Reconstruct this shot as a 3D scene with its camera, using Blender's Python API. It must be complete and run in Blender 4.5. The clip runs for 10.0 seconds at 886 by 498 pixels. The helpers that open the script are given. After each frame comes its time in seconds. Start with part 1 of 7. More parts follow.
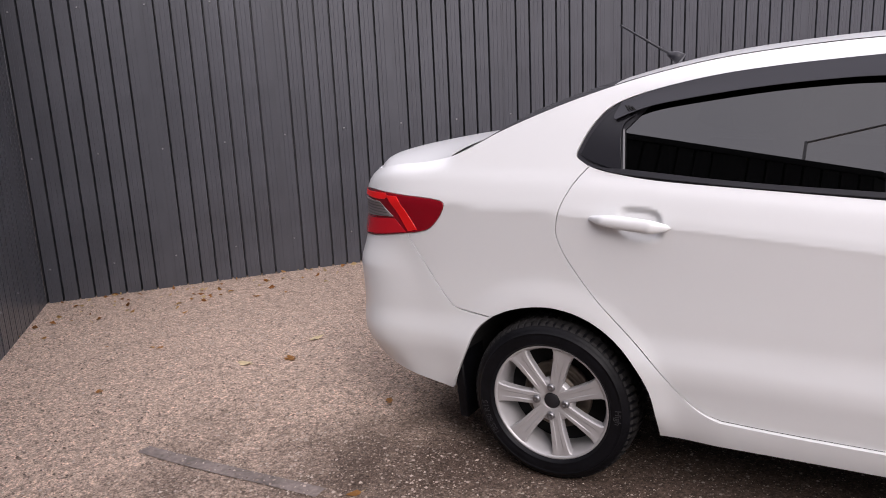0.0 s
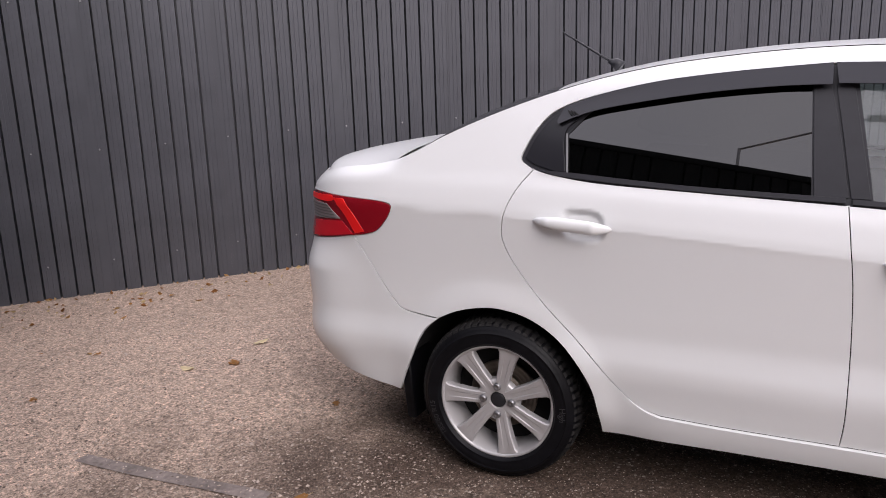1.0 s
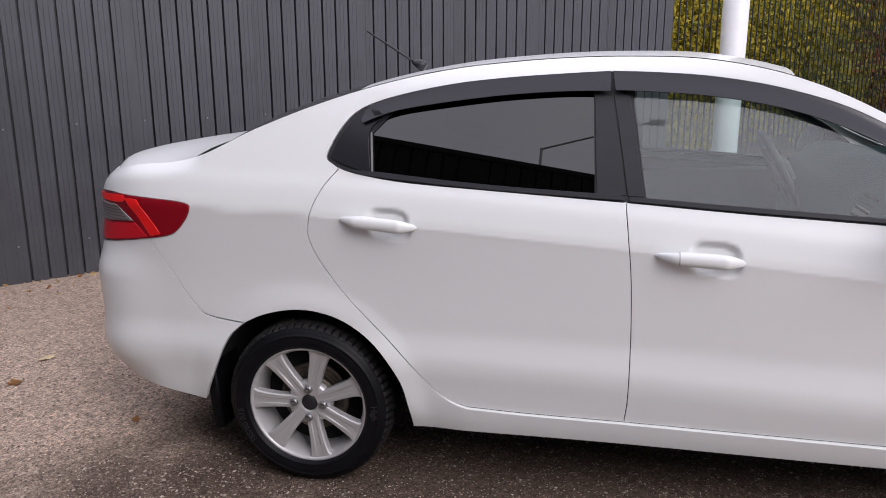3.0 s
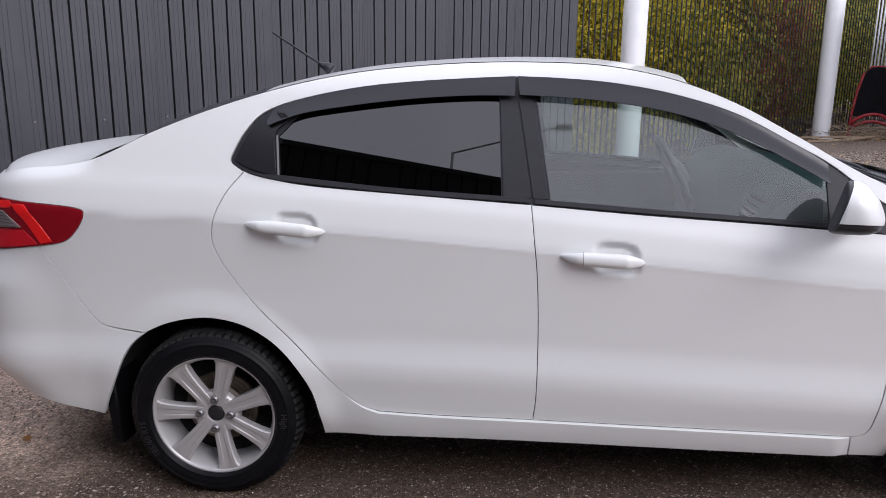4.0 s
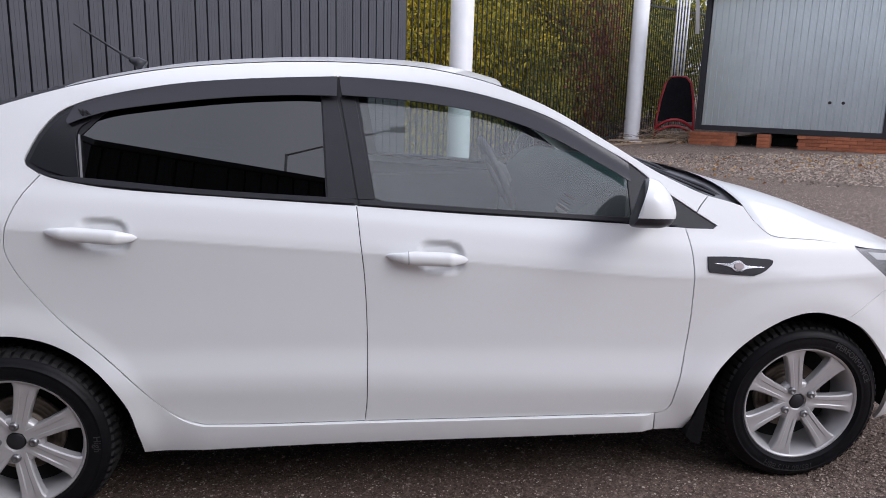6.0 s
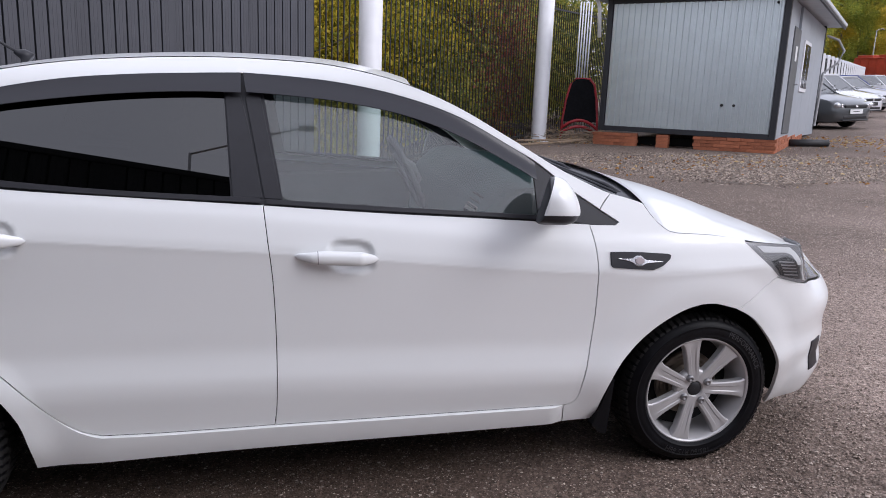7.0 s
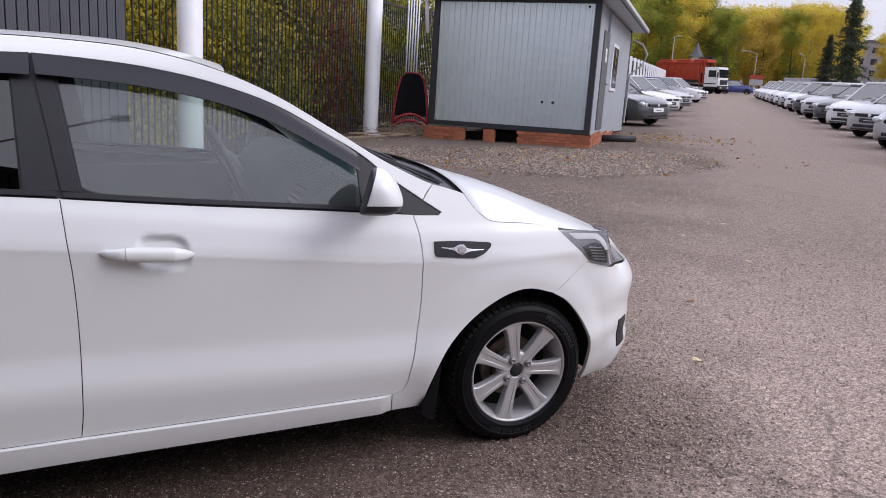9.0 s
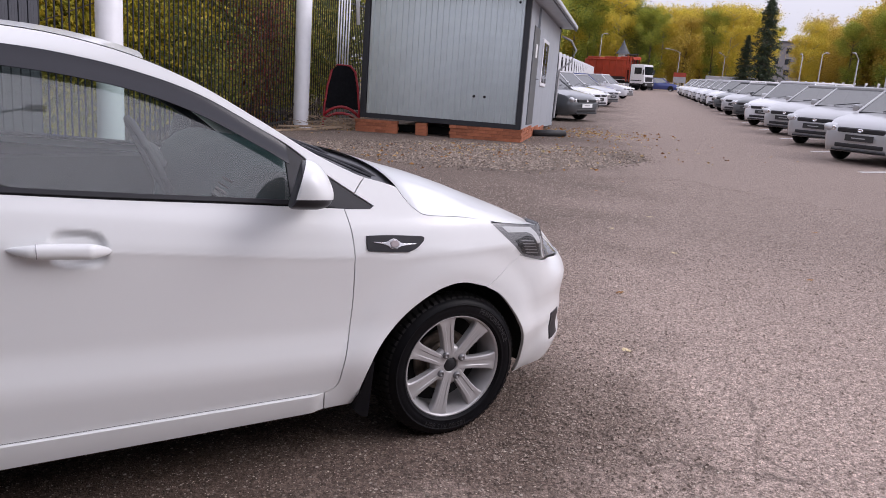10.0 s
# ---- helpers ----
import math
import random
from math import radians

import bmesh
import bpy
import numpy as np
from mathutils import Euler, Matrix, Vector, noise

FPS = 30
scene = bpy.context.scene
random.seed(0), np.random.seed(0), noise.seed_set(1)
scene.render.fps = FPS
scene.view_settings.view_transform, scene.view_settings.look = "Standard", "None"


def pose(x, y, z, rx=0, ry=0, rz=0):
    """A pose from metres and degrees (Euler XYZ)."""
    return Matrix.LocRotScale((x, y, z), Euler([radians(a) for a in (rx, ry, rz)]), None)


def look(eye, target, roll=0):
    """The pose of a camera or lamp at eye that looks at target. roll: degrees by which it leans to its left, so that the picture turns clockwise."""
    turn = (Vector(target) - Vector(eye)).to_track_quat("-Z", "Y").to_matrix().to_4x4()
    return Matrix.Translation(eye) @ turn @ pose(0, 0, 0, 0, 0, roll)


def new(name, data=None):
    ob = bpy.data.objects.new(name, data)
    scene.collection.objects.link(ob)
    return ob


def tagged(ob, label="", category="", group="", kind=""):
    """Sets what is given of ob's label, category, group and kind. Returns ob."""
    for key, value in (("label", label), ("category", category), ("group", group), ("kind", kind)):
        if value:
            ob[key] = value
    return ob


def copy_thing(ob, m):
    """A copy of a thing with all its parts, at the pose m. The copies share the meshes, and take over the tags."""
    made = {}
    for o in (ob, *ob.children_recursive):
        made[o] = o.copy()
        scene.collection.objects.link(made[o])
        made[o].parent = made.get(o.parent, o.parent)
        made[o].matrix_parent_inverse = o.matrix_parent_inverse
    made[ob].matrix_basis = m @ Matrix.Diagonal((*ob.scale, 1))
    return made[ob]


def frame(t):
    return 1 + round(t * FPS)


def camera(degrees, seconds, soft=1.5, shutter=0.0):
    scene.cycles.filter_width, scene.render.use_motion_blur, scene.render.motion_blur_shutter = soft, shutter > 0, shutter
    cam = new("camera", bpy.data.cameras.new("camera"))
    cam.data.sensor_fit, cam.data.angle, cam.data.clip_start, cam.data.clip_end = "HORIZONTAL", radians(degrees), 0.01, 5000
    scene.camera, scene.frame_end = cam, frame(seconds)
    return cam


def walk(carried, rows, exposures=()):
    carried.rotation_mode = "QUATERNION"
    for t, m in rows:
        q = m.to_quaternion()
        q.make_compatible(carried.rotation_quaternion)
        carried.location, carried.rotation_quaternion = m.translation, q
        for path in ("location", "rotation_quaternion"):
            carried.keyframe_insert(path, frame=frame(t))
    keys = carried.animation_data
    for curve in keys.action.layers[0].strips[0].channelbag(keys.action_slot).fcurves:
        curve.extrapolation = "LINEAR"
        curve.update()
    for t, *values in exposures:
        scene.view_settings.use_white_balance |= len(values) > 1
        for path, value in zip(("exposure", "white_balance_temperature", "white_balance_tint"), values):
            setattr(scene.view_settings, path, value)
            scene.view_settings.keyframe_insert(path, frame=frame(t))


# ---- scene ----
cam = camera(62.7, 10.0, soft=0.9)
PATH = [
    (0, (1.085, -2.212, 1.417), (-0.009, -0.592, 0.996), -5.3),
    (0.5, (1.085, -2.232, 1.416), (0.043, -0.578, 0.995), -4.9),
    (1, (1.091, -2.237, 1.415), (0.126, -0.538, 0.992), -4.5),
    (1.5, (1.099, -2.229, 1.417), (0.234, -0.478, 0.985), -4.1),
    (2, (1.101, -2.221, 1.419), (0.354, -0.42, 0.974), -3.7),
    (2.5, (1.114, -2.211, 1.417), (0.486, -0.368, 0.962), -3.2),
    (4, (1.137, -2.209, 1.412), (0.861, -0.282, 0.954), -1.9),
    (4.5, (1.152, -2.207, 1.412), (0.982, -0.267, 0.954), -1.6),
    (5, (1.164, -2.206, 1.408), (1.101, -0.26, 0.949), -1.3),
    (5.5, (1.174, -2.205, 1.406), (1.22, -0.26, 0.946), -1.0),
    (7, (1.185, -2.204, 1.403), (1.584, -0.301, 0.939), 0.2),
    (7.5, (1.195, -2.196, 1.398), (1.709, -0.32, 0.933), 0.6),
    (8, (1.206, -2.204, 1.398), (1.828, -0.361, 0.93), 1.0),
    (8.5, (1.215, -2.207, 1.396), (1.939, -0.403, 0.926), 1.4),
    (9, (1.223, -2.208, 1.394), (2.046, -0.448, 0.921), 1.9),
    (9.5, (1.229, -2.198, 1.391), (2.142, -0.484, 0.913), 2.4),
    (10, (1.239, -2.18, 1.387), (2.224, -0.507, 0.905), 2.8),
]
walk(cam, [(t, look(eye, target, roll)) for t, eye, target, roll in PATH], [(0, 0.83, 6500, 17), (2.5, 0.65, 6350, 15), (5.5, 0.55, 5950, 13), (7.5, 0.46, 5980, 14), (9, 0.44, 6030, 16), (10, 0.44, 6150, 18)])

# ---- world, sun and exposure ----
SUN_UP, SUN_TURN = 37.0, 127.0
world = bpy.data.worlds.new("overcast_sky")
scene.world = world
world.use_nodes = True
wn, wl = world.node_tree.nodes, world.node_tree.links
wn.clear()
w_out = wn.new("ShaderNodeOutputWorld")
w_bg = wn.new("ShaderNodeBackground")
w_sky = wn.new("ShaderNodeTexSky")
w_sky.sky_type = "NISHITA"
w_sky.sun_disc = False
w_sky.sun_elevation, w_sky.sun_rotation = radians(SUN_UP), radians(SUN_TURN)
w_sky.air_density, w_sky.dust_density, w_sky.ozone_density = 1.0, 4.0, 1.0
# an even layer of cloud over the clear sky
w_mix = wn.new("ShaderNodeMix")
w_mix.data_type = "RGBA"
w_mix.inputs["Factor"].default_value = 0.9
w_tc = wn.new("ShaderNodeTexCoord")
w_noise = wn.new("ShaderNodeTexNoise")
w_noise.inputs["Scale"].default_value = 2.2
w_noise.inputs["Detail"].default_value = 5.0
w_ramp = wn.new("ShaderNodeValToRGB")
w_ramp.color_ramp.elements[0].position, w_ramp.color_ramp.elements[0].color = 0.3, (7.6, 7.6, 8.3, 1)
w_ramp.color_ramp.elements[1].position, w_ramp.color_ramp.elements[1].color = 0.75, (9.6, 9.4, 9.7, 1)
wl.new(w_tc.outputs["Generated"], w_noise.inputs["Vector"])
wl.new(w_noise.outputs["Fac"], w_ramp.inputs["Fac"])
wl.new(w_sky.outputs["Color"], w_mix.inputs["A"])
wl.new(w_ramp.outputs["Color"], w_mix.inputs["B"])
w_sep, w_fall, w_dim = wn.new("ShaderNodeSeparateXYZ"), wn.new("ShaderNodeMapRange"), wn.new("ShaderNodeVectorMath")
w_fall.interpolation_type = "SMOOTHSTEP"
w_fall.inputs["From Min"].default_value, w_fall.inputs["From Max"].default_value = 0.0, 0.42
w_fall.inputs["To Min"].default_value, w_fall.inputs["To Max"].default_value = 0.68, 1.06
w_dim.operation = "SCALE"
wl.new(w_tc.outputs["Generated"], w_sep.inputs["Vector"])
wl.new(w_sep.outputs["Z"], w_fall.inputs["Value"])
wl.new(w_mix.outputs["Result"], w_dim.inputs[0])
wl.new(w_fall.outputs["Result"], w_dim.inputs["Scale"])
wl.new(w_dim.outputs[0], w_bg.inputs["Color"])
w_bg.inputs["Strength"].default_value = 0.104
wl.new(w_bg.outputs["Background"], w_out.inputs["Surface"])

sun = new("sun", bpy.data.lights.new("sun", "SUN"))
sun.data.energy, sun.data.angle, sun.data.color = 1.0, radians(30), (1.0, 0.96, 0.92)
sun.matrix_world = look((32, -24, 30), (0, 0, 0))

# ---- materials ----


def material(name, colour, rough=0.6, metal=0.0, spread=0.0, scale=8.0, bump=0.0, bump_scale=40.0, coat=0.0, object_random=0.0, stain=None, spec=0.5):
    """A surface with colour variation at two scales and a fine relief."""
    m = bpy.data.materials.new(name)
    m.use_nodes = True
    n, l = m.node_tree.nodes, m.node_tree.links
    b = n["Principled BSDF"]
    b.inputs["Roughness"].default_value, b.inputs["Metallic"].default_value = rough, metal
    b.inputs["Coat Weight"].default_value, b.inputs["Coat Roughness"].default_value = coat, 0.03
    b.inputs["Specular IOR Level"].default_value = spec
    b.inputs["Base Color"].default_value = (*colour, 1)
    if not (spread or bump or object_random or stain):
        return m
    tc = n.new("ShaderNodeTexCoord")
    last = None
    if spread or stain or object_random:
        mix = n.new("ShaderNodeMix")
        mix.data_type = "RGBA"
        lo, hi = [c * (1 - spread) for c in colour], [min(1, c * (1 + spread)) for c in colour]
        mix.inputs["A"].default_value, mix.inputs["B"].default_value = (*lo, 1), (*hi, 1)
        big, fine = n.new("ShaderNodeTexNoise"), n.new("ShaderNodeTexNoise")
        big.inputs["Scale"].default_value, fine.inputs["Scale"].default_value = scale * 0.12, scale
        big.inputs["Detail"].default_value, fine.inputs["Detail"].default_value = 4, 8
        add = n.new("ShaderNodeMath")
        add.operation = "ADD"
        l.new(tc.outputs["Object"], big.inputs["Vector"])
        l.new(tc.outputs["Object"], fine.inputs["Vector"])
        l.new(big.outputs["Fac"], add.inputs[0])
        l.new(fine.outputs["Fac"], add.inputs[1])
        rng = n.new("ShaderNodeMapRange")
        rng.inputs["From Min"].default_value, rng.inputs["From Max"].default_value = 0.7, 1.3
        l.new(add.outputs[0], rng.inputs["Value"])
        l.new(rng.outputs["Result"], mix.inputs["Factor"])
        last = mix.outputs["Result"]
        if object_random:
            info = n.new("ShaderNodeObjectInfo")
            r2 = n.new("ShaderNodeMapRange")
            r2.inputs["To Min"].default_value, r2.inputs["To Max"].default_value = 1 - object_random, 1 + object_random
            l.new(info.outputs["Random"], r2.inputs["Value"])
            hsv = n.new("ShaderNodeHueSaturation")
            l.new(r2.outputs["Result"], hsv.inputs["Value"])
            l.new(last, hsv.inputs["Color"])
            last = hsv.outputs["Color"]
        if stain:
            st = n.new("ShaderNodeTexNoise")
            st.inputs["Scale"].default_value, st.inputs["Detail"].default_value, st.inputs["Roughness"].default_value = stain[1], 6, 0.65
            l.new(tc.outputs["Object"], st.inputs["Vector"])
            sr = n.new("ShaderNodeMapRange")
            sr.inputs["From Min"].default_value, sr.inputs["From Max"].default_value = stain[2], stain[2] + 0.12
            l.new(st.outputs["Fac"], sr.inputs["Value"])
            mx = n.new("ShaderNodeMix")
            mx.data_type = "RGBA"
            mx.inputs["B"].default_value = (*stain[0], 1)
            l.new(sr.outputs["Result"], mx.inputs["Factor"])
            l.new(last, mx.inputs["A"])
            last = mx.outputs["Result"]
        l.new(last, b.inputs["Base Color"])
    if bump:
        bn, bp = n.new("ShaderNodeTexNoise"), n.new("ShaderNodeBump")
        bn.inputs["Scale"].default_value, bn.inputs["Detail"].default_value = bump_scale, 6
        bp.inputs["Strength"].default_value, bp.inputs["Distance"].default_value = bump, 0.01
        l.new(tc.outputs["Object"], bn.inputs["Vector"])
        l.new(bn.outputs["Fac"], bp.inputs["Height"])
        l.new(bp.outputs["Normal"], b.inputs["Normal"])
    return m


def leaf_material(name, colours, rough=0.55, thin=0.42):
    """Leaves whose colour varies from leaf to leaf."""
    m = bpy.data.materials.new(name)
    m.use_nodes = True
    n, l = m.node_tree.nodes, m.node_tree.links
    b = n["Principled BSDF"]
    b.inputs["Roughness"].default_value = rough
    b.inputs["Specular IOR Level"].default_value = 0.25
    geo, ramp = n.new("ShaderNodeNewGeometry"), n.new("ShaderNodeValToRGB")
    el = ramp.color_ramp.elements
    while len(el) < len(colours):
        el.new(0.5)
    for i, c in enumerate(colours):
        el[i].position, el[i].color = i / (len(colours) - 1), (*c, 1)
    tc, nz, ad, mp = n.new("ShaderNodeTexCoord"), n.new("ShaderNodeTexNoise"), n.new("ShaderNodeMath"), n.new("ShaderNodeMapRange")
    nz.inputs["Scale"].default_value = 0.35
    l.new(tc.outputs["Object"], nz.inputs["Vector"])
    ad.operation = "ADD"
    l.new(geo.outputs["Random Per Island"], ad.inputs[0])
    l.new(nz.outputs["Fac"], ad.inputs[1])
    mp.inputs["From Min"].default_value, mp.inputs["From Max"].default_value = 0.35, 1.3
    l.new(ad.outputs[0], mp.inputs["Value"])
    l.new(mp.outputs["Result"], ramp.inputs["Fac"])
    l.new(ramp.outputs["Color"], b.inputs["Base Color"])
    tr, sh = n.new("ShaderNodeBsdfTranslucent"), n.new("ShaderNodeMixShader")
    sh.inputs["Fac"].default_value = thin
    l.new(ramp.outputs["Color"], tr.inputs["Color"])
    l.new(b.outputs["BSDF"], sh.inputs[1])
    l.new(tr.outputs["BSDF"], sh.inputs[2])
    l.new(sh.outputs["Shader"], n["Material Output"].inputs["Surface"])
    return m


def glass(name, tint=(0.8, 0.9, 0.88), rough=0.0, body=0.0, ior=1.8, veil=0.03):
    """A pane: clear glass with mirror gloss; body is how much light it stops."""
    m = bpy.data.materials.new(name)
    m.use_nodes = True
    n, l = m.node_tree.nodes, m.node_tree.links
    n.remove(n["Principled BSDF"])
    t, g, x, f = n.new("ShaderNodeBsdfTransparent"), n.new("ShaderNodeBsdfGlossy"), n.new("ShaderNodeMixShader"), n.new("ShaderNodeFresnel")
    t.inputs["Color"].default_value = (*[c * (1 - body) for c in tint], 1)
    g.inputs["Roughness"].default_value = rough
    f.inputs["IOR"].default_value = ior
    l.new(f.outputs["Fac"], x.inputs["Fac"])
    l.new(t.outputs["BSDF"], x.inputs[1])
    l.new(g.outputs["BSDF"], x.inputs[2])
    # dust film, paled further to stand in for mirrored sky haze
    d, y = n.new("ShaderNodeBsdfDiffuse"), n.new("ShaderNodeMixShader")
    d.inputs["Color"].default_value = (0.54, 0.58, 0.58, 1)
    y.inputs["Fac"].default_value = veil
    l.new(x.outputs["Shader"], y.inputs[1])
    l.new(d.outputs["BSDF"], y.inputs[2])
    l.new(y.outputs["Shader"], n["Material Output"].inputs["Surface"])
    return m


def asphalt_material():
    """Worn asphalt: brown-grey binder, pale stone chips, paler and darker zones, painted car shade."""
    m = bpy.data.materials.new("worn_asphalt")
    m.use_nodes = True
    n, l = m.node_tree.nodes, m.node_tree.links
    b = n["Principled BSDF"]
    b.inputs["Roughness"].default_value = 0.88
    b.inputs["Specular IOR Level"].default_value = 0.22
    tc = n.new("ShaderNodeTexCoord")

    def noise_at(scale, detail=6, rough=0.6):
        t = n.new("ShaderNodeTexNoise")
        t.inputs["Scale"].default_value, t.inputs["Detail"].default_value, t.inputs["Roughness"].default_value = scale, detail, rough
        l.new(tc.outputs["Object"], t.inputs["Vector"])
        return t.outputs["Fac"]

    def ramp(value, lo, hi, a=0.0, z=1.0):
        r = n.new("ShaderNodeMapRange")
        r.inputs["From Min"].default_value, r.inputs["From Max"].default_value = lo, hi
        r.inputs["To Min"].default_value, r.inputs["To Max"].default_value = a, z
        l.new(value, r.inputs["Value"])
        return r.outputs["Result"]

    def mix(fac, a, c):
        x = n.new("ShaderNodeMix")
        x.data_type = "RGBA"
        l.new(fac, x.inputs["Factor"])
        for socket, v in (("A", a), ("B", c)):
            if isinstance(v, tuple):
                x.inputs[socket].default_value = (*v, 1)
            else:
                l.new(v, x.inputs[socket])
        return x.outputs["Result"]

    base = mix(ramp(noise_at(0.55, 5), 0.36, 0.64), (0.140, 0.102, 0.081), (0.250, 0.186, 0.150))
    # paler towards the fence corner, as x falls
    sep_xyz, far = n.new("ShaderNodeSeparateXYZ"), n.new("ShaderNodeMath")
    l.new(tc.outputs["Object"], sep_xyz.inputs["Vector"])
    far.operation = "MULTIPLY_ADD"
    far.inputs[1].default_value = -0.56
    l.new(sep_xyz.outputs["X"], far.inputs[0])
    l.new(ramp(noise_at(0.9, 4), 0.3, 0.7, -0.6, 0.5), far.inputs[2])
    base = mix(ramp(noise_at(3.0, 7, 0.7), 0.52, 0.8, 0, 0.45), base, (0.10, 0.080, 0.068))
    base = mix(ramp(noise_at(130, 3), 0.42, 0.60, 0, 0.72), base, (0.055, 0.044, 0.038))

    grain = ramp(noise_at(48, 6, 0.75), 0.38, 0.62, 0.42, 1.0)

    def cover(value, lo, hi, most):
        c = n.new("ShaderNodeMath")
        c.operation = "MULTIPLY"
        l.new(ramp(value, lo, hi, 0, most), c.inputs[0])
        l.new(grain, c.inputs[1])
        return c.outputs[0]

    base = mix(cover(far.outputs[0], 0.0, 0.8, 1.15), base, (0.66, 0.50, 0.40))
    # browner and darker as y grows, with a noisy edge
    foot = n.new("ShaderNodeMath")
    foot.operation = "MULTIPLY_ADD"
    foot.inputs[1].default_value = 1.0
    l.new(sep_xyz.outputs["Y"], foot.inputs[0])
    l.new(ramp(noise_at(1.1, 6, 0.65), 0.3, 0.7, -0.7, 0.7), foot.inputs[2])
    base = mix(ramp(foot.outputs[0], 0.5, 2.4, 0, 0.30), base, (0.145, 0.104, 0.080))
    base = mix(ramp(noise_at(14, 6, 0.7), 0.50, 0.66, 0, 0.45), base, (0.13, 0.098, 0.08))
    # paler towards the open lane, as x grows and y falls
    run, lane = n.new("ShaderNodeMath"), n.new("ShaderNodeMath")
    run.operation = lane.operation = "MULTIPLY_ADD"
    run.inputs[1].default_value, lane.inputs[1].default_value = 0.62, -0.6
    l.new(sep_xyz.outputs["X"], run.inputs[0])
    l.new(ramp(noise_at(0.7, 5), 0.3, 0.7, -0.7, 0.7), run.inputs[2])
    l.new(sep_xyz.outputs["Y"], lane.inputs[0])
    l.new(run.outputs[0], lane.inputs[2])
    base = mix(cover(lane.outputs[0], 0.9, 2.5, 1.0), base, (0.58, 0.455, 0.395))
    # darker as x + y grows, up the lane
    on = n.new("ShaderNodeMath")
    l.new(sep_xyz.outputs["X"], on.inputs[0])
    l.new(sep_xyz.outputs["Y"], on.inputs[1])
    base = mix(ramp(on.outputs[0], 3.4, 9.0, 0, 0.60), base, (0.15, 0.118, 0.102))

    base = mix(ramp(noise_at(55, 5, 0.75), 0.53, 0.64, 0, 0.75), base, (0.045, 0.036, 0.031))

    def chips(scale, lo, hi, base):
        cells = n.new("ShaderNodeTexVoronoi")
        cells.inputs["Scale"].default_value = scale
        l.new(tc.outputs["Object"], cells.inputs["Vector"])
        sep = n.new("ShaderNodeSeparateColor")
        l.new(cells.outputs["Color"], sep.inputs["Color"])
        pick = n.new("ShaderNodeMath")
        pick.operation = "MULTIPLY"
        l.new(ramp(sep.outputs["Red"], lo, lo + 0.1), pick.inputs[0])
        l.new(ramp(cells.outputs["Distance"], 0.50, 0.34), pick.inputs[1])
        return cells, mix(pick.outputs[0], base, mix(sep.outputs["Green"], (0.20, 0.165, 0.14), hi))

    # oily damp ground plus painted car shade, along the car and its front wheel
    def math_node(op, x, y):
        q = n.new("ShaderNodeMath")
        q.operation = op
        for k, v in enumerate((x, y)):
            if isinstance(v, (int, float)):
                q.inputs[k].default_value = v
            else:
                l.new(v, q.inputs[k])
        return q.outputs[0]

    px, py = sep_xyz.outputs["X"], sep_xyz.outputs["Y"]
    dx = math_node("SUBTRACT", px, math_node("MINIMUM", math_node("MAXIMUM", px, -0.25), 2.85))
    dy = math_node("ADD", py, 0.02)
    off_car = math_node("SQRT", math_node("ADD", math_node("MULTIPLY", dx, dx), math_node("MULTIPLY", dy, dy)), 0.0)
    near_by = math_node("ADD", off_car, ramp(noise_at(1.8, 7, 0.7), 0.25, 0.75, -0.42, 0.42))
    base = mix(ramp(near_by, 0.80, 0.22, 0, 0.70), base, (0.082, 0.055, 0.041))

    # every stone of the aggregate has a tone of its own
    def tones(scale, lo, hi, base):
        v = n.new("ShaderNodeTexVoronoi")
        v.inputs["Scale"].default_value = scale
        l.new(tc.outputs["Object"], v.inputs["Vector"])
        one = n.new("ShaderNodeSeparateColor")
        l.new(v.outputs["Color"], one.inputs["Color"])
        x = n.new("ShaderNodeMix")
        x.data_type, x.blend_type = "RGBA", "MULTIPLY"
        x.inputs["Factor"].default_value = 1.0
        l.new(base, x.inputs["A"])
        l.new(ramp(one.outputs["Blue"], 0, 1, lo, hi), x.inputs["B"])
        return x.outputs["Result"]

    base = tones(230, 0.74, 1.27, base)
    base = tones(115, 0.66, 1.36, base)
    base = tones(48, 0.84, 1.17, base)
    cells, base = chips(150, 0.82, (0.70, 0.58, 0.48), base)
    big, base = chips(70, 0.90, (0.66, 0.57, 0.49), base)
    # hair cracks
    warp = n.new("ShaderNodeVectorMath")
    warp.operation = "MULTIPLY_ADD"
    wn2 = n.new("ShaderNodeTexNoise")
    wn2.inputs["Scale"].default_value, wn2.inputs["Detail"].default_value = 2.5, 8
    l.new(tc.outputs["Object"], wn2.inputs["Vector"])
    warp.inputs[1].default_value = (0.55, 0.55, 0.0)
    l.new(wn2.outputs["Color"], warp.inputs[0])
    l.new(tc.outputs["Object"], warp.inputs[2])
    crack = n.new("ShaderNodeTexVoronoi")
    crack.feature = "DISTANCE_TO_EDGE"
    crack.inputs["Scale"].default_value = 0.42
    l.new(warp.outputs[0], crack.inputs["Vector"])
    here = n.new("ShaderNodeMath")
    here.operation = "MULTIPLY"
    l.new(ramp(crack.outputs["Distance"], 0.0065, 0.0015), here.inputs[0])
    l.new(ramp(noise_at(0.4, 3), 0.52, 0.66, 0, 0.4), here.inputs[1])
    base = mix(here.outputs[0], base, (0.035, 0.029, 0.025))
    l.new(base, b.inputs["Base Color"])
    bp = n.new("ShaderNodeBump")
    bp.inputs["Strength"].default_value, bp.inputs["Distance"].default_value = 0.75, 0.012
    add = n.new("ShaderNodeMath")
    add.operation = "ADD"
    l.new(ramp(cells.outputs["Distance"], 0.7, 0.0, 0, 0.45), add.inputs[0])
    l.new(noise_at(60, 7, 0.8), add.inputs[1])
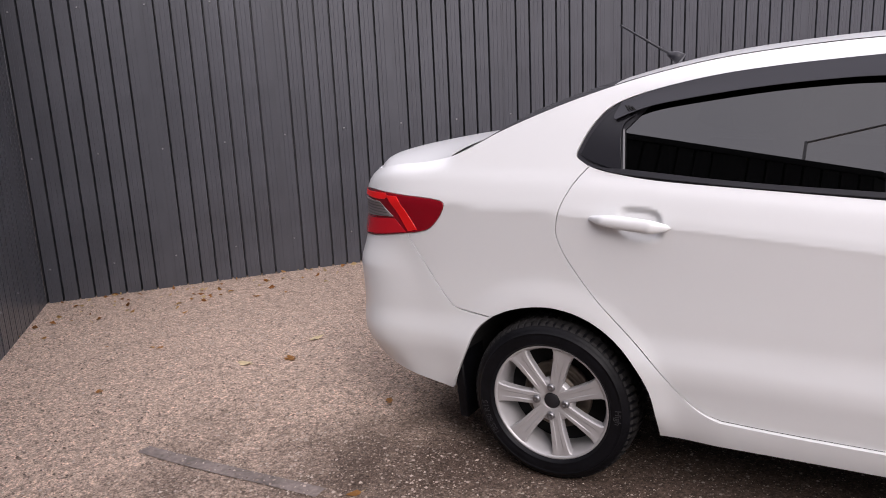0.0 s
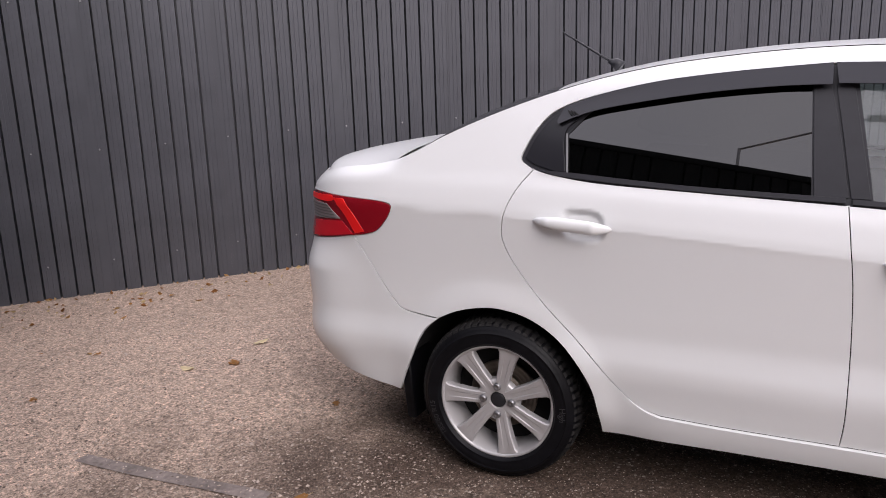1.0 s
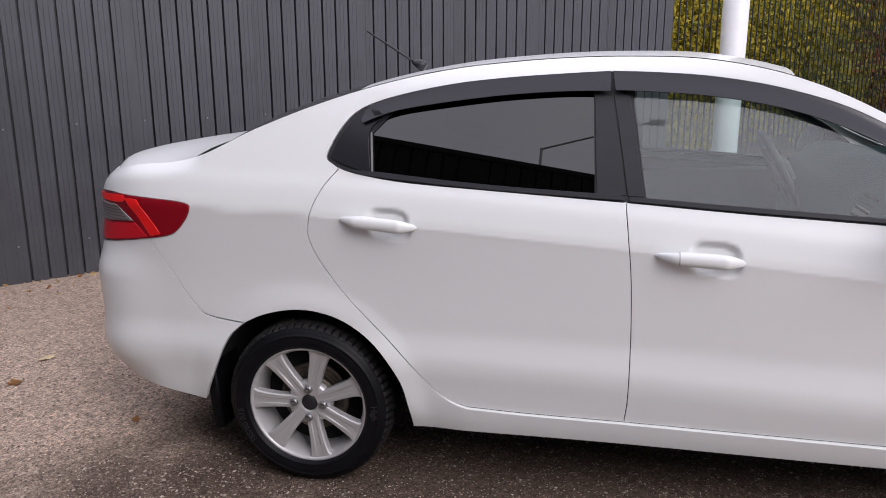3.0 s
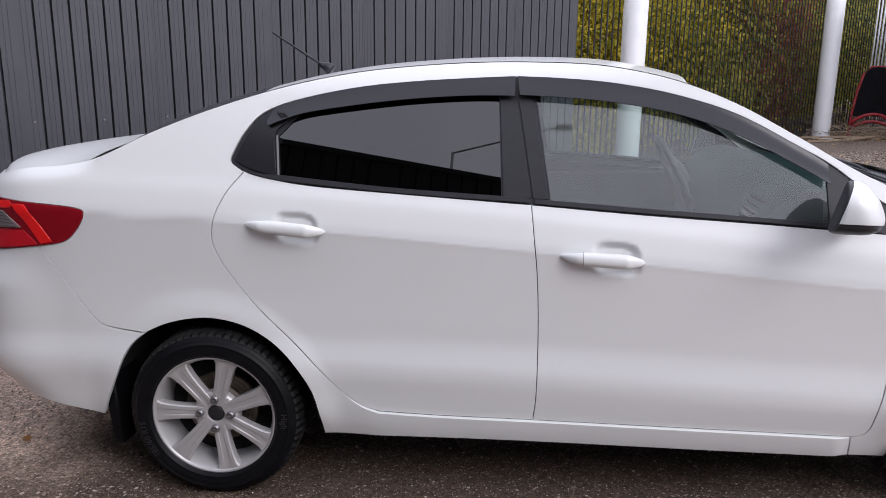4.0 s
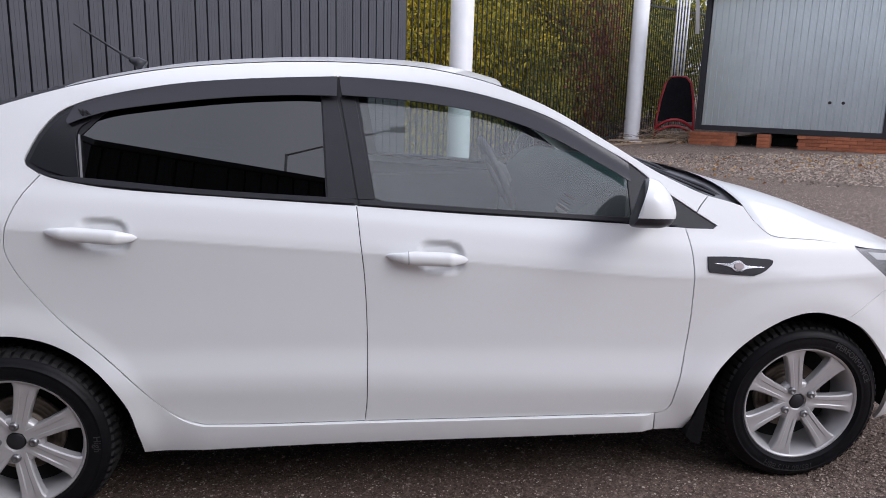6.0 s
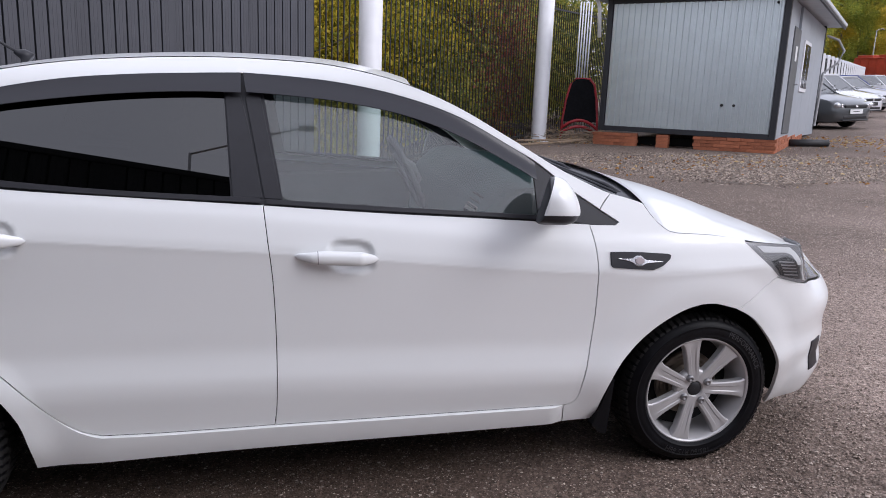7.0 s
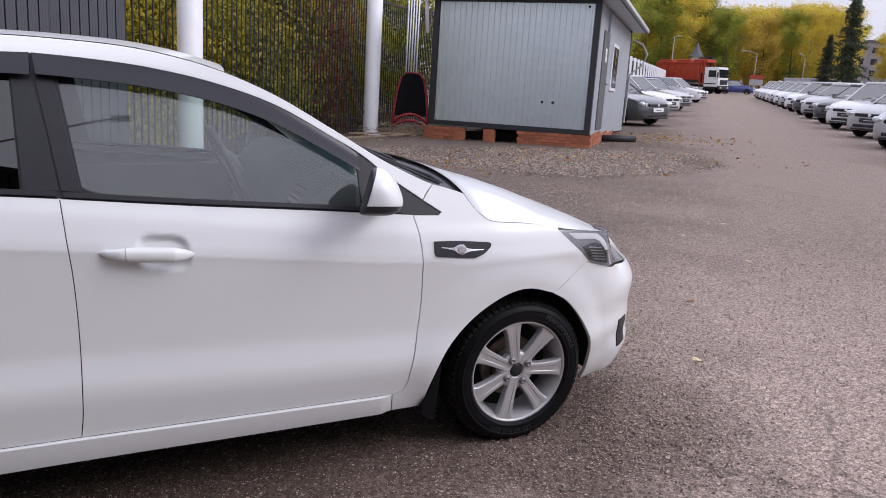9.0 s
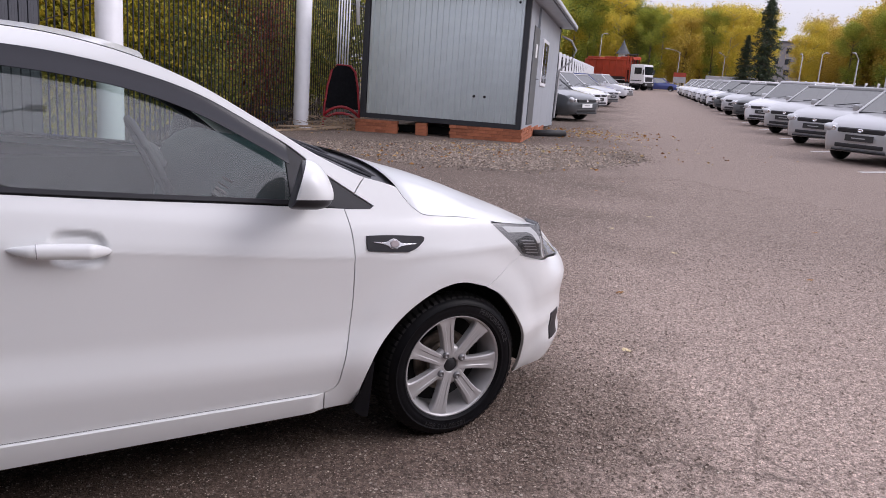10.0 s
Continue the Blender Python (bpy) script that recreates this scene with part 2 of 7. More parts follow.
    l.new(add.outputs[0], bp.inputs["Height"])
    l.new(bp.outputs["Normal"], b.inputs["Normal"])
    return m


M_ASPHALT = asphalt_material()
M_FENCE = material("graphite_sheet_steel", (0.060, 0.062, 0.073), 0.35, 0.0, 0.18, 3.0, 0.03, 15, spec=0.55)
# graphite sheet with its shade put into the colour, for window reflections
M_FENCE_SHADED = material("shaded_sheet_steel", (0.008, 0.008, 0.009), 0.6, 0.0, 0.2, 3.0, spec=0.15)
M_WHITE_POST = material("white_painted_steel", (0.74, 0.74, 0.76), 0.45, 0, 0.06, 6, 0.05, 20)
M_BAR = material("black_painted_bar", (0.018, 0.017, 0.018), 0.5, 0, 0.3, 20)
M_HUT = material("galvanised_sheet", (0.55, 0.605, 0.615), 0.30, 0.55, 0.05, 3, 0.03, 12)
M_HUT_TRIM = material("dark_grey_trim", (0.017, 0.018, 0.023), 0.5, 0, 0.15, 5)
M_HUT_SIDE = material("pale_grey_panel", (0.36, 0.385, 0.42), 0.5, 0.1, 0.06, 3)
M_ROOF = material("pale_roof_sheet", (0.55, 0.57, 0.6), 0.5, 0.2, 0.1, 4)
M_BRICK = material("red_brick", (0.36, 0.125, 0.062), 0.85, 0, 0.25, 30, 0.4, 60, object_random=0.22)
M_GRAVEL = material("grey_gravel", (0.125, 0.096, 0.078), 0.9, 0, 0.4, 30, 0.5, 60)
M_TIMBER = material("weathered_timber", (0.3, 0.22, 0.15), 0.8, 0, 0.35, 14, 0.3, 60)
M_PIPE = material("black_rubber_pipe", (0.02, 0.02, 0.022), 0.6, 0, 0.2, 12)
M_BARK = material("grey_brown_bark", (0.09, 0.07, 0.055), 0.9, 0, 0.4, 10, 0.6, 20)
M_BIRCH = material("pale_birch_bark", (0.32, 0.3, 0.27), 0.85, 0, 0.4, 6, 0.3, 20)
M_LEAF_BUSH = leaf_material("autumn_bush_leaves", [(0.10, 0.12, 0.02), (0.25, 0.25, 0.03), (0.42, 0.37, 0.035), (0.58, 0.45, 0.05)])
M_LEAF_DARK = leaf_material("dark_bush_leaves", [(0.08, 0.10, 0.03), (0.15, 0.18, 0.045), (0.25, 0.27, 0.06), (0.42, 0.36, 0.07)])
M_LEAF_RED = leaf_material("red_vine_leaves", [(0.13, 0.055, 0.04), (0.27, 0.08, 0.055), (0.36, 0.13, 0.075), (0.26, 0.20, 0.06)])
M_LEAF_YELLOW = leaf_material("yellow_birch_leaves", [(0.34, 0.33, 0.055), (0.56, 0.49, 0.07), (0.75, 0.60, 0.085), (0.82, 0.65, 0.10)])
M_LEAF_GREEN = leaf_material("yellow_green_leaves", [(0.10, 0.15, 0.04), (0.20, 0.27, 0.05), (0.34, 0.39, 0.065), (0.52, 0.50, 0.08)])
M_LEAF_ORANGE = leaf_material("orange_brown_leaves", [(0.26, 0.21, 0.05), (0.44, 0.33, 0.065), (0.62, 0.45, 0.08), (0.70, 0.53, 0.10)])
M_LEAF_DARKGREEN = leaf_material("dull_green_leaves", [(0.05, 0.075, 0.03), (0.11, 0.14, 0.04), (0.20, 0.22, 0.055), (0.36, 0.34, 0.075)])
M_NEEDLE = leaf_material("dark_spruce_needles", [(0.022, 0.035, 0.026), (0.036, 0.054, 0.036), (0.052, 0.074, 0.045), (0.07, 0.095, 0.05)])
M_LITTER = leaf_material("fallen_leaves", [(0.12, 0.05, 0.02), (0.30, 0.13, 0.04), (0.44, 0.24, 0.08), (0.55, 0.42, 0.22)])
M_PALE_LEAF = material("dry_pale_leaf", (0.62, 0.5, 0.3), 0.7, 0, 0.3, 30)
M_LINE = material("worn_white_road_paint", (0.6, 0.6, 0.6), 0.7, 0, 0.25, 15)
M_PATCH = material("bitumen_seal", (0.20, 0.165, 0.150), 0.85, 0, 0.45, 40, 0.4, 90)
M_TYRE = material("black_tyre_rubber", (0.005, 0.005, 0.0065), 0.45, 0, 0.35, 20, 0.12, 80, spec=0.14)
M_TREAD = material("dusty_tread_rubber", (0.020, 0.019, 0.019), 0.75, 0, 0.4, 30, spec=0.2)
M_ALLOY = material("silver_alloy", (0.47, 0.46, 0.465), 0.40, 0.35, 0.05, 10)
M_BLACK = material("black_plastic", (0.014, 0.014, 0.017), 0.5, 0, 0.15, 20)
M_DARK = material("deep_dark_plastic", (0.006, 0.006, 0.007), 0.8)
M_CHROME = material("chrome", (0.8, 0.8, 0.82), 0.12, 1.0)
M_SCREEN = glass("sky_bright_windscreen", (0.10, 0.11, 0.11), 0.02, 0.3, 3.3, 0.05)
M_GLASS_FAR = material("dark_car_glass", (0.014, 0.017, 0.02), 0.08, 0, spec=0.45)
M_DARKPLATE = material("dark_plate_cover", (0.03, 0.03, 0.033), 0.5)
M_LENS_FAR = material("clear_headlight_lens", (0.55, 0.56, 0.58), 0.08, 0.3, coat=0.6)
M_LAMP_CLEAR = material("headlamp_glass", (0.84, 0.85, 0.87), 0.16, 0.1)
M_PLATE = material("white_number_plate", (0.75, 0.75, 0.75), 0.5)
M_WHITE = material("white_car_paint", (0.62, 0.62, 0.65), 0.22, 0, coat=1.0)
M_SILVER = material("silver_car_paint", (0.42, 0.42, 0.435), 0.3, 0.4, coat=0.8)
M_GREYCAR = material("grey_car_paint", (0.08, 0.085, 0.09), 0.3, 0.4, coat=0.8)
M_BLUECAR = material("blue_car_paint", (0.04, 0.06, 0.22), 0.3, 0.3, coat=0.8)
M_RED = material("red_truck_paint", (0.36, 0.045, 0.02), 0.45, 0, 0.2, 3)
M_CONCRETE = material("grey_concrete", (0.4, 0.4, 0.41), 0.85, 0, 0.15, 4)
M_SLATE = material("dark_slate_roof", (0.07, 0.075, 0.085), 0.6, 0, 0.2, 3)

# ---- mesh helpers ----
UP = pose(0, 0, 0, -1.12, 2.36, 0)  # true upright on the sloping yard


def at(x, y, z=0.0, turn=0.0, upright=False):
    m = Matrix.Translation((x, y, z))
    return m @ UP @ pose(0, 0, 0, 0, 0, turn) if upright else m @ pose(0, 0, 0, 0, 0, turn)


def leaning(turn):
    """How far an upright leans per metre of height, along and across a run at that turn."""
    u = UP.to_3x3() @ Vector((0, 0, 1))
    c, q = math.cos(radians(turn)), math.sin(radians(turn))
    return (u.x * c + u.y * q) / u.z, (u.y * c - u.x * q) / u.z


def sheared(bm, turn):
    """Leans a bmesh so that its uprights stand plumb while its foot keeps to the ground."""
    a, b = leaning(turn)
    for v in bm.verts:
        v.co.x += a * v.co.z
        v.co.y += b * v.co.z
    return bm


def mesh_from(name, verts, faces, mat, smooth=False):
    me = bpy.data.meshes.new(name)
    me.from_pydata([tuple(v) for v in verts], [], faces)
    me.materials.append(mat)
    if smooth:
        me.shade_smooth()
    return me


def bm_mesh(name, bm, mat, smooth=None):
    """Ends a bmesh as a mesh; smooth: the angle in degrees above which edges stay sharp."""
    if smooth is not None:
        for f in bm.faces:
            f.smooth = True
        for e in bm.edges:
            if len(e.link_faces) == 2 and e.calc_face_angle(0) > radians(smooth):
                e.smooth = False
    me = bpy.data.meshes.new(name)
    bm.to_mesh(me)
    bm.free()
    for one in mat if isinstance(mat, (list, tuple)) else [mat]:
        me.materials.append(one)
    return me


def part(name, data, mat=None, parent=None, label="", smooth=None):
    """Links a bmesh or mesh as one object under a thing or a part."""
    if isinstance(data, bmesh.types.BMesh):
        data = bm_mesh(name, data, mat, smooth)
    ob = new(name, data)
    ob.parent = parent
    if label:
        ob["label"] = label
    return ob


def thing(name, m, label, category, group="", kind=""):
    ob = new(name)
    ob.matrix_world = m
    ob.empty_display_size = 0.1
    return tagged(ob, label, category, group, kind)


def box(bm, x0, x1, y0, y1, z0, z1, bevel=0.0, m=None, segments=1):
    """Adds a box, bevelled, to bm."""
    r = bmesh.ops.create_cube(bm, size=1.0)
    vs = r["verts"]
    bmesh.ops.scale(bm, vec=(x1 - x0, y1 - y0, z1 - z0), verts=vs)
    bmesh.ops.translate(bm, vec=((x0 + x1) / 2, (y0 + y1) / 2, (z0 + z1) / 2), verts=vs)
    if bevel:
        es = list({e for v in vs for e in v.link_edges})
        out = bmesh.ops.bevel(bm, geom=es, offset=bevel, segments=segments, affect="EDGES", profile=0.6)
        vs = list({v for f in out["faces"] for v in f.verts} | {v for v in vs if v.is_valid})
    if m is not None:
        bmesh.ops.transform(bm, matrix=m, verts=[v for v in vs if v.is_valid])
    return vs


def boxed(*args, **kw):
    bm = bmesh.new()
    box(bm, *args, **kw)
    return bm


def tube(bm, points, radius, sides=8, caps=True):
    """A swept tube; radius: a number or one for each point."""
    pts = [Vector(p) for p in points]
    rad = radius if isinstance(radius, (list, tuple)) else [radius] * len(pts)
    rings = []
    for i, p in enumerate(pts):
        d = (pts[min(i + 1, len(pts) - 1)] - pts[max(i - 1, 0)]).normalized()
        a = d.cross(Vector((0, 0, 1)) if abs(d.z) < 0.9 else Vector((1, 0, 0))).normalized()
        c = d.cross(a)
        rings.append([bm.verts.new(p + rad[i] * (a * math.cos(k * math.tau / sides) + c * math.sin(k * math.tau / sides))) for k in range(sides)])
    for r0, r1 in zip(rings, rings[1:]):
        for k in range(sides):
            bm.faces.new((r0[k], r0[(k + 1) % sides], r1[(k + 1) % sides], r1[k]))
    if caps:
        bm.faces.new(rings[0][::-1])
        bm.faces.new(rings[-1])
    return bm


def lathe(bm, profile, axis="y", sides=48, centre=(0, 0, 0)):
    """Turns a profile of (distance along the axis, radius) about the axis."""
    rings = []
    for a, r in profile:
        ring = []
        for k in range(sides):
            c, s = math.cos(k * math.tau / sides), math.sin(k * math.tau / sides)
            p = (r * c, a, r * s) if axis == "y" else (r * c, r * s, a) if axis == "z" else (a, r * c, r * s)
            ring.append(bm.verts.new(Vector(p) + Vector(centre)))
        rings.append(ring)
    for r0, r1 in zip(rings, rings[1:]):
        for k in range(sides):
            bm.faces.new((r0[k], r0[(k + 1) % sides], r1[(k + 1) % sides], r1[k]))
    return rings


def leaf_cloud(name, centres, size, mat, rng, flat=0.0):
    """Many small bent leaf quads at the given centres, as one mesh."""
    n = len(centres)
    c = np.asarray(centres, float)
    d = rng.normal(size=(n, 3))
    d[:, 2] *= 1 - flat
    d /= np.linalg.norm(d, axis=1, keepdims=True)
    e = rng.normal(size=(n, 3))
    e -= (e * d).sum(1, keepdims=True) * d
    e /= np.linalg.norm(e, axis=1, keepdims=True)
    s = size * rng.uniform(0.6, 1.35, size=(n, 1))
    g = np.cross(d, e) * 0.18 * s
    v = np.stack([c - d * s * 0.5, c + e * s * 0.32 + g, c + d * s * 0.55, c - e * s * 0.32 + g], 1).reshape(-1, 3)
    me = bpy.data.meshes.new(name)
    me.from_pydata(v.tolist(), [], np.arange(4 * n).reshape(-1, 4).tolist())
    me.materials.append(mat)
    return me


# ---- ground ----
def ground_sheet():
    """One sheet to the horizon, finer near the car."""
    bm = bmesh.new()
    xs = [-900, -300, -100, -40, -20, -10, -6, -3, 0, 3, 6, 9, 12, 16, 20, 30, 50, 80, 140, 300, 900]
    vs = [[bm.verts.new((x, y, 0)) for x in xs] for y in xs]
    for r0, r1 in zip(vs, vs[1:]):
        for k in range(len(xs) - 1):
            bm.faces.new((r0[k], r0[k + 1], r1[k + 1], r1[k]))
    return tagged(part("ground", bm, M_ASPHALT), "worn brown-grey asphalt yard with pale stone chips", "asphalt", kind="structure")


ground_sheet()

# ---- dark sheet fence ----
FENCE_A, FENCE_B = Vector((-4.95, 0.80)), Vector((1.40, 7.05))
FENCE_H, PITCH = 3.35, 0.1243


def sheet_profile():
    """One pitch of the folded sheet, as (along, out): a narrow deep groove, then a pan with two faint beads."""
    return ((0.0, 0.0), (0.0010, 0.072), (0.0165, 0.072), (0.018, 0.0), (0.048, 0.0), (0.0505, 0.0018), (0.053, 0.0), (0.084, 0.0), (0.0865, 0.0018), (0.089, 0.0), (PITCH - 0.0005, 0.0))


def fence_run(name, start, end, label, high=FENCE_H, capped=False, coat=None):
    """A fence of overlapping folded sheets, each eight pitches wide, out to the right of its way."""
    way = (end - start)
    coat = coat or M_FENCE
    length, turn = way.length, math.degrees(math.atan2(way.y, way.x))
    root = thing(name, at(start.x, start.y, 0, turn), label, "fence", kind="structure")
    width = 8 * PITCH
    count = math.ceil(length / width)
    shared = {}
    for i in range(count):
        pitches = min(8, max(1, round((length - i * width) / PITCH)))
        if pitches not in shared:
            bm = bmesh.new()
            line = [(k * PITCH + a, o) for k in range(pitches) for a, o in sheet_profile()] + [(pitches * PITCH + 0.02, 0.0)]
            low = [bm.verts.new((a, o, 0.0)) for a, o in line]
            top = [bm.verts.new((a, o, high)) for a, o in line]
            for k in range(len(line) - 1):
                bm.faces.new((low[k], low[k + 1], top[k + 1], top[k]))
            back = [bm.verts.new(v.co + Vector((0, 0.004, 0))) for v in low + top]
            n = len(low)
            for k in range(n - 1):
                bm.faces.new((back[k + 1], back[k], back[n + k], back[n + k + 1]))
            shared[pitches] = bm_mesh("sheet", sheared(bm, turn), coat)
        s = part("sheet", shared[pitches], parent=root)
        s.location = (i * width, 0.003 * (i % 2), -0.03 + 0.02 * math.sin(i * 2.3) )
    screw = bmesh.new()
    bmesh.ops.create_cone(screw, segments=6, radius1=0.008, radius2=0.006, depth=0.008, cap_ends=True)
    bmesh.ops.rotate(screw, matrix=Matrix.Rotation(radians(90), 3, "X"), verts=screw.verts)
    screw_mesh = bm_mesh("screw", screw, M_HUT_TRIM_LIGHT)
    for k in range(int(length / (PITCH * 4))):
        for z in (0.28, 1.18, 2.3):
            o = part("screw", screw_mesh, parent=root)
            a, b = leaning(turn)
            o.location = (k * 4 * PITCH + 0.068 + a * z, -0.004 + b * z, z + 0.012 * math.sin(k * 5.1 + z))
    part("rail", sheared(boxed(0, length, 0.078, 0.118, 1.14, 1.2), turn), M_FENCE, root)
    if capped:
        part("cap_rail", sheared(boxed(-0.02, length + 0.02, -0.012, 0.11, high - 0.03, high + 0.02, bevel=0.004), turn), coat, root)
    return root


M_HUT_TRIM_LIGHT = material("zinc_screw", (0.3, 0.3, 0.31), 0.5, 0.5)
fence_run("wall_fence", FENCE_A, FENCE_B, "graphite folded-sheet steel fence with vertical ribs")
SIDE_WAY = (Vector((-3.85, -0.09)) - Vector((-4.93, 0.78))).normalized()
SIDE_BEND = FENCE_A + SIDE_WAY * 5.38
SIDE_TURN = SIDE_BEND + Vector((0.951, -0.309)) * 1.81
fence_run("wall_fence_side", SIDE_BEND, FENCE_A - SIDE_WAY * 0.03, "graphite folded-sheet steel fence closing the yard's near side", 3.08, True)
fence_run("wall_fence_side", SIDE_TURN, SIDE_BEND, "shade-darkened folded-sheet steel fence with a straight cap rail", 3.08, True, M_FENCE_SHADED)
fence_run("wall_fence_side", SIDE_TURN + SIDE_WAY * 18, SIDE_TURN, "shade-darkened folded-sheet steel fence running on behind the yard", 3.08, True, M_FENCE_SHADED)

# ---- white posts and bar fence ----
POST_1, POST_2 = Vector((2.27, 8.3)), Vector((6.55, 13.2))


def white_post(p, radius):
    root = thing("white_post", at(p.x, p.y, 0, 0, True), "tall white painted round steel post", "post", "white posts")
    bm = bmesh.new()
    lathe(bm, [(-0.03, radius), (5.0, radius), (5.0, 0.001)], "z", 32)
    part("shaft", bm, M_WHITE_POST, root, smooth=40)
    bm = bmesh.new()
    lathe(bm, [(0.0, radius + 0.07), (0.015, radius + 0.07), (0.015, radius)], "z", 32)
    part("base_flange", bm, M_WHITE_POST, root, smooth=30)


white_post(POST_1, 0.165)
white_post(POST_2, 0.165)


def bar_fence(start, end, height, label):
    way = end - start
    length, turn = way.length, math.degrees(math.atan2(way.y, way.x))
    root = thing("bar_fence", at(start.x, start.y, 0, turn), label, "fence")
    bar = bm_mesh("bar", sheared(boxed(-0.008, 0.008, -0.008, 0.008, 0.06, height), turn), M_BAR)
    n = int(length / 0.13)
    for i in range(n):
        b = part("bar", bar, parent=root)
        b.location = (0.065 + i * length / n, 0, 0)
    part("top_rail", sheared(boxed(0, length, -0.02, 0.02, height - 0.14, height - 0.1), turn), M_BAR, root)
    part("bottom_rail", sheared(boxed(0, length, -0.02, 0.02, 0.1, 0.14), turn), M_BAR, root)
    return root


bar_fence(Vector((1.25, 7.35)), Vector((6.5, 13.55)), 3.2, "black painted steel bar fence with shrubs behind it")
bar_fence(Vector((6.62, 13.62)), Vector((13.0, 20.6)), 3.0, "black painted steel bar fence running behind the hut")

# ---- hut ----
HUT_C = Vector((10.0, 9.88))
HUT_U, HUT_N = Vector((-0.714, 0.70)), Vector((0.70, 0.714))
HUT_W, HUT_L, HUT_H, HUT_Z = 3.42, 6.0, 2.62, 0.25


def hut():
    turn = math.degrees(math.atan2(HUT_N.y, HUT_N.x))
    root = thing("site_hut", at(HUT_C.x, HUT_C.y, HUT_Z, turn, True), "galvanised corrugated site hut with dark trim on a brick footing", "hut")
    W, L, H = HUT_W, HUT_L, HUT_H
    # end wall of folded sheet, faces -x
    bm = bmesh.new()
    line = []
    pitch, n = 0.12, int((W - 0.24) / 0.12)
    for k in range(n):
        y = 0.12 + k * (W - 0.24) / n
        line += [(y, 0.0), (y + 0.044, 0.0), (y + 0.050, -0.032), (y + 0.078, -0.032), (y + 0.090, 0.0)]
    line.append((W - 0.12, 0.0))
    lo, hi = [bm.verts.new((x + 0.02, y, 0.1)) for y, x in line], [bm.verts.new((x + 0.02, y, H - 0.1)) for y, x in line]
    for k in range(len(line) - 1):
        bm.faces.new((lo[k], hi[k], hi[k + 1], lo[k + 1]))
    part("end_wall", bm, M_HUT, root, "silver corrugated sheet wall")
    part("core", boxed(0.05, L - 0.02, 0.05, W - 0.05, 0.02, H - 0.02), M_HUT_SIDE, root)
    for y0, y1 in ((-0.01, 0.1), (W - 0.1, W + 0.01)):
        part("corner_trim", boxed(-0.015, 0.1, y0, y1, 0, H, bevel=0.006), M_HUT_TRIM, root)
        part("corner_trim", boxed(L - 0.1, L + 0.015, y0, y1, 0, H, bevel=0.006), M_HUT_TRIM, root)
    part("bottom_trim", boxed(-0.012, 0.09, 0.1, W - 0.1, 0, 0.1), M_HUT_TRIM, root)
    part("top_trim", boxed(-0.012, 0.09, 0.1, W - 0.1, H - 0.1, H), M_HUT_TRIM, root)
    part("side_bottom_trim", boxed(0.1, L - 0.1, -0.008, 0.08, 0, 0.09), M_HUT_SIDE, root)
    # side panels, face -y
    for x0, x1 in ((0.1, 0.75), (1.65, 3.1), (3.1, 4.5), (4.5, L - 0.1)):
        part("side_panel", boxed(x0 + 0.004, x1 - 0.004, 0.0, 0.05, 0.09, H - 0.05, bevel=0.004), M_HUT_SIDE, root)
    door = part("door", boxed(0.78, 1.62, -0.02, 0.05, 0.1, 2.12, bevel=0.008), M_DOOR, root, "dark grey steel door")
    part("door_handle", boxed(1.46, 1.56, -0.08, -0.02, 1.05, 1.08, bevel=0.006), M_CHROME, door)
    part("notice", boxed(1.1, 1.32, -0.026, -0.02, 1.5, 1.78), M_PLATE, door)
    win = part("window", boxed(2.3, 3.3, -0.035, 0.05, 0.95, 2.0, bevel=0.01), M_WHITE_POST, root, "white framed window")
    part("pane", boxed(2.38, 2.76, -0.041, -0.03, 1.03, 1.92), M_GLASS_FAR, win)
    part("pane", boxed(2.84, 3.22, -0.041, -0.03, 1.03, 1.92), M_GLASS_FAR, win)
    roof = part("roof", boxed(-0.35, L + 0.35, -0.42, W + 0.3, H, H + 0.1, bevel=0.015), M_ROOF, root, "pale sheet roof with overhanging eaves")
    part("eave_board", boxed(-0.3, L + 0.3, -0.4, -0.36, H - 0.05, H - 0.002), M_HUT_TRIM, root)
    bm = bmesh.new()
    tube(bm, [(-0.10, W + 0.24, H + 0.06), (-0.06, W + 0.17, H - 0.15), (-0.04, W + 0.13, H - 0.75)], 0.04, 10)
    part("downpipe", bm, M_WHITE_POST, root, "white plastic downpipe", smooth=60)
    # two bolt holes and a cable loop by the far corner
    for y in (0.78, 1.0):
        bm = bmesh.new()
        bmesh.ops.create_cone(bm, segments=12, radius1=0.028, radius2=0.028, depth=0.02, cap_ends=True, matrix=Matrix.Translation((-0.005, y, 0.60)) @ pose(0, 0, 0, 0, 90, 0))
        part("vent_hole", bm, M_DARK, root)
    bm = bmesh.new()
    bmesh.ops.create_cone(bm, segments=12, radius1=0.025, radius2=0.025, depth=0.02, cap_ends=True, matrix=Matrix.Translation((-0.005, 0.22, 2.46)) @ pose(0, 0, 0, 0, 90, 0))
    part("vent_hole", bm, M_DARK, root)
    bm = bmesh.new()
    tube(bm, [(L, -0.04, 2.4), (L + 0.1, -0.3, 2.3), (L + 0.15, -0.45, 2.05), (L + 0.05, -0.35, 1.75), (L, -0.06, 1.5), (L, -0.03, 0.2)], 0.03, 8)
    part("cable", bm, M_CONCRETE, root)
    return root


M_DOOR = material("dark_door_paint", (0.10, 0.105, 0.11), 0.5, 0, 0.15, 6)
hut()


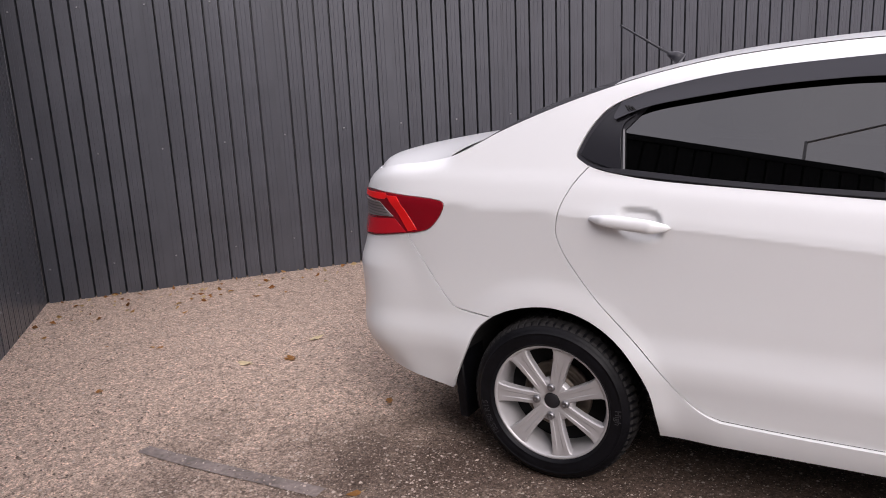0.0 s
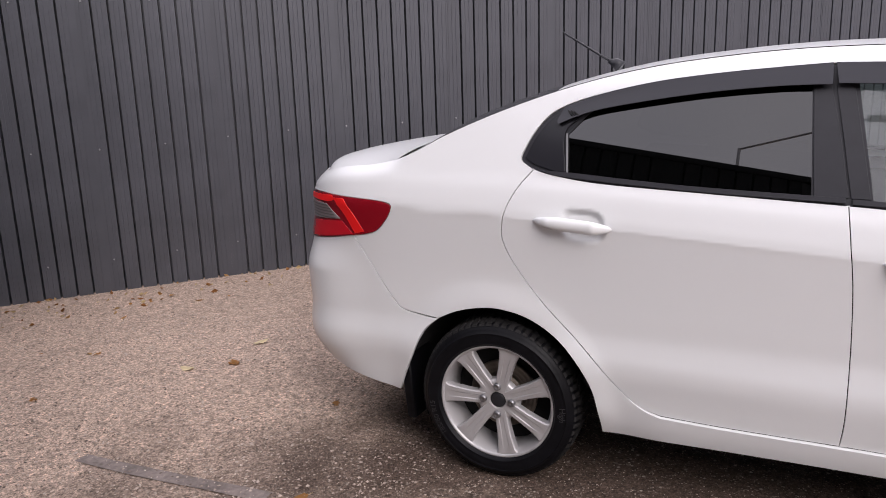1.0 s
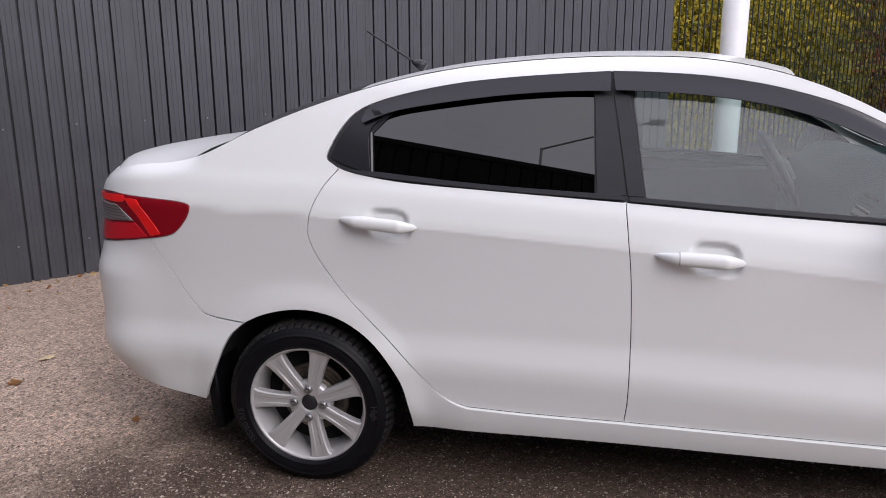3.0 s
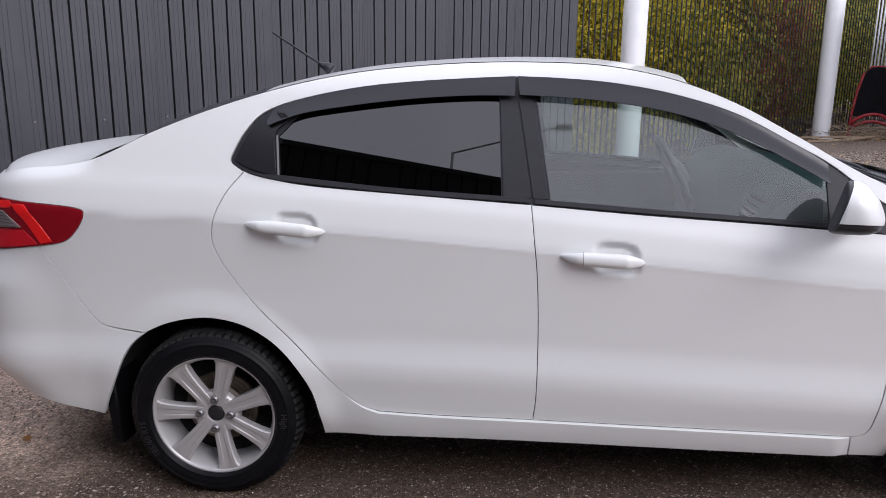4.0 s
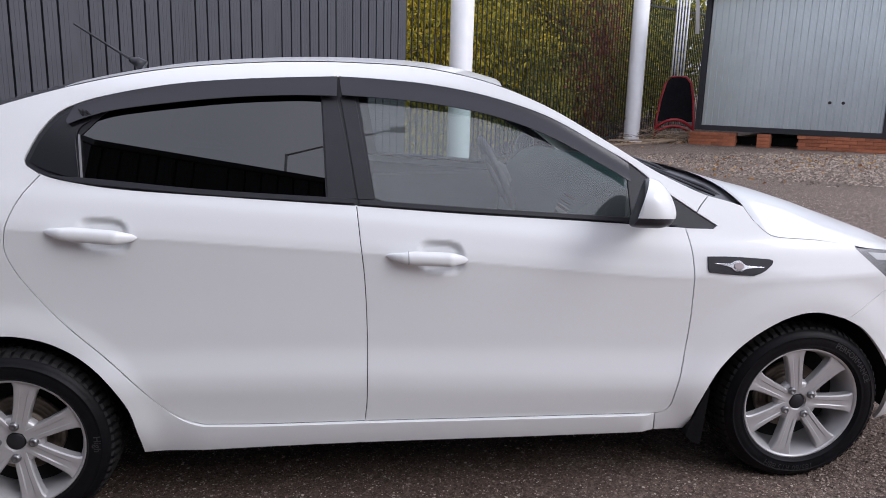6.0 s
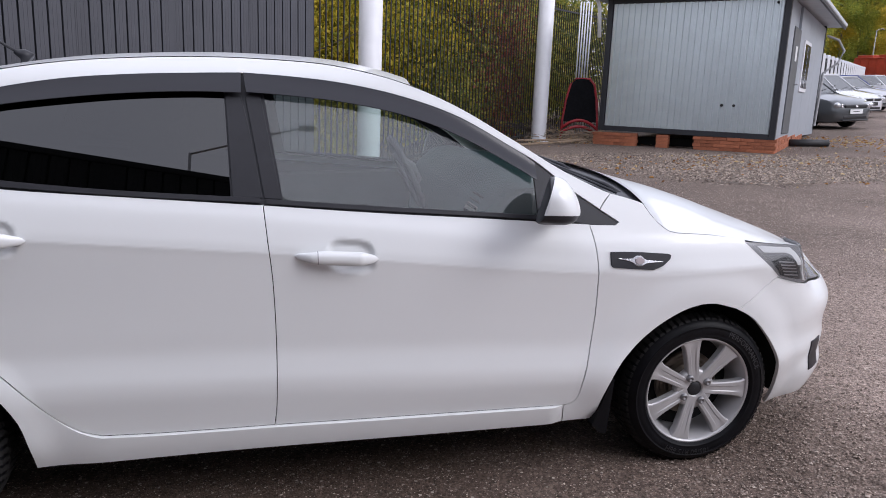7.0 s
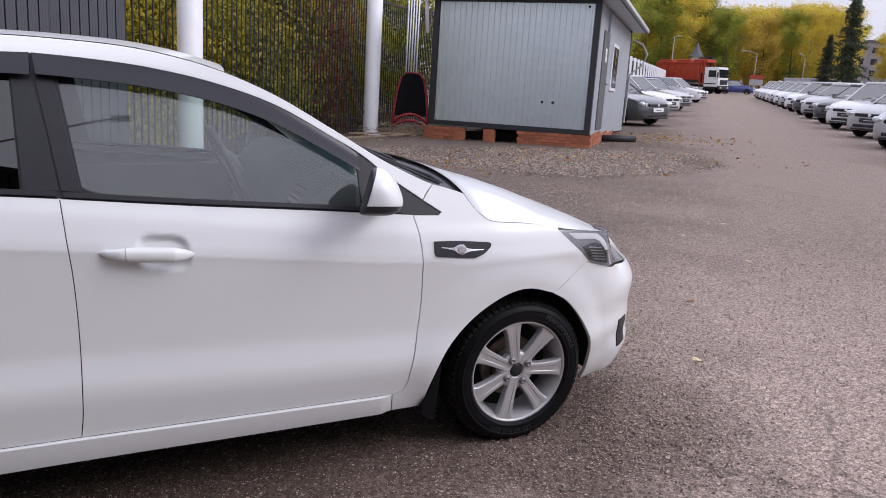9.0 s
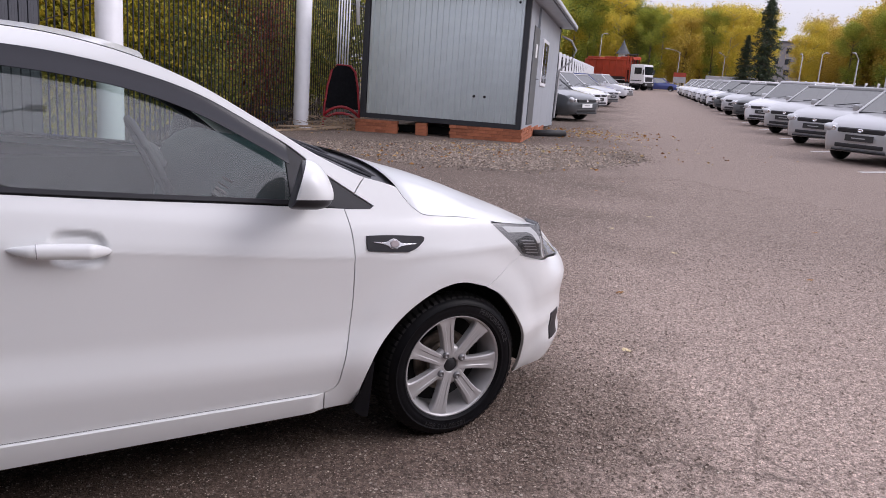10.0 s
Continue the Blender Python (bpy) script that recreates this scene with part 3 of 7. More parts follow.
def footing():
    """Loose courses of brick under the hut, with two gaps at the end wall."""
    turn = math.degrees(math.atan2(HUT_N.y, HUT_N.x))
    root = thing("brick_footing", at(HUT_C.x, HUT_C.y, 0, turn), "red brick footing with gaps under the hut", "bricks", kind="structure")
    brick = bm_mesh("brick", boxed(-0.06, 0.06, -0.122, 0.122, 0, 0.062, bevel=0.005), M_BRICK)
    W = HUT_W
    rows = [(-0.03, 1.45), (1.95, 2.2), (2.62, W + 0.1)]
    rng = random.Random(4)
    for a, b in rows:
        n = max(1, round((b - a) / 0.255))
        for c in range(4):
            for k in range(n + (c % 2 and n > 1)):
                o = part("brick", brick, parent=root)
                y = a + (k + 0.5 - 0.5 * (c % 2) * (n > 1)) * (b - a) / n
                o.matrix_local = Matrix.Translation((0.05 + rng.uniform(-0.008, 0.008), min(max(y, a + 0.1), b - 0.1), 0.0655 * c)) @ pose(0, 0, 0, 0, 0, rng.uniform(-2, 2))
    for k in range(14):
        for c in range(4 if k < 5 else 3 if k < 10 else 2):
            o = part("brick", brick, parent=root)
            o.matrix_local = Matrix.Translation((0.16 + k * 0.26 + 0.13 * (c % 2), 0.03 + rng.uniform(-0.006, 0.006), 0.0655 * c)) @ pose(0, 0, 0, 0, 0, 90 + rng.uniform(-2, 2))
    # added dark board that stands in for the shade under the hut
    part("shade_board", boxed(0.5, 0.55, 0.1, W - 0.1, 0, 0.16), M_DARK, root)
    return root


footing()

# ---- white sedan ----
# The flank is a surface over (s, z): s runs along the car's outline in plan, z is the height.
YC = 0.815
def plan_table():
    pts=[]
    # front superellipse from x=2.2 to 3.40, half width .85 ; rear from -0.1 to -0.97
    n=400
    th=np.linspace(0,math.pi/2,n)
    pf=3.2
    fx=2.2+1.21*np.sin(th)**(2/pf); fy=0.85*np.cos(th)**(2/pf)
    pr=4.3
    rx=-0.1-0.885*np.sin(th)**(2/pr); ry=0.85*np.cos(th)**(2/pr)
    front=np.stack([fx,YC-fy],1); rear=np.stack([rx,YC-ry],1)[::-1]
    P=np.concatenate([rear,front])
    d=np.r_[0,np.cumsum(np.hypot(*np.diff(P,axis=0).T))]
    i=n-1
    s=d-d[i]-0.1
    return s,P
S_T,P_T=plan_table()
Z_K=[0.14,0.18,0.22,0.26,0.31,0.37,0.43,0.47,0.505,0.55,0.62,0.70,0.775,0.836,0.844,0.852,0.864,0.895,0.94,0.985,1.02]
I_K=[0.10,0.07,0.050,0.036,0.024,0.013,0.0050,0.0050,0.0105,0.0165,0.0150,0.0105,0.0055,0.0010,0.0000,0.0012,0.0032,0.0115,0.0255,0.045,0.058]
def step(v,a,b):
    k=np.clip((np.asarray(v,float)-a)/(b-a),0,1); return k*k*(3-2*k)
def smooth_interp(x,xk,yk):
    # monotone cubic
    xk=np.asarray(xk,float);yk=np.asarray(yk,float)
    h=np.diff(xk);d=np.diff(yk)/h
    m=np.r_[d[0],(d[:-1]*h[1:]+d[1:]*h[:-1])/(h[:-1]+h[1:]),d[-1]]
    x=np.clip(np.asarray(x,float),xk[0],xk[-1])
    i=np.clip(np.searchsorted(xk,x)-1,0,len(h)-1)
    t=(x-xk[i])/h[i]
    return (2*t**3-3*t**2+1)*yk[i]+(t**3-2*t**2+t)*h[i]*m[i]+(-2*t**3+3*t**2)*yk[i+1]+(t**3-t**2)*h[i]*m[i+1]
def inset(s,z):
    s=np.asarray(s,float);z=np.asarray(z,float)
    hi=np.interp(s,[-1.6,-0.4,0.05,1.08,2.05,2.6,3.6],[0.19,0.175,0.145,0.043,-0.07,-0.11,-0.13])
    lo=np.interp(s,[-0.3,0.5,1.1,2.1,3.0],[0.04,0.035,0.015,-0.04,-0.06])
    zz=z-lo*step(z,0.28,0.42)-(hi-lo)*step(z,0.58,0.80)
    # above the waist the house leans in evenly and rounds over at the rail
    over=np.maximum(zz-0.985,0)
    out=smooth_interp(np.minimum(zz,0.985),Z_K,I_K)+0.37*over+5.0*np.maximum(z-1.375,0)**2
    # flared arches
    for x in (0.0,2.57):
        r=np.hypot(s-x,z-0.30)
        out=out-0.014*(1-step(r,0.36,0.47))*step(z,0.2,0.35)
    # bumpers stand out at the tail, the nose tucks in low down
    out=out-0.042*step(-s,0.5,0.85)*step(z,0.28,0.45)*(1-step(z,0.74,0.88))
    out=out+0.03*step(-s,0.6,0.9)*(1-step(z,0.25,0.5))
    out=out-0.030*step(s,3.03,3.2)*(1-step(z,0.27,0.36))
    # the tail above the bumper is tucked in and rounds over into the boot lid
    out=out+0.030*step(-s,0.55,0.9)*step(z,0.84,1.0)
    out=out+8.0*np.maximum(z-SHOULDER(s)+0.055,0)**2*step(-s,0.30,0.42)
    # the nose falls back above the bumper
    out=out+0.12*step(s,2.98,3.22)*step(z,0.60,0.82)+0.045*step(s,3.0,3.2)*step(z,0.54,0.66)
    out=out-0.019*step(s,2.78,3.05)*step(z,0.42,0.53)*(1-step(z,0.58,0.74))
    return out
def side(s,z):
    s=np.asarray(s,float);z=np.asarray(z,float)
    x=np.interp(s,S_T,P_T[:,0]);y=np.interp(s,S_T,P_T[:,1])
    e=.01
    c=np.clip(s,S_T[0]+.02,S_T[-1]-.02)
    dx=np.interp(c+e,S_T,P_T[:,0])-np.interp(c-e,S_T,P_T[:,0]);dy=np.interp(c+e,S_T,P_T[:,1])-np.interp(c-e,S_T,P_T[:,1])
    l=np.hypot(dx,dy);nx,ny=-dy/l,dx/l   # inward (towards +y on the flank)
    i=inset(s,z)
    return np.stack([x+nx*i,y+ny*i,z+0*s],-1)


def flank_frame(s, z, off=0.0, mirror=False):
    """Places and outward normals on the flank; off: metres outwards."""
    s, z = np.asarray(s, float), np.asarray(z, float)
    e = 0.004
    p = side(s, z)
    n = np.cross(side(s + e, z) - side(s - e, z), side(s, z + e) - side(s, z - e))
    n /= np.linalg.norm(n, axis=-1, keepdims=True)
    p = p + n * off
    if mirror:
        p, n = p * (1, -1, 1) + (0, 2 * YC, 0), n * (1, -1, 1)
    return p, n


def curve(points, step_len=0.02):
    """A smooth line through the points, evenly spaced."""
    p = np.array(points, float)
    if len(p) == 2:
        k = max(2, int(np.hypot(*(p[1] - p[0])) / step_len) + 1)
        return p[0] + (p[1] - p[0]) * np.linspace(0, 1, k)[:, None]
    q = np.vstack([2 * p[0] - p[1], p, 2 * p[-1] - p[-2]])
    out = []
    for i in range(1, len(q) - 2):
        k = max(2, int(np.hypot(*(q[i + 1] - q[i])) / step_len) + 1)
        for t in np.linspace(0, 1, k, endpoint=False):
            a, b, c, d = q[i - 1], q[i], q[i + 1], q[i + 2]
            out.append(0.5 * (2 * b + (c - a) * t + (2 * a - 5 * b + 4 * c - d) * t**2 + (3 * b - a - 3 * c + d) * t**3))
    out.append(p[-1])
    return np.array(out)


def outline(*runs, step_len=0.02):
    """A closed outline of smooth runs that meet in corners."""
    pts = []
    for r in runs:
        c = curve(r, step_len)
        if pts and np.hypot(*(c[0] - pts[-1])) < 1e-4:
            c = c[1:]
        pts += list(c)
    if np.hypot(*(np.array(pts[0]) - pts[-1])) < 1e-4:
        pts.pop()
    p = np.array(pts)
    area = 0.5 * np.sum(p[:, 0] * np.roll(p[:, 1], -1) - np.roll(p[:, 0], -1) * p[:, 1])
    return p if area > 0 else p[::-1]


def shrunk(p, gap):
    """The outline moved inwards by gap."""
    d = np.roll(p, -1, 0) - np.roll(p, 1, 0)
    d /= np.linalg.norm(d, axis=1, keepdims=True) + 1e-9
    return p + gap * np.stack([-d[:, 1], d[:, 0]], 1)


def inside(p, q):
    """Which of the points q lie inside the outline p."""
    x, y = q[:, 0], q[:, 1]
    hit = np.zeros(len(q), bool)
    for (ax, ay), (bx, by) in zip(p, np.roll(p, -1, 0)):
        cross = (ay > y) != (by > y)
        if cross.any():
            hit ^= cross & (x < (bx - ax) * (y - ay) / (by - ay + 1e-12) + ax)
    return hit


def panel_mesh(name, loop, mat, gap=0.0021, depth=0.014, off=0.0, grid=0.026, holes=(), mirror=False, dish=None, rolled=0.003):
    """A sheet on the flank inside an outline, with its edges turned inwards; dish(s, z): extra metres outwards."""
    from mathutils.geometry import delaunay_2d_cdt
    loops = [shrunk(loop, gap)] + [shrunk(h, -gap) for h in holes]
    verts, edges = [], []
    for lp in loops:
        a = len(verts)
        verts += [tuple(v) for v in lp]
        edges += [(a + k, a + (k + 1) % len(lp)) for k in range(len(lp))]
    lo, hi = loops[0].min(0), loops[0].max(0)
    gx, gz = np.meshgrid(np.arange(lo[0], hi[0], grid), np.arange(lo[1], hi[1], grid * 0.87))
    gx[1::2] += grid / 2
    q = np.stack([gx.ravel(), gz.ravel()], 1)
    q = q[inside(loops[0], q)]
    for h in loops[1:]:
        q = q[~inside(h, q)]
    edge = np.concatenate(loops)
    if len(q):
        near = np.array([np.min(np.sum((edge - v) ** 2, 1)) for v in q])
        q = q[near > (grid * 0.45) ** 2]
    out = delaunay_2d_cdt([Vector(v) for v in verts] + [Vector(v) for v in q], edges, [], 1, 1e-6)
    sz = np.array([tuple(v) for v in out[0]])
    tris = [tuple(f) for f in out[2]]
    mid = np.array([sz[list(f)].mean(0) for f in tris])
    keep = inside(loops[0], mid)
    for h in loops[1:]:
        keep &= ~inside(h, mid)
    tris = [f for f, k in zip(tris, keep) if k]

    def place(w, extra=0.0):
        w = np.asarray(w, float)
        o = off + extra + (dish(w[:, 0], w[:, 1]) if dish else 0.0)
        p, n = flank_frame(w[:, 0], w[:, 1], 0.0, mirror)
        if dish:
            e = 0.004
            g = [(dish(w[:, 0] + a, w[:, 1] + b) - dish(w[:, 0] - a, w[:, 1] - b)) / (2 * e) for a, b in ((e, 0), (0, e))]
            ps = flank_frame(w[:, 0] + e, w[:, 1], 0, mirror)[0] - flank_frame(w[:, 0] - e, w[:, 1], 0, mirror)[0]
            pz = flank_frame(w[:, 0], w[:, 1] + e, 0, mirror)[0] - flank_frame(w[:, 0], w[:, 1] - e, 0, mirror)[0]
            m = n - g[0][:, None] * ps / (2 * e) - g[1][:, None] * pz / (2 * e)
            m /= np.linalg.norm(m, axis=1, keepdims=True)
            return p + n * np.reshape(o, (-1, 1)), m
        return p + n * np.reshape(o, (-1, 1)), n

    pos, nrm = place(sz)
    allv, alln, faces = list(pos), list(nrm), list(tris)
    for sign, lp in zip([1] + [-1] * len(holes), loops):
        a = len(allv)
        n = len(lp)
        d = np.roll(lp, -1, 0) - np.roll(lp, 1, 0)
        d /= np.linalg.norm(d, axis=1, keepdims=True) + 1e-9
        outw = np.stack([d[:, 1], -d[:, 0]], 1)
        top, tn = place(lp)
        low, _ = place(lp + outw * 0.001, -rolled)
        deep, _ = place(lp + outw * 0.001, -depth)
        p2, _ = place(lp + outw * 0.02)
        on = p2 - top
        on /= np.linalg.norm(on, axis=1, keepdims=True) + 1e-9
        allv += list(top) + list(low) + list(deep)
        alln += list(tn) + list(on) + list(on)
        for k in range(n):
            j = (k + 1) % n
            faces.append((a + k, a + n + k, a + n + j, a + j))
            faces.append((a + n + k, a + 2 * n + k, a + 2 * n + j, a + n + j))
    flip = mirror
    # turn every face along its normal
    av, an = np.array(allv), np.array(alln)
    fixed = []
    for f in faces:
        c = np.cross(av[f[1]] - av[f[0]], av[f[2]] - av[f[0]])
        fixed.append(f if c @ (an[f[0]] + an[f[1]] + an[f[2]]) > 0 else f[::-1])
    me = mesh_from(name, av.tolist(), fixed, mat, True)
    me.normals_split_custom_set_from_vertices([tuple(v) for v in an])
    return me


def line_of(knots):
    k = np.array(knots, float)
    return lambda v: smooth_interp(v, k[:, 0], k[:, 1])


# upper edge of the flank: boot, rear pillar, roof rail, front pillar
SHOULDER = line_of([(-0.98, 1.115), (-0.80, 1.140), (-0.621, 1.162), (-0.443, 1.173), (-0.319, 1.198), (-0.167, 1.262), (-0.012, 1.317), (0.188, 1.375), (0.332, 1.408), (0.554, 1.442), (0.737, 1.454), (0.938, 1.458), (1.102, 1.453), (1.356, 1.429), (1.594, 1.364), (1.716, 1.310), (1.896, 1.205), (2.075, 1.096), (2.15, 1.058), (2.235, 1.020), (2.30, 1.000)])
ARCH_R = [(-0.415, 0.285), (-0.385, 0.345), (-0.33, 0.44), (-0.272, 0.545), (-0.205, 0.602), (-0.13, 0.633), (-0.04, 0.653), (0.05, 0.655), (0.15, 0.630), (0.24, 0.575), (0.313, 0.500), (0.363, 0.405), (0.382, 0.300), (0.386, 0.232)]
ARCH_F = [(2.200, 0.217), (2.213, 0.317), (2.25, 0.416), (2.313, 0.492), (2.40, 0.566), (2.505, 0.620), (2.60, 0.632), (2.704, 0.604), (2.791, 0.553), (2.884, 0.448), (2.948, 0.317), (2.978, 0.230), (2.992, 0.160)]
BELT = [(0.137, 1.167), (0.176, 1.141), (0.234, 1.123), (0.400, 1.092), (0.740, 1.058), (1.090, 1.025), (1.43, 0.990), (1.79, 0.958), (2.15, 0.924), (2.243, 0.918)]
DLO_TOP = [(2.255, 0.926), (2.19, 0.968), (2.086, 1.039), (1.985, 1.120), (1.891, 1.177), (1.716, 1.275), (1.535, 1.338), (1.356, 1.377), (1.199, 1.396), (1.043, 1.407), (0.908, 1.406), (0.734, 1.402), (0.561, 1.391), (0.397, 1.367), (0.294, 1.343), (0.224, 1.312), (0.173, 1.258), (0.142, 1.203), (0.133, 1.180), (0.137, 1.167)]
SEAM_RD = [(0.180, 1.140), (0.132, 1.087), (0.093, 1.022), (0.072, 0.955), (0.072, 0.903), (0.108, 0.821), (0.195, 0.699), (0.357, 0.530), (0.463, 0.406), (0.531, 0.352), (0.587, 0.331)]
DOOR_LOW = [(0.587, 0.331), (0.79, 0.322), (1.10, 0.316), (1.43, 0.307), (1.81, 0.297), (2.075, 0.290)]
SEAM_FD = [(2.075, 0.290), (2.106, 0.298), (2.124, 0.324), (2.133, 0.379), (2.156, 0.493), (2.168, 0.610), (2.169, 0.727), (2.166, 0.820), (2.160, 0.870), (2.148, 0.923)]
SEAM_B = [(1.098, 1.024), (1.106, 0.931), (1.116, 0.789), (1.117, 0.600), (1.110, 0.409), (1.099, 0.316)]
LAMP_R = [(-0.98, 1.050), (-0.86, 1.058), (-0.71, 1.060), (-0.564, 1.050), (-0.422, 1.037), (-0.374, 1.026), (-0.369, 1.014), (-0.388, 0.980), (-0.437, 0.932), (-0.49, 0.913), (-0.62, 0.897), (-0.78, 0.880), (-0.98, 0.862)]
SEAM_RB = [(-0.564, 0.904), (-0.471, 0.759), (-0.400, 0.657), (-0.353, 0.620), (-0.205, 0.602)]
HOOD_SEAM = [(2.350, 0.985), (2.363, 0.965), (2.386, 0.934), (2.424, 0.900), (2.467, 0.884), (2.60, 0.870), (2.74, 0.848)]
HEAD_LAMP = [(2.740, 0.838), (2.85, 0.826), (2.97, 0.809), (3.22, 0.788), (3.36, 0.626), (3.0, 0.668), (2.90, 0.696), (2.83, 0.757), (2.740, 0.838)]
SEAM_FB = [(2.880, 0.704), (2.81, 0.660), (2.715, 0.602)]
S_TAIL, S_NOSE = float(S_T[0]) + 0.002, float(S_T[-1]) - 0.002


def cup(s0, z0):
    """A shallow grip hollow behind a door handle."""
    def dish(s, z):
        wide = np.where(s > s0, 0.082, 0.072)
        u = (np.abs((s - s0) / wide) ** 3.4 + np.abs((z - z0 + 0.1 * (s - s0)) / 0.055) ** 3.4) ** (1 / 3.4)
        return -0.018 * (1 - step(u, 0.66, 1.0))
    return dish


M_PAINT = material("white_pearl_paint", (0.765, 0.775, 0.78), 0.30, 0, coat=0.5)
M_TRIM = material("satin_black_trim", (0.024, 0.024, 0.029), 0.40, 0, 0.15, 25, spec=0.36)
M_VISOR = material("smoked_acrylic_visor", (0.024, 0.024, 0.030), 0.22, 0, spec=0.34)
M_QUARTER = material("gloss_black_plate", (0.017, 0.017, 0.021), 0.16, 0, spec=0.4)
M_CLEAR = glass("clear_car_glass", (0.80, 0.90, 0.87), 0.0, 0.08, 2.02, 0.06)
M_LENS = glass("lamp_lens", (0.97, 0.97, 0.97), 0.0, 0.0, 1.5, 0.01)
M_TINT = glass("privacy_glass", (0.02, 0.02, 0.022), 0.0, 0.6, 1.93, 0.001)
M_BOWL = material("grey_lamp_bowl", (0.52, 0.52, 0.54), 0.25, 0.45)
M_SEAL = material("grey_window_seal", (0.20, 0.20, 0.21), 0.5, 0.0)
M_LAMP_BOWL = material("shaded_lamp_bowl", (0.33, 0.33, 0.345), 0.22, 0.4)
M_LAMP_RED = material("red_lamp_lens", (0.26, 0.002, 0.009), 0.2, 0, coat=0.6)
M_LAMP_MID = material("clear_red_lamp_lens", (0.62, 0.008, 0.020), 0.25, 0, coat=0.5)
M_LAMP_BRIGHT = material("bright_red_lamp_bar", (0.85, 0.012, 0.012), 0.3, 0, coat=0.2)
M_LAMP_GREY = material("clear_reversing_lens", (0.36, 0.31, 0.32), 0.3, 0.2, coat=0.3)
M_INNER = material("dark_cabin_cloth", (0.03, 0.032, 0.035), 0.85, 0, 0.3, 40)
M_STEER = material("grey_wheel_leather", (0.11, 0.11, 0.115), 0.6)
M_DASH = material("dark_teal_dash", (0.04, 0.075, 0.08), 0.5, 0, 0.2, 20)
M_WELL = material("wheel_well_liner", (0.010, 0.010, 0.011), 0.9)
M_RUST = material("rusty_brake_disc", (0.20, 0.165, 0.135), 0.45, 0.6, 0.4, 30)
M_NUT = material("steel_wheel_nut", (0.30, 0.30, 0.31), 0.35, 0.9)
M_LETTER = material("raised_tyre_letters", (0.022, 0.022, 0.024), 0.5)
M_RIM_DARK = material("shaded_rim_barrel", (0.22, 0.215, 0.21), 0.4, 0.8)

car = thing("sedan_car", at(0, 0), "white four-door sedan with smoked window visors on asphalt", "car")


def on_car(name, me, label=""):
    return part(name, me, parent=car, label=label)


top_run = [(s, float(SHOULDER(s))) for s in np.linspace(-0.80, 2.235, 60)]
FRAME = outline(ARCH_R[4:], [(0.386, 0.232), (0.60, 0.238), (1.06, 0.237), (1.63, 0.225), (2.081, 0.217)], [(2.081, 0.217), (2.075, 0.290)],
                DOOR_LOW[::-1], SEAM_RD[::-1], [(0.180, 1.140), (0.176, 1.141), (0.137, 1.167)], DLO_TOP[1:][::-1], [(2.19, 0.968), (2.208, 0.992), (2.235, 1.020)], top_run[::-1],
                [(-0.80, 1.14), (-0.80, 1.062)], [(-0.80, 1.062)] + LAMP_R[2:11], [(-0.62, 0.897), (-0.564, 0.904)], SEAM_RB)
REAR_DOOR = outline(SEAM_RD, DOOR_LOW[:3] + [(1.099, 0.316)], SEAM_B[::-1], BELT[1:6][::-1])
FRONT_DOOR = outline(SEAM_B, [(1.099, 0.316)] + DOOR_LOW[3:], SEAM_FD, BELT[5:9][::-1])
FENDER = outline(SEAM_FD[::-1], [(2.075, 0.290), (2.081, 0.217)], [(2.081, 0.217), (2.200, 0.217)], ARCH_F[:8], [(2.704, 0.604), (2.715, 0.602)], SEAM_FB[::-1], HEAD_LAMP[6:],
                 [(2.740, 0.838), (2.74, 0.848)], HOOD_SEAM[::-1], [(2.350, 0.985), (2.30, 1.002), (2.235, 1.020)], [(2.235, 1.020), (2.208, 0.992), (2.19, 0.968)], [(2.19, 0.968), (2.255, 0.926)], [(2.255, 0.926), (2.243, 0.918)], [(2.243, 0.918), (2.148, 0.923)])
REAR_BUMPER = outline(SEAM_RB[::-1], LAMP_R[10:], [(-0.98, 0.862), (S_TAIL, 0.86)], [(S_TAIL, 0.86), (S_TAIL, 0.36)], [(S_TAIL, 0.36), (-1.1, 0.36), (-0.85, 0.352), (-0.60, 0.312), (-0.415, 0.285)], ARCH_R[:5])
FRONT_BUMPER = outline(SEAM_FB[::-1], [(2.880, 0.704), (2.90, 0.696), (3.0, 0.668), (3.09, 0.648)], [(3.09, 0.648), (3.4, 0.62), (S_NOSE, 0.61)], [(S_NOSE, 0.61), (S_NOSE, 0.20)], [(S_NOSE, 0.20), (3.2, 0.180), (2.992, 0.160)], ARCH_F[7:][::-1], [(2.704, 0.604), (2.715, 0.602)])
BOOT_FACE = outline([(-0.80, 1.14), (-0.80, 1.062)], [(-0.80, 1.062), (-0.86, 1.060), (-0.98, 1.052)], [(-0.98, 1.052), (-0.98, 0.862)], [(-0.98, 0.862), (S_TAIL, 0.862)], [(S_TAIL, 0.862), (S_TAIL, 1.15)], [(S_TAIL, 1.15), (-1.2, 1.145), (-0.80, 1.14)])
GLASS_R = outline([(0.288, 1.248), (0.297, 1.125)], [(0.297, 1.125), (0.660, 1.079), (1.005, 1.049)], [(1.005, 1.049), (0.995, 1.371)], [(0.995, 1.371), (0.733, 1.369), (0.521, 1.354), (0.384, 1.327), (0.288, 1.248)])
GLASS_F = outline([(1.110, 1.371), (1.158, 1.035)], [(1.158, 1.035), (1.56, 0.995), (1.972, 0.956)], [(1.972, 0.956), (1.968, 1.092)], [(1.968, 1.092), (1.866, 1.153), (1.697, 1.247), (1.516, 1.309), (1.337, 1.346), (1.110, 1.371)])
DLO = outline(BELT, [(2.243, 0.918), (2.255, 0.926)], DLO_TOP)
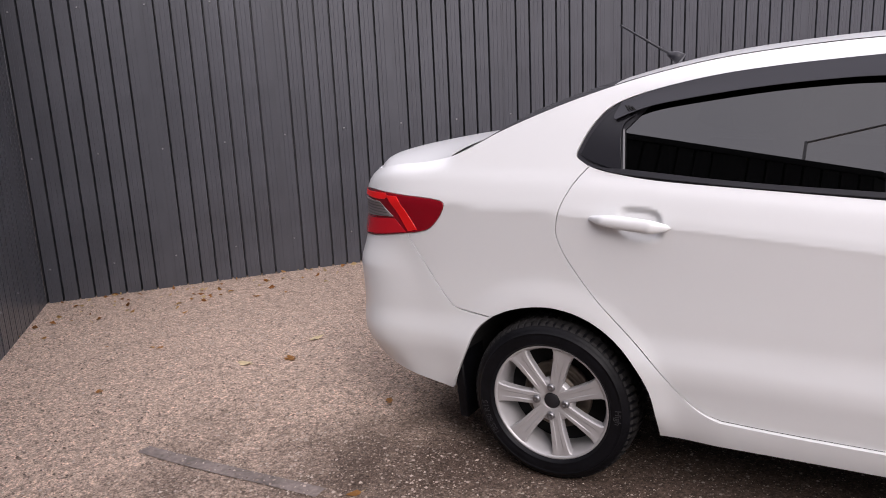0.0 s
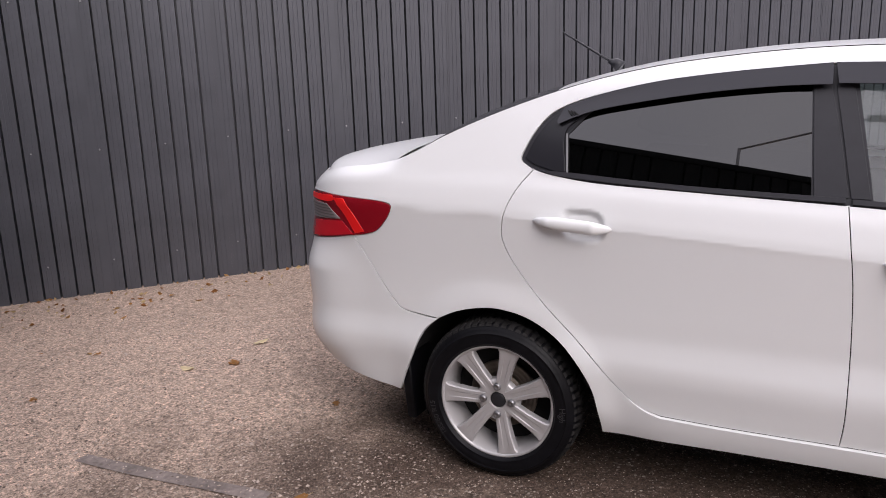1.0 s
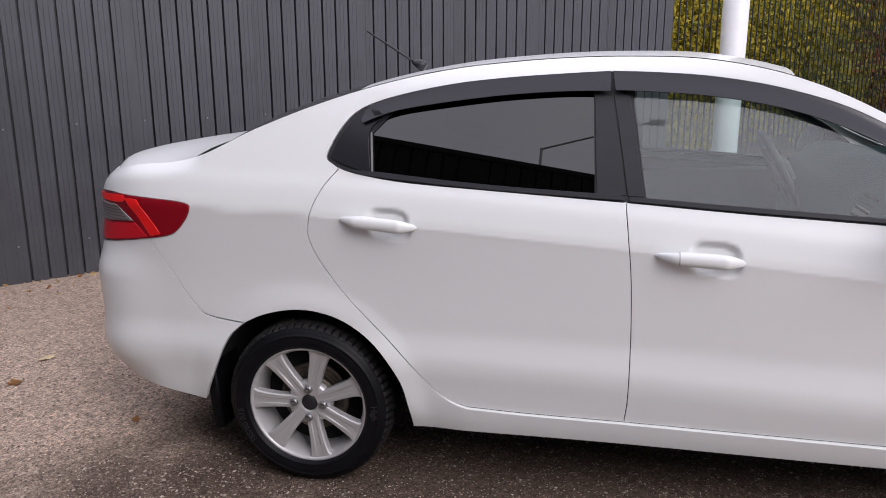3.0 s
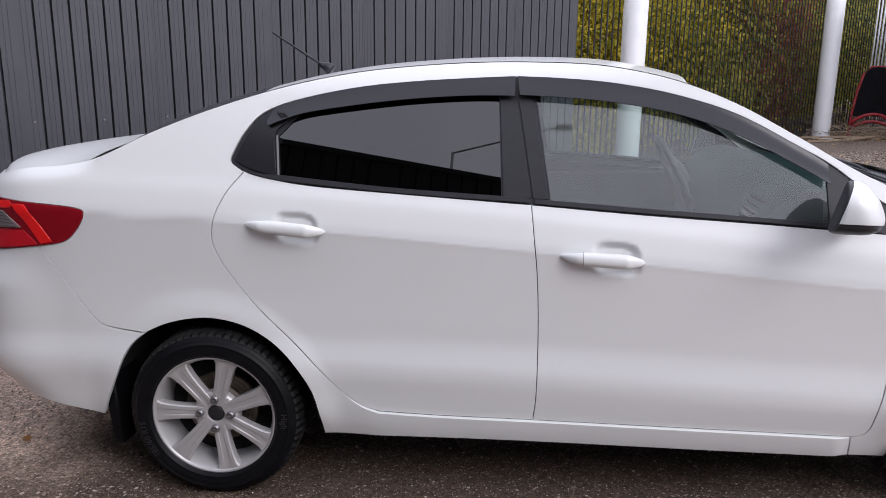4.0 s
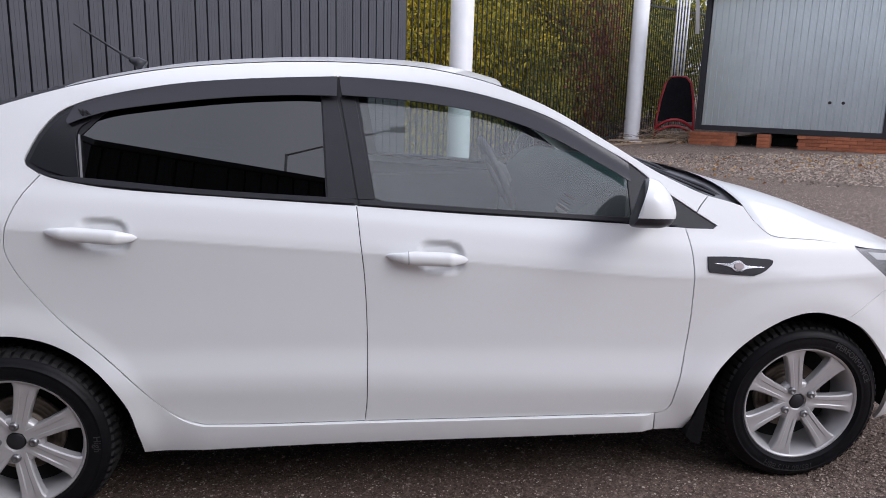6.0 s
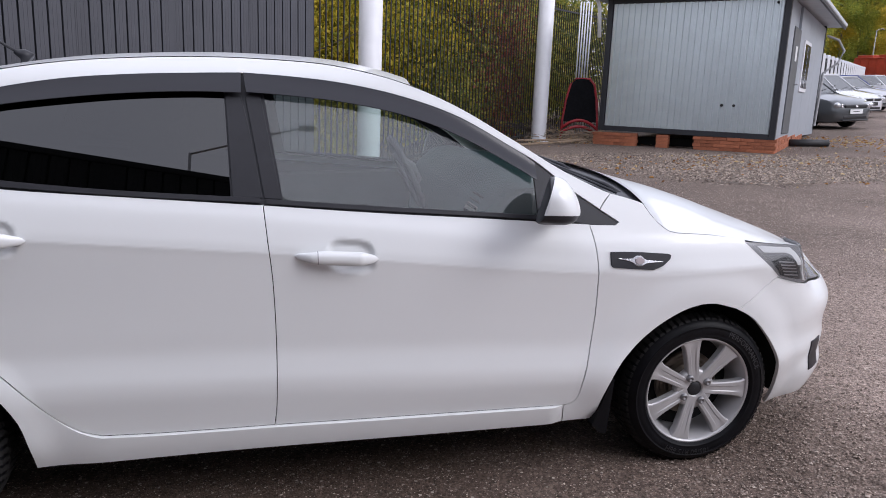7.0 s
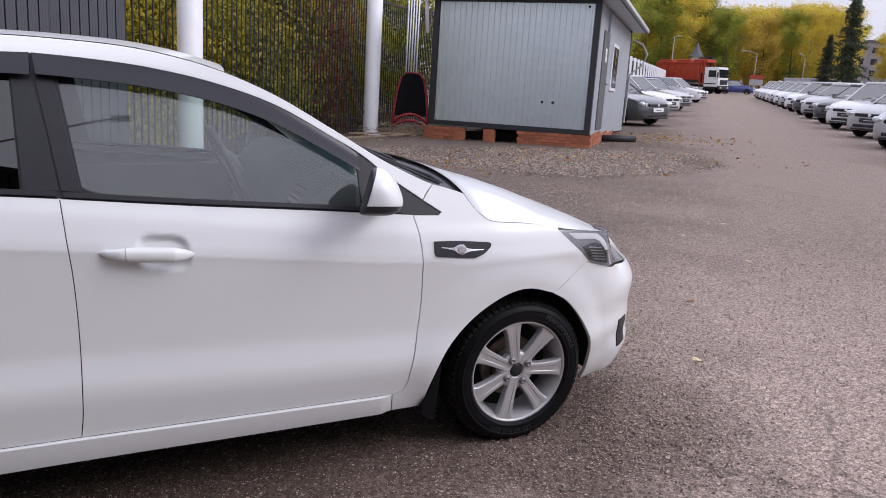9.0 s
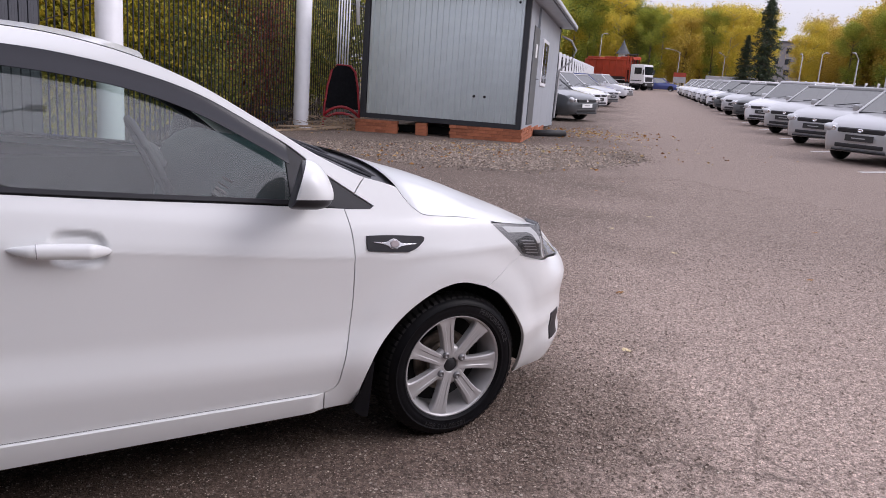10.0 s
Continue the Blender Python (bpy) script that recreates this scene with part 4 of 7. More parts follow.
VISOR_R = outline([(0.273, 1.334), (0.397, 1.367), (0.561, 1.391), (0.734, 1.402), (0.908, 1.406), (1.047, 1.407)], [(1.047, 1.407), (1.046, 1.344)], [(1.046, 1.344), (0.907, 1.349), (0.732, 1.345), (0.567, 1.333), (0.393, 1.314), (0.312, 1.294), (0.259, 1.275)], [(0.259, 1.275), (0.253, 1.291), (0.273, 1.334)])
VISOR_F = outline([(1.055, 1.407), (1.199, 1.396), (1.356, 1.377), (1.535, 1.338), (1.716, 1.275), (1.891, 1.177), (1.970, 1.124)], [(1.970, 1.124), (1.968, 1.064)], [(1.968, 1.064), (1.891, 1.112), (1.711, 1.210), (1.537, 1.275), (1.357, 1.314), (1.200, 1.334), (1.062, 1.346)], [(1.062, 1.346), (1.055, 1.407)])


def visor_dish(s, z):
    """The visor stands off the pane most at its lower edge."""
    top = VISOR_TOP(s)
    return 0.005 + 0.022 * step(top - z, -0.004, 0.090)


VISOR_TOP = line_of(sorted(p for p in DLO_TOP if 0.2 < p[0] < 2.1))


def sill_dish(s, z):
    """The sill stands a little proud of the doors."""
    return 0.011 * (1 - step(z, 0.35, 0.43)) * step(s, 0.42, 0.60) * (1 - step(s, 2.03, 2.08))


for far in (False, True):
    g = 0.026 if not far else 0.06
    on_car("side_frame", panel_mesh("side_frame", FRAME, M_PAINT, mirror=far, grid=g, dish=sill_dish, gap=0.0027))
    rear_door = on_car("rear_door", panel_mesh("rear_door", REAR_DOOR, M_PAINT, mirror=far, grid=0.010 if not far else 0.06, dish=cup(0.350, 0.960)))
    front_door = on_car("front_door", panel_mesh("front_door", FRONT_DOOR, M_PAINT, mirror=far, grid=0.010 if not far else 0.06, dish=cup(1.350, 0.861)))
    on_car("front_wing", panel_mesh("front_wing", FENDER, M_PAINT, mirror=far, grid=g))
    on_car("rear_bumper", panel_mesh("rear_bumper", REAR_BUMPER, M_PAINT, mirror=far, grid=g, gap=0.0032))
    on_car("front_bumper", panel_mesh("front_bumper", FRONT_BUMPER, M_PAINT, mirror=far, grid=g))
    on_car("boot_face", panel_mesh("boot_face", BOOT_FACE, M_PAINT, mirror=far, grid=g))
    on_car("window_surround", panel_mesh("window_surround", DLO, M_TRIM, mirror=far, grid=0.04, off=-0.006, gap=0.0005, holes=(GLASS_R, GLASS_F)), "satin black window surround")
    on_car("rear_side_window", panel_mesh("rear_side_window", GLASS_R, M_TINT, mirror=far, grid=0.05, off=-0.010, gap=-0.003, depth=0.004), "dark privacy glass").visible_shadow = False
    on_car("front_side_window", panel_mesh("front_side_window", GLASS_F, M_CLEAR, mirror=far, grid=0.05, off=-0.010, gap=-0.003, depth=0.004), "clear glass").visible_shadow = False
    if not far:
        on_car("rear_visor", panel_mesh("rear_visor", VISOR_R, M_VISOR, off=0.0, grid=0.014, gap=0.0, dish=visor_dish, depth=0.003), "smoked plastic wind visor")
        on_car("front_visor", panel_mesh("front_visor", VISOR_F, M_VISOR, off=0.0, grid=0.014, gap=0.0, dish=visor_dish, depth=0.003), "smoked plastic wind visor")
    lamp = on_car("tail_lamp", panel_mesh("tail_lamp", outline(LAMP_R, [(-0.98, 0.862), (-0.98, 1.05)]), M_LAMP_RED, mirror=far, grid=0.03, off=0.004, gap=0.0006, depth=0.02), "red tail lamp lens")
    if not far:
        bar = outline([(-0.650, 1.045), (-0.590, 1.043)], [(-0.590, 1.043), (-0.545, 0.985), (-0.503, 0.920)], [(-0.503, 0.920), (-0.548, 0.912)], [(-0.548, 0.912), (-0.592, 0.985), (-0.650, 1.045)])
        part("light_bar", panel_mesh("light_bar", bar, M_LAMP_BRIGHT, grid=0.02, off=0.0065, gap=0, depth=0.003), parent=lamp, label="bright red light bar")
        low = outline([(-0.95, 0.938), (-0.612, 0.957)], [(-0.612, 0.957), (-0.562, 0.909)], [(-0.562, 0.909), (-0.72, 0.892), (-0.95, 0.870)], [(-0.95, 0.870), (-0.95, 0.938)])
        part("lower_lens", panel_mesh("lower_lens", low, M_LAMP_MID, grid=0.03, off=0.006, gap=0, depth=0.003), parent=lamp, label="clear red lower lens")
        high_strip = outline([(-0.90, 1.052), (-0.66, 1.054)], [(-0.66, 1.054), (-0.645, 1.040)], [(-0.645, 1.040), (-0.69, 1.030), (-0.90, 1.034)], [(-0.90, 1.034), (-0.90, 1.052)])
        part("upper_lens", panel_mesh("upper_lens", high_strip, M_LAMP_BRIGHT, grid=0.03, off=0.006, gap=0, depth=0.003), parent=lamp, label="bright red upper lens")
        rev = outline([(-0.90, 1.025), (-0.70, 1.020)], [(-0.70, 1.020), (-0.62, 0.966)], [(-0.62, 0.966), (-0.92, 0.952)], [(-0.92, 0.952), (-0.90, 1.025)])
        part("reversing_lens", panel_mesh("reversing_lens", rev, M_LAMP_GREY, grid=0.02, off=0.0065, gap=0, depth=0.003), parent=lamp, label="grey ribbed reversing lens")
        for k in range(5):
            z, e = 0.965 + 0.012 * k, -0.64 - 0.012 * k
            part("lens_rib", panel_mesh("lens_rib", outline([(-0.90, z + 0.004), (e, z + 0.003)], [(e, z + 0.003), (e, z)], [(e, z), (-0.90, z)], [(-0.90, z), (-0.90, z + 0.004)]), M_RIM_DARK, grid=0.05, off=0.008, gap=0, depth=0.002), parent=lamp)

# dark lining behind the shut lines
LINER = outline([(0.42, 0.25), (2.14, 0.24)], [(2.14, 0.24), (2.21, 0.5), (2.21, 0.90)], [(2.21, 0.90), (1.090, 1.005), (0.189, 1.090)], [(0.189, 1.090), (0.10, 0.95), (0.14, 0.80), (0.42, 0.47), (0.42, 0.25)])
on_car("door_lining", panel_mesh("door_lining", LINER, M_WELL, off=-0.036, grid=0.12, depth=0.004))
on_car("door_lining", panel_mesh("door_lining", LINER, M_WELL, off=-0.036, grid=0.12, depth=0.004, mirror=True))


def loft(name, edge, mid, mat, across=26, power=2.2, follow=None, lower=0.0, rim_line=None, skirt=None):
    """A top sheet from the near edge to the far one: mid gives the middle's (x, z) for each edge point;
    follow: how far each station keeps to rim_line, the outline of nose or tail."""
    ws = np.linspace(0, 1, across + 1)
    rows = []
    for i, (e, (mx, mz)) in enumerate(zip(edge, mid)):
        row = []
        for w in ws:
            u = abs(2 * w - 1)
            y = e[1] + (2 * YC - 2 * e[1]) * w
            x = e[0] + (mx - e[0]) * (1 - u**2)
            if follow and follow[i]:
                yy = min(y, 2 * YC - y)
                px = np.interp(yy, rim_line[:, 1], rim_line[:, 0])
                x = x + (px - x) * follow[i] * (1 if follow[i] > 0.999 else 1 - u**8)
            row.append((x, y, e[2] + (mz - e[2]) * (1 - u**power) - lower))
        rows.append(row)
    if skirt is not None:
        inward = 1 if skirt == 0 else -1
        rows.insert(0 if skirt == 0 else len(rows), [(x + 0.006 * inward, y, z - 0.022) for x, y, z in rows[skirt]])
        rows[1 if skirt == 0 else -2] = [(x + 0.004 * inward, y, z) for x, y, z in rows[1 if skirt == 0 else -2]]
    n = across + 1
    verts = [v for r in rows for v in r]
    faces = [(i * n + k, i * n + k + 1, (i + 1) * n + k + 1, (i + 1) * n + k) for i in range(len(rows) - 1) for k in range(across)]
    mid_face = faces[len(faces) // 2]
    a, b, c = (Vector(verts[mid_face[k]]) for k in (0, 1, 2))
    if (b - a).cross(c - b).z < 0:
        faces = [f[::-1] for f in faces]
    return mesh_from(name, verts, faces, mat, True)


def stations(s0, s1, count, below=0.0):
    ss = np.linspace(s0, s1, count)
    return ss, [flank_frame(s, SHOULDER(s) - below)[0] for s in ss]


ss, ed = stations(-0.80, -0.36, 12, 0.0027)
on_car("boot_lid", loft("boot_lid", ed, [(np.interp(s, [-0.80, -0.36], [-0.975, -0.42]), np.interp(s, [-0.80, -0.7, -0.55, -0.36], [1.155, 1.182, 1.205, 1.222])) for s in ss], M_PAINT, follow=[float(step(-s, 0.45, 0.80)) for s in ss], power=3.0, skirt=0, rim_line=side(np.linspace(-0.80, S_TAIL, 60), 1.142)))
ss, ed = stations(-0.36, 0.26, 14)
on_car("rear_window", loft("rear_window", ed, [(np.interp(s, [-0.36, 0.26], [-0.45, 0.16]), e[2] + np.interp(s, [-0.36, -0.1, 0.26], [0.030, 0.048, 0.026])) for s, e in zip(ss, ed)], M_GLASS_FAR, power=2.4, lower=0.004), "dark tinted rear window")
ss, ed = stations(0.24, 1.57, 28)
on_car("roof", loft("roof", ed, [(np.interp(s, [0.24, 1.57], [0.18, 1.61]), e[2] + np.interp(s, [0.24, 0.8, 1.2, 1.5], [0.030, 0.026, 0.026, 0.028])) for s, e in zip(ss, ed)], M_PAINT, power=2.2))
ss, ed = stations(1.54, 2.20, 16)
on_car("windscreen", loft("windscreen", ed, [(np.interp(s, [1.54, 2.20], [1.58, 2.34]), e[2] + np.interp(s, [1.54, 1.75, 2.20], [0.022, -0.012, -0.036])) for s, e in zip(ss, ed)], M_CLEAR, power=2.0, lower=0.006), "clear windscreen").visible_shadow = False
hood_edge = curve(HOOD_SEAM[:-1] + [(2.735, 0.846), (2.775, 0.8375), (2.85, 0.8265), (2.97, 0.8095), (3.05, 0.793), (3.10, 0.779)], 0.03)
hx = [flank_frame(s, z, -0.001)[0] for s, z in hood_edge]
on_car("bonnet", loft("bonnet", hx, [(m, np.interp(m, [2.45, 2.63, 2.76, 2.88, 2.95, 3.05, 3.13, 3.22], [1.010, 0.955, 0.920, 0.880, 0.836, 0.762, 0.718, 0.705])) for m in [np.interp(s, [2.35, 3.10], [2.45, 3.22]) for s, z in hood_edge]], M_PAINT, power=2.1, skirt=-1, follow=[float(step(s, 2.75, 3.10)) for s, z in hood_edge], rim_line=side(np.linspace(3.08, S_NOSE, 60), 0.77) - (0.008, 0, 0)))
# scuttle between windscreen and bonnet, and the wipers
cow = [(2.16, 1.040), (2.235, 1.008), (2.30, 0.990), (2.36, 0.966)]
ce = [flank_frame(s, z, -0.014)[0] for s, z in cow]
on_car("scuttle", loft("scuttle", ce, [(np.interp(s, [2.16, 2.36], [2.30, 2.48]), np.interp(s, [2.16, 2.36], [1.003, 0.992])) for s, z in cow], M_TRIM, power=2.6), "black plastic scuttle panel")
for y0, lead in ((0.25, 0.0), (0.85, 0.06)):
    bm = bmesh.new()
    tube(bm, [(2.36 + lead, y0, 0.985), (2.33 + lead, y0 + 0.06, 1.010), (2.24 + lead, y0 + 0.45, 1.05)], [0.009, 0.008, 0.004], 8)
    w = part("wiper", bm, M_TRIM, car, "black wiper arm", smooth=50)
    bm = bmesh.new()
    tube(bm, [(2.30 + lead, y0 - 0.10, 1.005), (2.28 + lead, y0 + 0.25, 1.025), (2.20 + lead, y0 + 0.62, 1.062)], 0.005, 6)
    part("blade", bm, M_TRIM, w, smooth=50)

# grille and under-bumper parts
GRILLE = outline([(3.66, 0.685), (S_NOSE, 0.690)], [(S_NOSE, 0.690), (S_NOSE, 0.63)], [(S_NOSE, 0.63), (3.64, 0.642)], [(3.64, 0.642), (3.66, 0.685)])
on_car("grille", panel_mesh("grille", GRILLE, M_TRIM, off=0.004, grid=0.05), "black grille")
on_car("grille", panel_mesh("grille", GRILLE, M_TRIM, off=0.004, grid=0.05, mirror=True))
for far in (False, True):
    on_car("fog_recess", panel_mesh("fog_recess", outline([(3.150, 0.405), (3.24, 0.41)], [(3.24, 0.41), (3.24, 0.295)], [(3.24, 0.295), (3.158, 0.285)], [(3.158, 0.285), (3.150, 0.405)]), M_TRIM, off=0.004, grid=0.05, mirror=far), "black fog lamp recess")
    on_car("nose_skin", panel_mesh("nose_skin", outline([(3.36, 0.626), (3.5, 0.616), (S_NOSE, 0.61)], [(S_NOSE, 0.61), (S_NOSE, 0.700)], [(S_NOSE, 0.700), (3.5, 0.712), (3.36, 0.738), (3.22, 0.768)], [(3.22, 0.768), (3.36, 0.626)]), M_PAINT, mirror=far, grid=0.05, off=-0.004))
    lamp = on_car("headlamp", panel_mesh("headlamp", outline(HEAD_LAMP[:4], HEAD_LAMP[3:5], HEAD_LAMP[4:]), M_LAMP_BOWL, mirror=far, grid=0.03, off=-0.004, gap=0.0005, depth=0.004), "clear headlamp with silver reflectors")
    if not far:
        bez = outline([(2.79, 0.822), (2.95, 0.803)], [(2.95, 0.803), (2.985, 0.775), (3.01, 0.735)], [(3.01, 0.735), (2.985, 0.735)], [(2.985, 0.735), (2.955, 0.775), (2.92, 0.788)], [(2.92, 0.788), (2.82, 0.797)], [(2.82, 0.797), (2.79, 0.822)])
        part("bezel", panel_mesh("bezel", bez, M_LAMP_CLEAR, grid=0.02, off=-0.002, gap=0, depth=0.006), parent=lamp, label="silver reflector")
        ref = outline([(2.852, 0.764), (2.93, 0.773), (2.985, 0.747)], [(2.985, 0.747), (3.03, 0.675)], [(3.03, 0.675), (2.95, 0.692), (2.897, 0.708)], [(2.897, 0.708), (2.852, 0.764)])
        part("projector", panel_mesh("projector", ref, M_TRIM, grid=0.02, off=-0.003, gap=0, depth=0.004), parent=lamp, label="dark ribbed projector")
        for k in range(5):
            za, sa = 0.762 - 0.013 * k, 2.885 + 0.008 * k
            part("projector_rib", panel_mesh("projector_rib", outline([(sa, za), (sa + 0.075, za - 0.012)], [(sa + 0.075, za - 0.012), (sa + 0.075, za - 0.015)], [(sa + 0.075, za - 0.015), (sa, za - 0.004)], [(sa, za - 0.004), (sa, za)]), M_BOWL, grid=0.05, off=-0.0015, gap=0, depth=0.002), parent=lamp)
        side_ref = outline([(3.02, 0.758), (3.045, 0.72), (3.07, 0.662)], [(3.07, 0.662), (3.04, 0.672)], [(3.04, 0.672), (3.02, 0.758)])
        part("reflector", panel_mesh("reflector", side_ref, M_LAMP_CLEAR, grid=0.02, off=-0.002, gap=0, depth=0.005), parent=lamp)
        part("lens", panel_mesh("lens", outline(HEAD_LAMP[:4], HEAD_LAMP[3:5], HEAD_LAMP[4:]), M_LENS, grid=0.03, off=0.004, gap=0.001, depth=0.003), parent=lamp, label="clear lamp lens").visible_shadow = False

# side repeater
BADGE = outline([(2.213, 0.833), (2.30, 0.829), (2.420, 0.817)], [(2.420, 0.817), (2.432, 0.812), (2.428, 0.800)], [(2.428, 0.800), (2.40, 0.780), (2.365, 0.769)], [(2.365, 0.769), (2.29, 0.776), (2.222, 0.784)], [(2.222, 0.784), (2.213, 0.792), (2.213, 0.833)], step_len=0.012)
badge = on_car("side_repeater", panel_mesh("side_repeater", BADGE, M_TRIM, off=0.005, gap=0, grid=0.02, depth=0.006), "dark side repeater with chrome wing")
WING = outline([(2.232, 0.812), (2.28, 0.808), (2.303, 0.816), (2.322, 0.814), (2.338, 0.801), (2.400, 0.793)], [(2.400, 0.793), (2.338, 0.791), (2.320, 0.783), (2.300, 0.786), (2.282, 0.799), (2.232, 0.812)], step_len=0.008)
part("chrome_wing", panel_mesh("chrome_wing", WING, M_CHROME, off=0.009, gap=0, grid=0.01, depth=0.004), parent=badge, label="chrome wing")
REP = outline([(2.297, 0.806), (2.312, 0.811), (2.326, 0.804)], [(2.326, 0.804), (2.328, 0.795), (2.312, 0.789), (2.299, 0.794), (2.297, 0.806)], step_len=0.006)
part("lens", panel_mesh("lens", REP, M_LAMP_GREY, off=0.0125, gap=0, grid=0.008, depth=0.004), parent=badge)

# quarter plate seams and belt strip in the black window band
PLATE = outline([(0.145, 1.177), (0.172, 1.157), (0.243, 1.131), (0.290, 1.123)], [(0.290, 1.123), (0.280, 1.248), (0.323, 1.293)], [(0.323, 1.293), (0.291, 1.330)], [(0.291, 1.330), (0.228, 1.300), (0.178, 1.243), (0.145, 1.177)])
on_car("quarter_plate", panel_mesh("quarter_plate", PLATE, M_QUARTER, off=0.002, gap=0.003, grid=0.04, depth=0.009), "glossy black quarter plate")
SEAL = outline([(0.2815, 1.250), (0.2915, 1.124)], [(0.2915, 1.124), (0.2955, 1.124)], [(0.2955, 1.124), (0.2855, 1.250)], [(0.2855, 1.250), (0.2815, 1.250)])
on_car("window_seal", panel_mesh("window_seal", SEAL, M_SEAL, off=0.001, gap=0, grid=0.05, depth=0.005), "pale window seal")
for k in range(3):
    fin = outline([(0.288 + 0.010 * k, 1.314 - 0.002 * k), (0.300 + 0.010 * k, 1.299)], [(0.300 + 0.010 * k, 1.299), (0.303 + 0.010 * k, 1.302)], [(0.303 + 0.010 * k, 1.302), (0.290 + 0.010 * k, 1.318 - 0.002 * k)], [(0.290 + 0.010 * k, 1.318 - 0.002 * k), (0.288 + 0.010 * k, 1.314 - 0.002 * k)], step_len=0.01)
    on_car("visor_clip", panel_mesh("visor_clip", fin, M_DARK, off=0.021, gap=0, grid=0.02, depth=0.004))
STRIP = outline([(0.203, 1.134), (0.296, 1.111), (0.660, 1.068), (1.090, 1.030)], [(1.090, 1.030), (1.090, 1.043)], [(1.090, 1.043), (0.660, 1.081), (0.302, 1.125)], [(0.302, 1.125), (0.203, 1.134)])
on_car("belt_strip", panel_mesh("belt_strip", STRIP, M_TRIM, off=0.004, gap=0, grid=0.05, depth=0.006))
STRIP2 = outline([(1.108, 1.027), (1.43, 0.995), (1.79, 0.963), (2.12, 0.930)], [(2.12, 0.930), (2.08, 0.948)], [(2.08, 0.948), (1.79, 0.975), (1.430, 1.008), (1.108, 1.040)], [(1.108, 1.040), (1.108, 1.027)])
on_car("belt_strip", panel_mesh("belt_strip", STRIP2, M_TRIM, off=0.004, gap=0, grid=0.05, depth=0.006))
PIL_R = outline([(1.001, 1.344), (1.045, 1.344)], [(1.045, 1.344), (1.073, 1.199), (1.096, 1.045)], [(1.096, 1.045), (1.012, 1.050)], [(1.012, 1.050), (1.001, 1.344)])
PIL_F = outline([(1.058, 1.344), (1.102, 1.341)], [(1.102, 1.341), (1.150, 1.040)], [(1.150, 1.040), (1.104, 1.043)], [(1.104, 1.043), (1.081, 1.199), (1.058, 1.344)])
for p in (PIL_R, PIL_F):
    on_car("pillar_plate", panel_mesh("pillar_plate", p, M_TRIM, off=-0.001, gap=0, grid=0.05, depth=0.005), "black pillar plate")


def door_handle(s0, z0, s1, z1, parent):
    """A body-coloured bow from tip to tip over the grip hollow."""
    n, sides = 28, 14
    verts, faces = [], []
    for i in range(n + 1):
        t = i / n
        s, z = s0 + (s1 - s0) * t, z0 + (z1 - z0) * t
        wide = 0.0205 * min(1.0, max(t, 0) / 0.34, max(1 - t, 0) / 0.22) ** 0.5 + 0.0012
        lift = 0.036 * min(1.0, math.sin(math.pi * t) * 1.6) ** 0.8
        p, nn = flank_frame(np.array([s]), np.array([z]))
        p, nn = Vector(p[0]), Vector(nn[0])
        up = nn.cross(Vector((1, 0, (z1 - z0) / (s1 - s0))).normalized())
        up = up if up.z > 0 else -up
        thick = 0.015 * math.sin(math.pi * t) ** 0.5 + 0.0004
        c = p + nn * (lift - thick)
        for k in range(sides):
            a = k * math.tau / sides
            verts.append(c + up * wide * math.cos(a) + nn * thick * math.sin(a))
    for i in range(n):
        for k in range(sides):
            j = (k + 1) % sides
            faces.append((i * sides + k, i * sides + j, (i + 1) * sides + j, (i + 1) * sides + k))
    return part("door_handle", mesh_from("door_handle", verts, faces, M_PAINT, True), parent=parent, label="white body-coloured door handle")


near_doors = [o for o in car.children if o.name.split(".")[0] in ("rear_door", "front_door")]
door_handle(0.187, 0.978, 0.452, 0.950, near_doors[0])
door_handle(1.183, 0.874, 1.437, 0.851, near_doors[1])
joint = flank_frame(np.array([1.252]), np.array([0.868]), 0.022)[0][0]
bm = bmesh.new()
tube(bm, [(joint[0] - 0.0012, joint[1], joint[2]), (joint[0] + 0.0012, joint[1], joint[2])], 0.0207, 16)
for v in bm.verts:
    v.co.y = joint[1] + (v.co.y - joint[1]) * 0.74
part("joint_line", bm, M_BOWL, [o for o in near_doors[1].children if o.name.startswith("door_handle")][0])


# ---- wheels ----
def tyre_mesh():
    bm = bmesh.new()
    prof = [(0.07, 0.208), (-0.012, 0.210), (-0.028, 0.2165), (-0.034, 0.224), (-0.0375, 0.2255), (-0.0385, 0.228), (-0.0375, 0.230), (-0.0395, 0.238), (-0.0405, 0.246), (-0.0400, 0.256), (-0.0385, 0.2630), (-0.0405, 0.2638), (-0.0395, 0.2665), (-0.0365, 0.2675), (-0.033, 0.276), (-0.020, 0.290), (-0.006, 0.297), (0.02, 0.300), (0.08, 0.301), (0.14, 0.299), (0.155, 0.285), (0.16, 0.25), (0.15, 0.2)]
    lathe(bm, prof, "y", 96)
    return bm_mesh("tyre", bm, M_TYRE, 35)


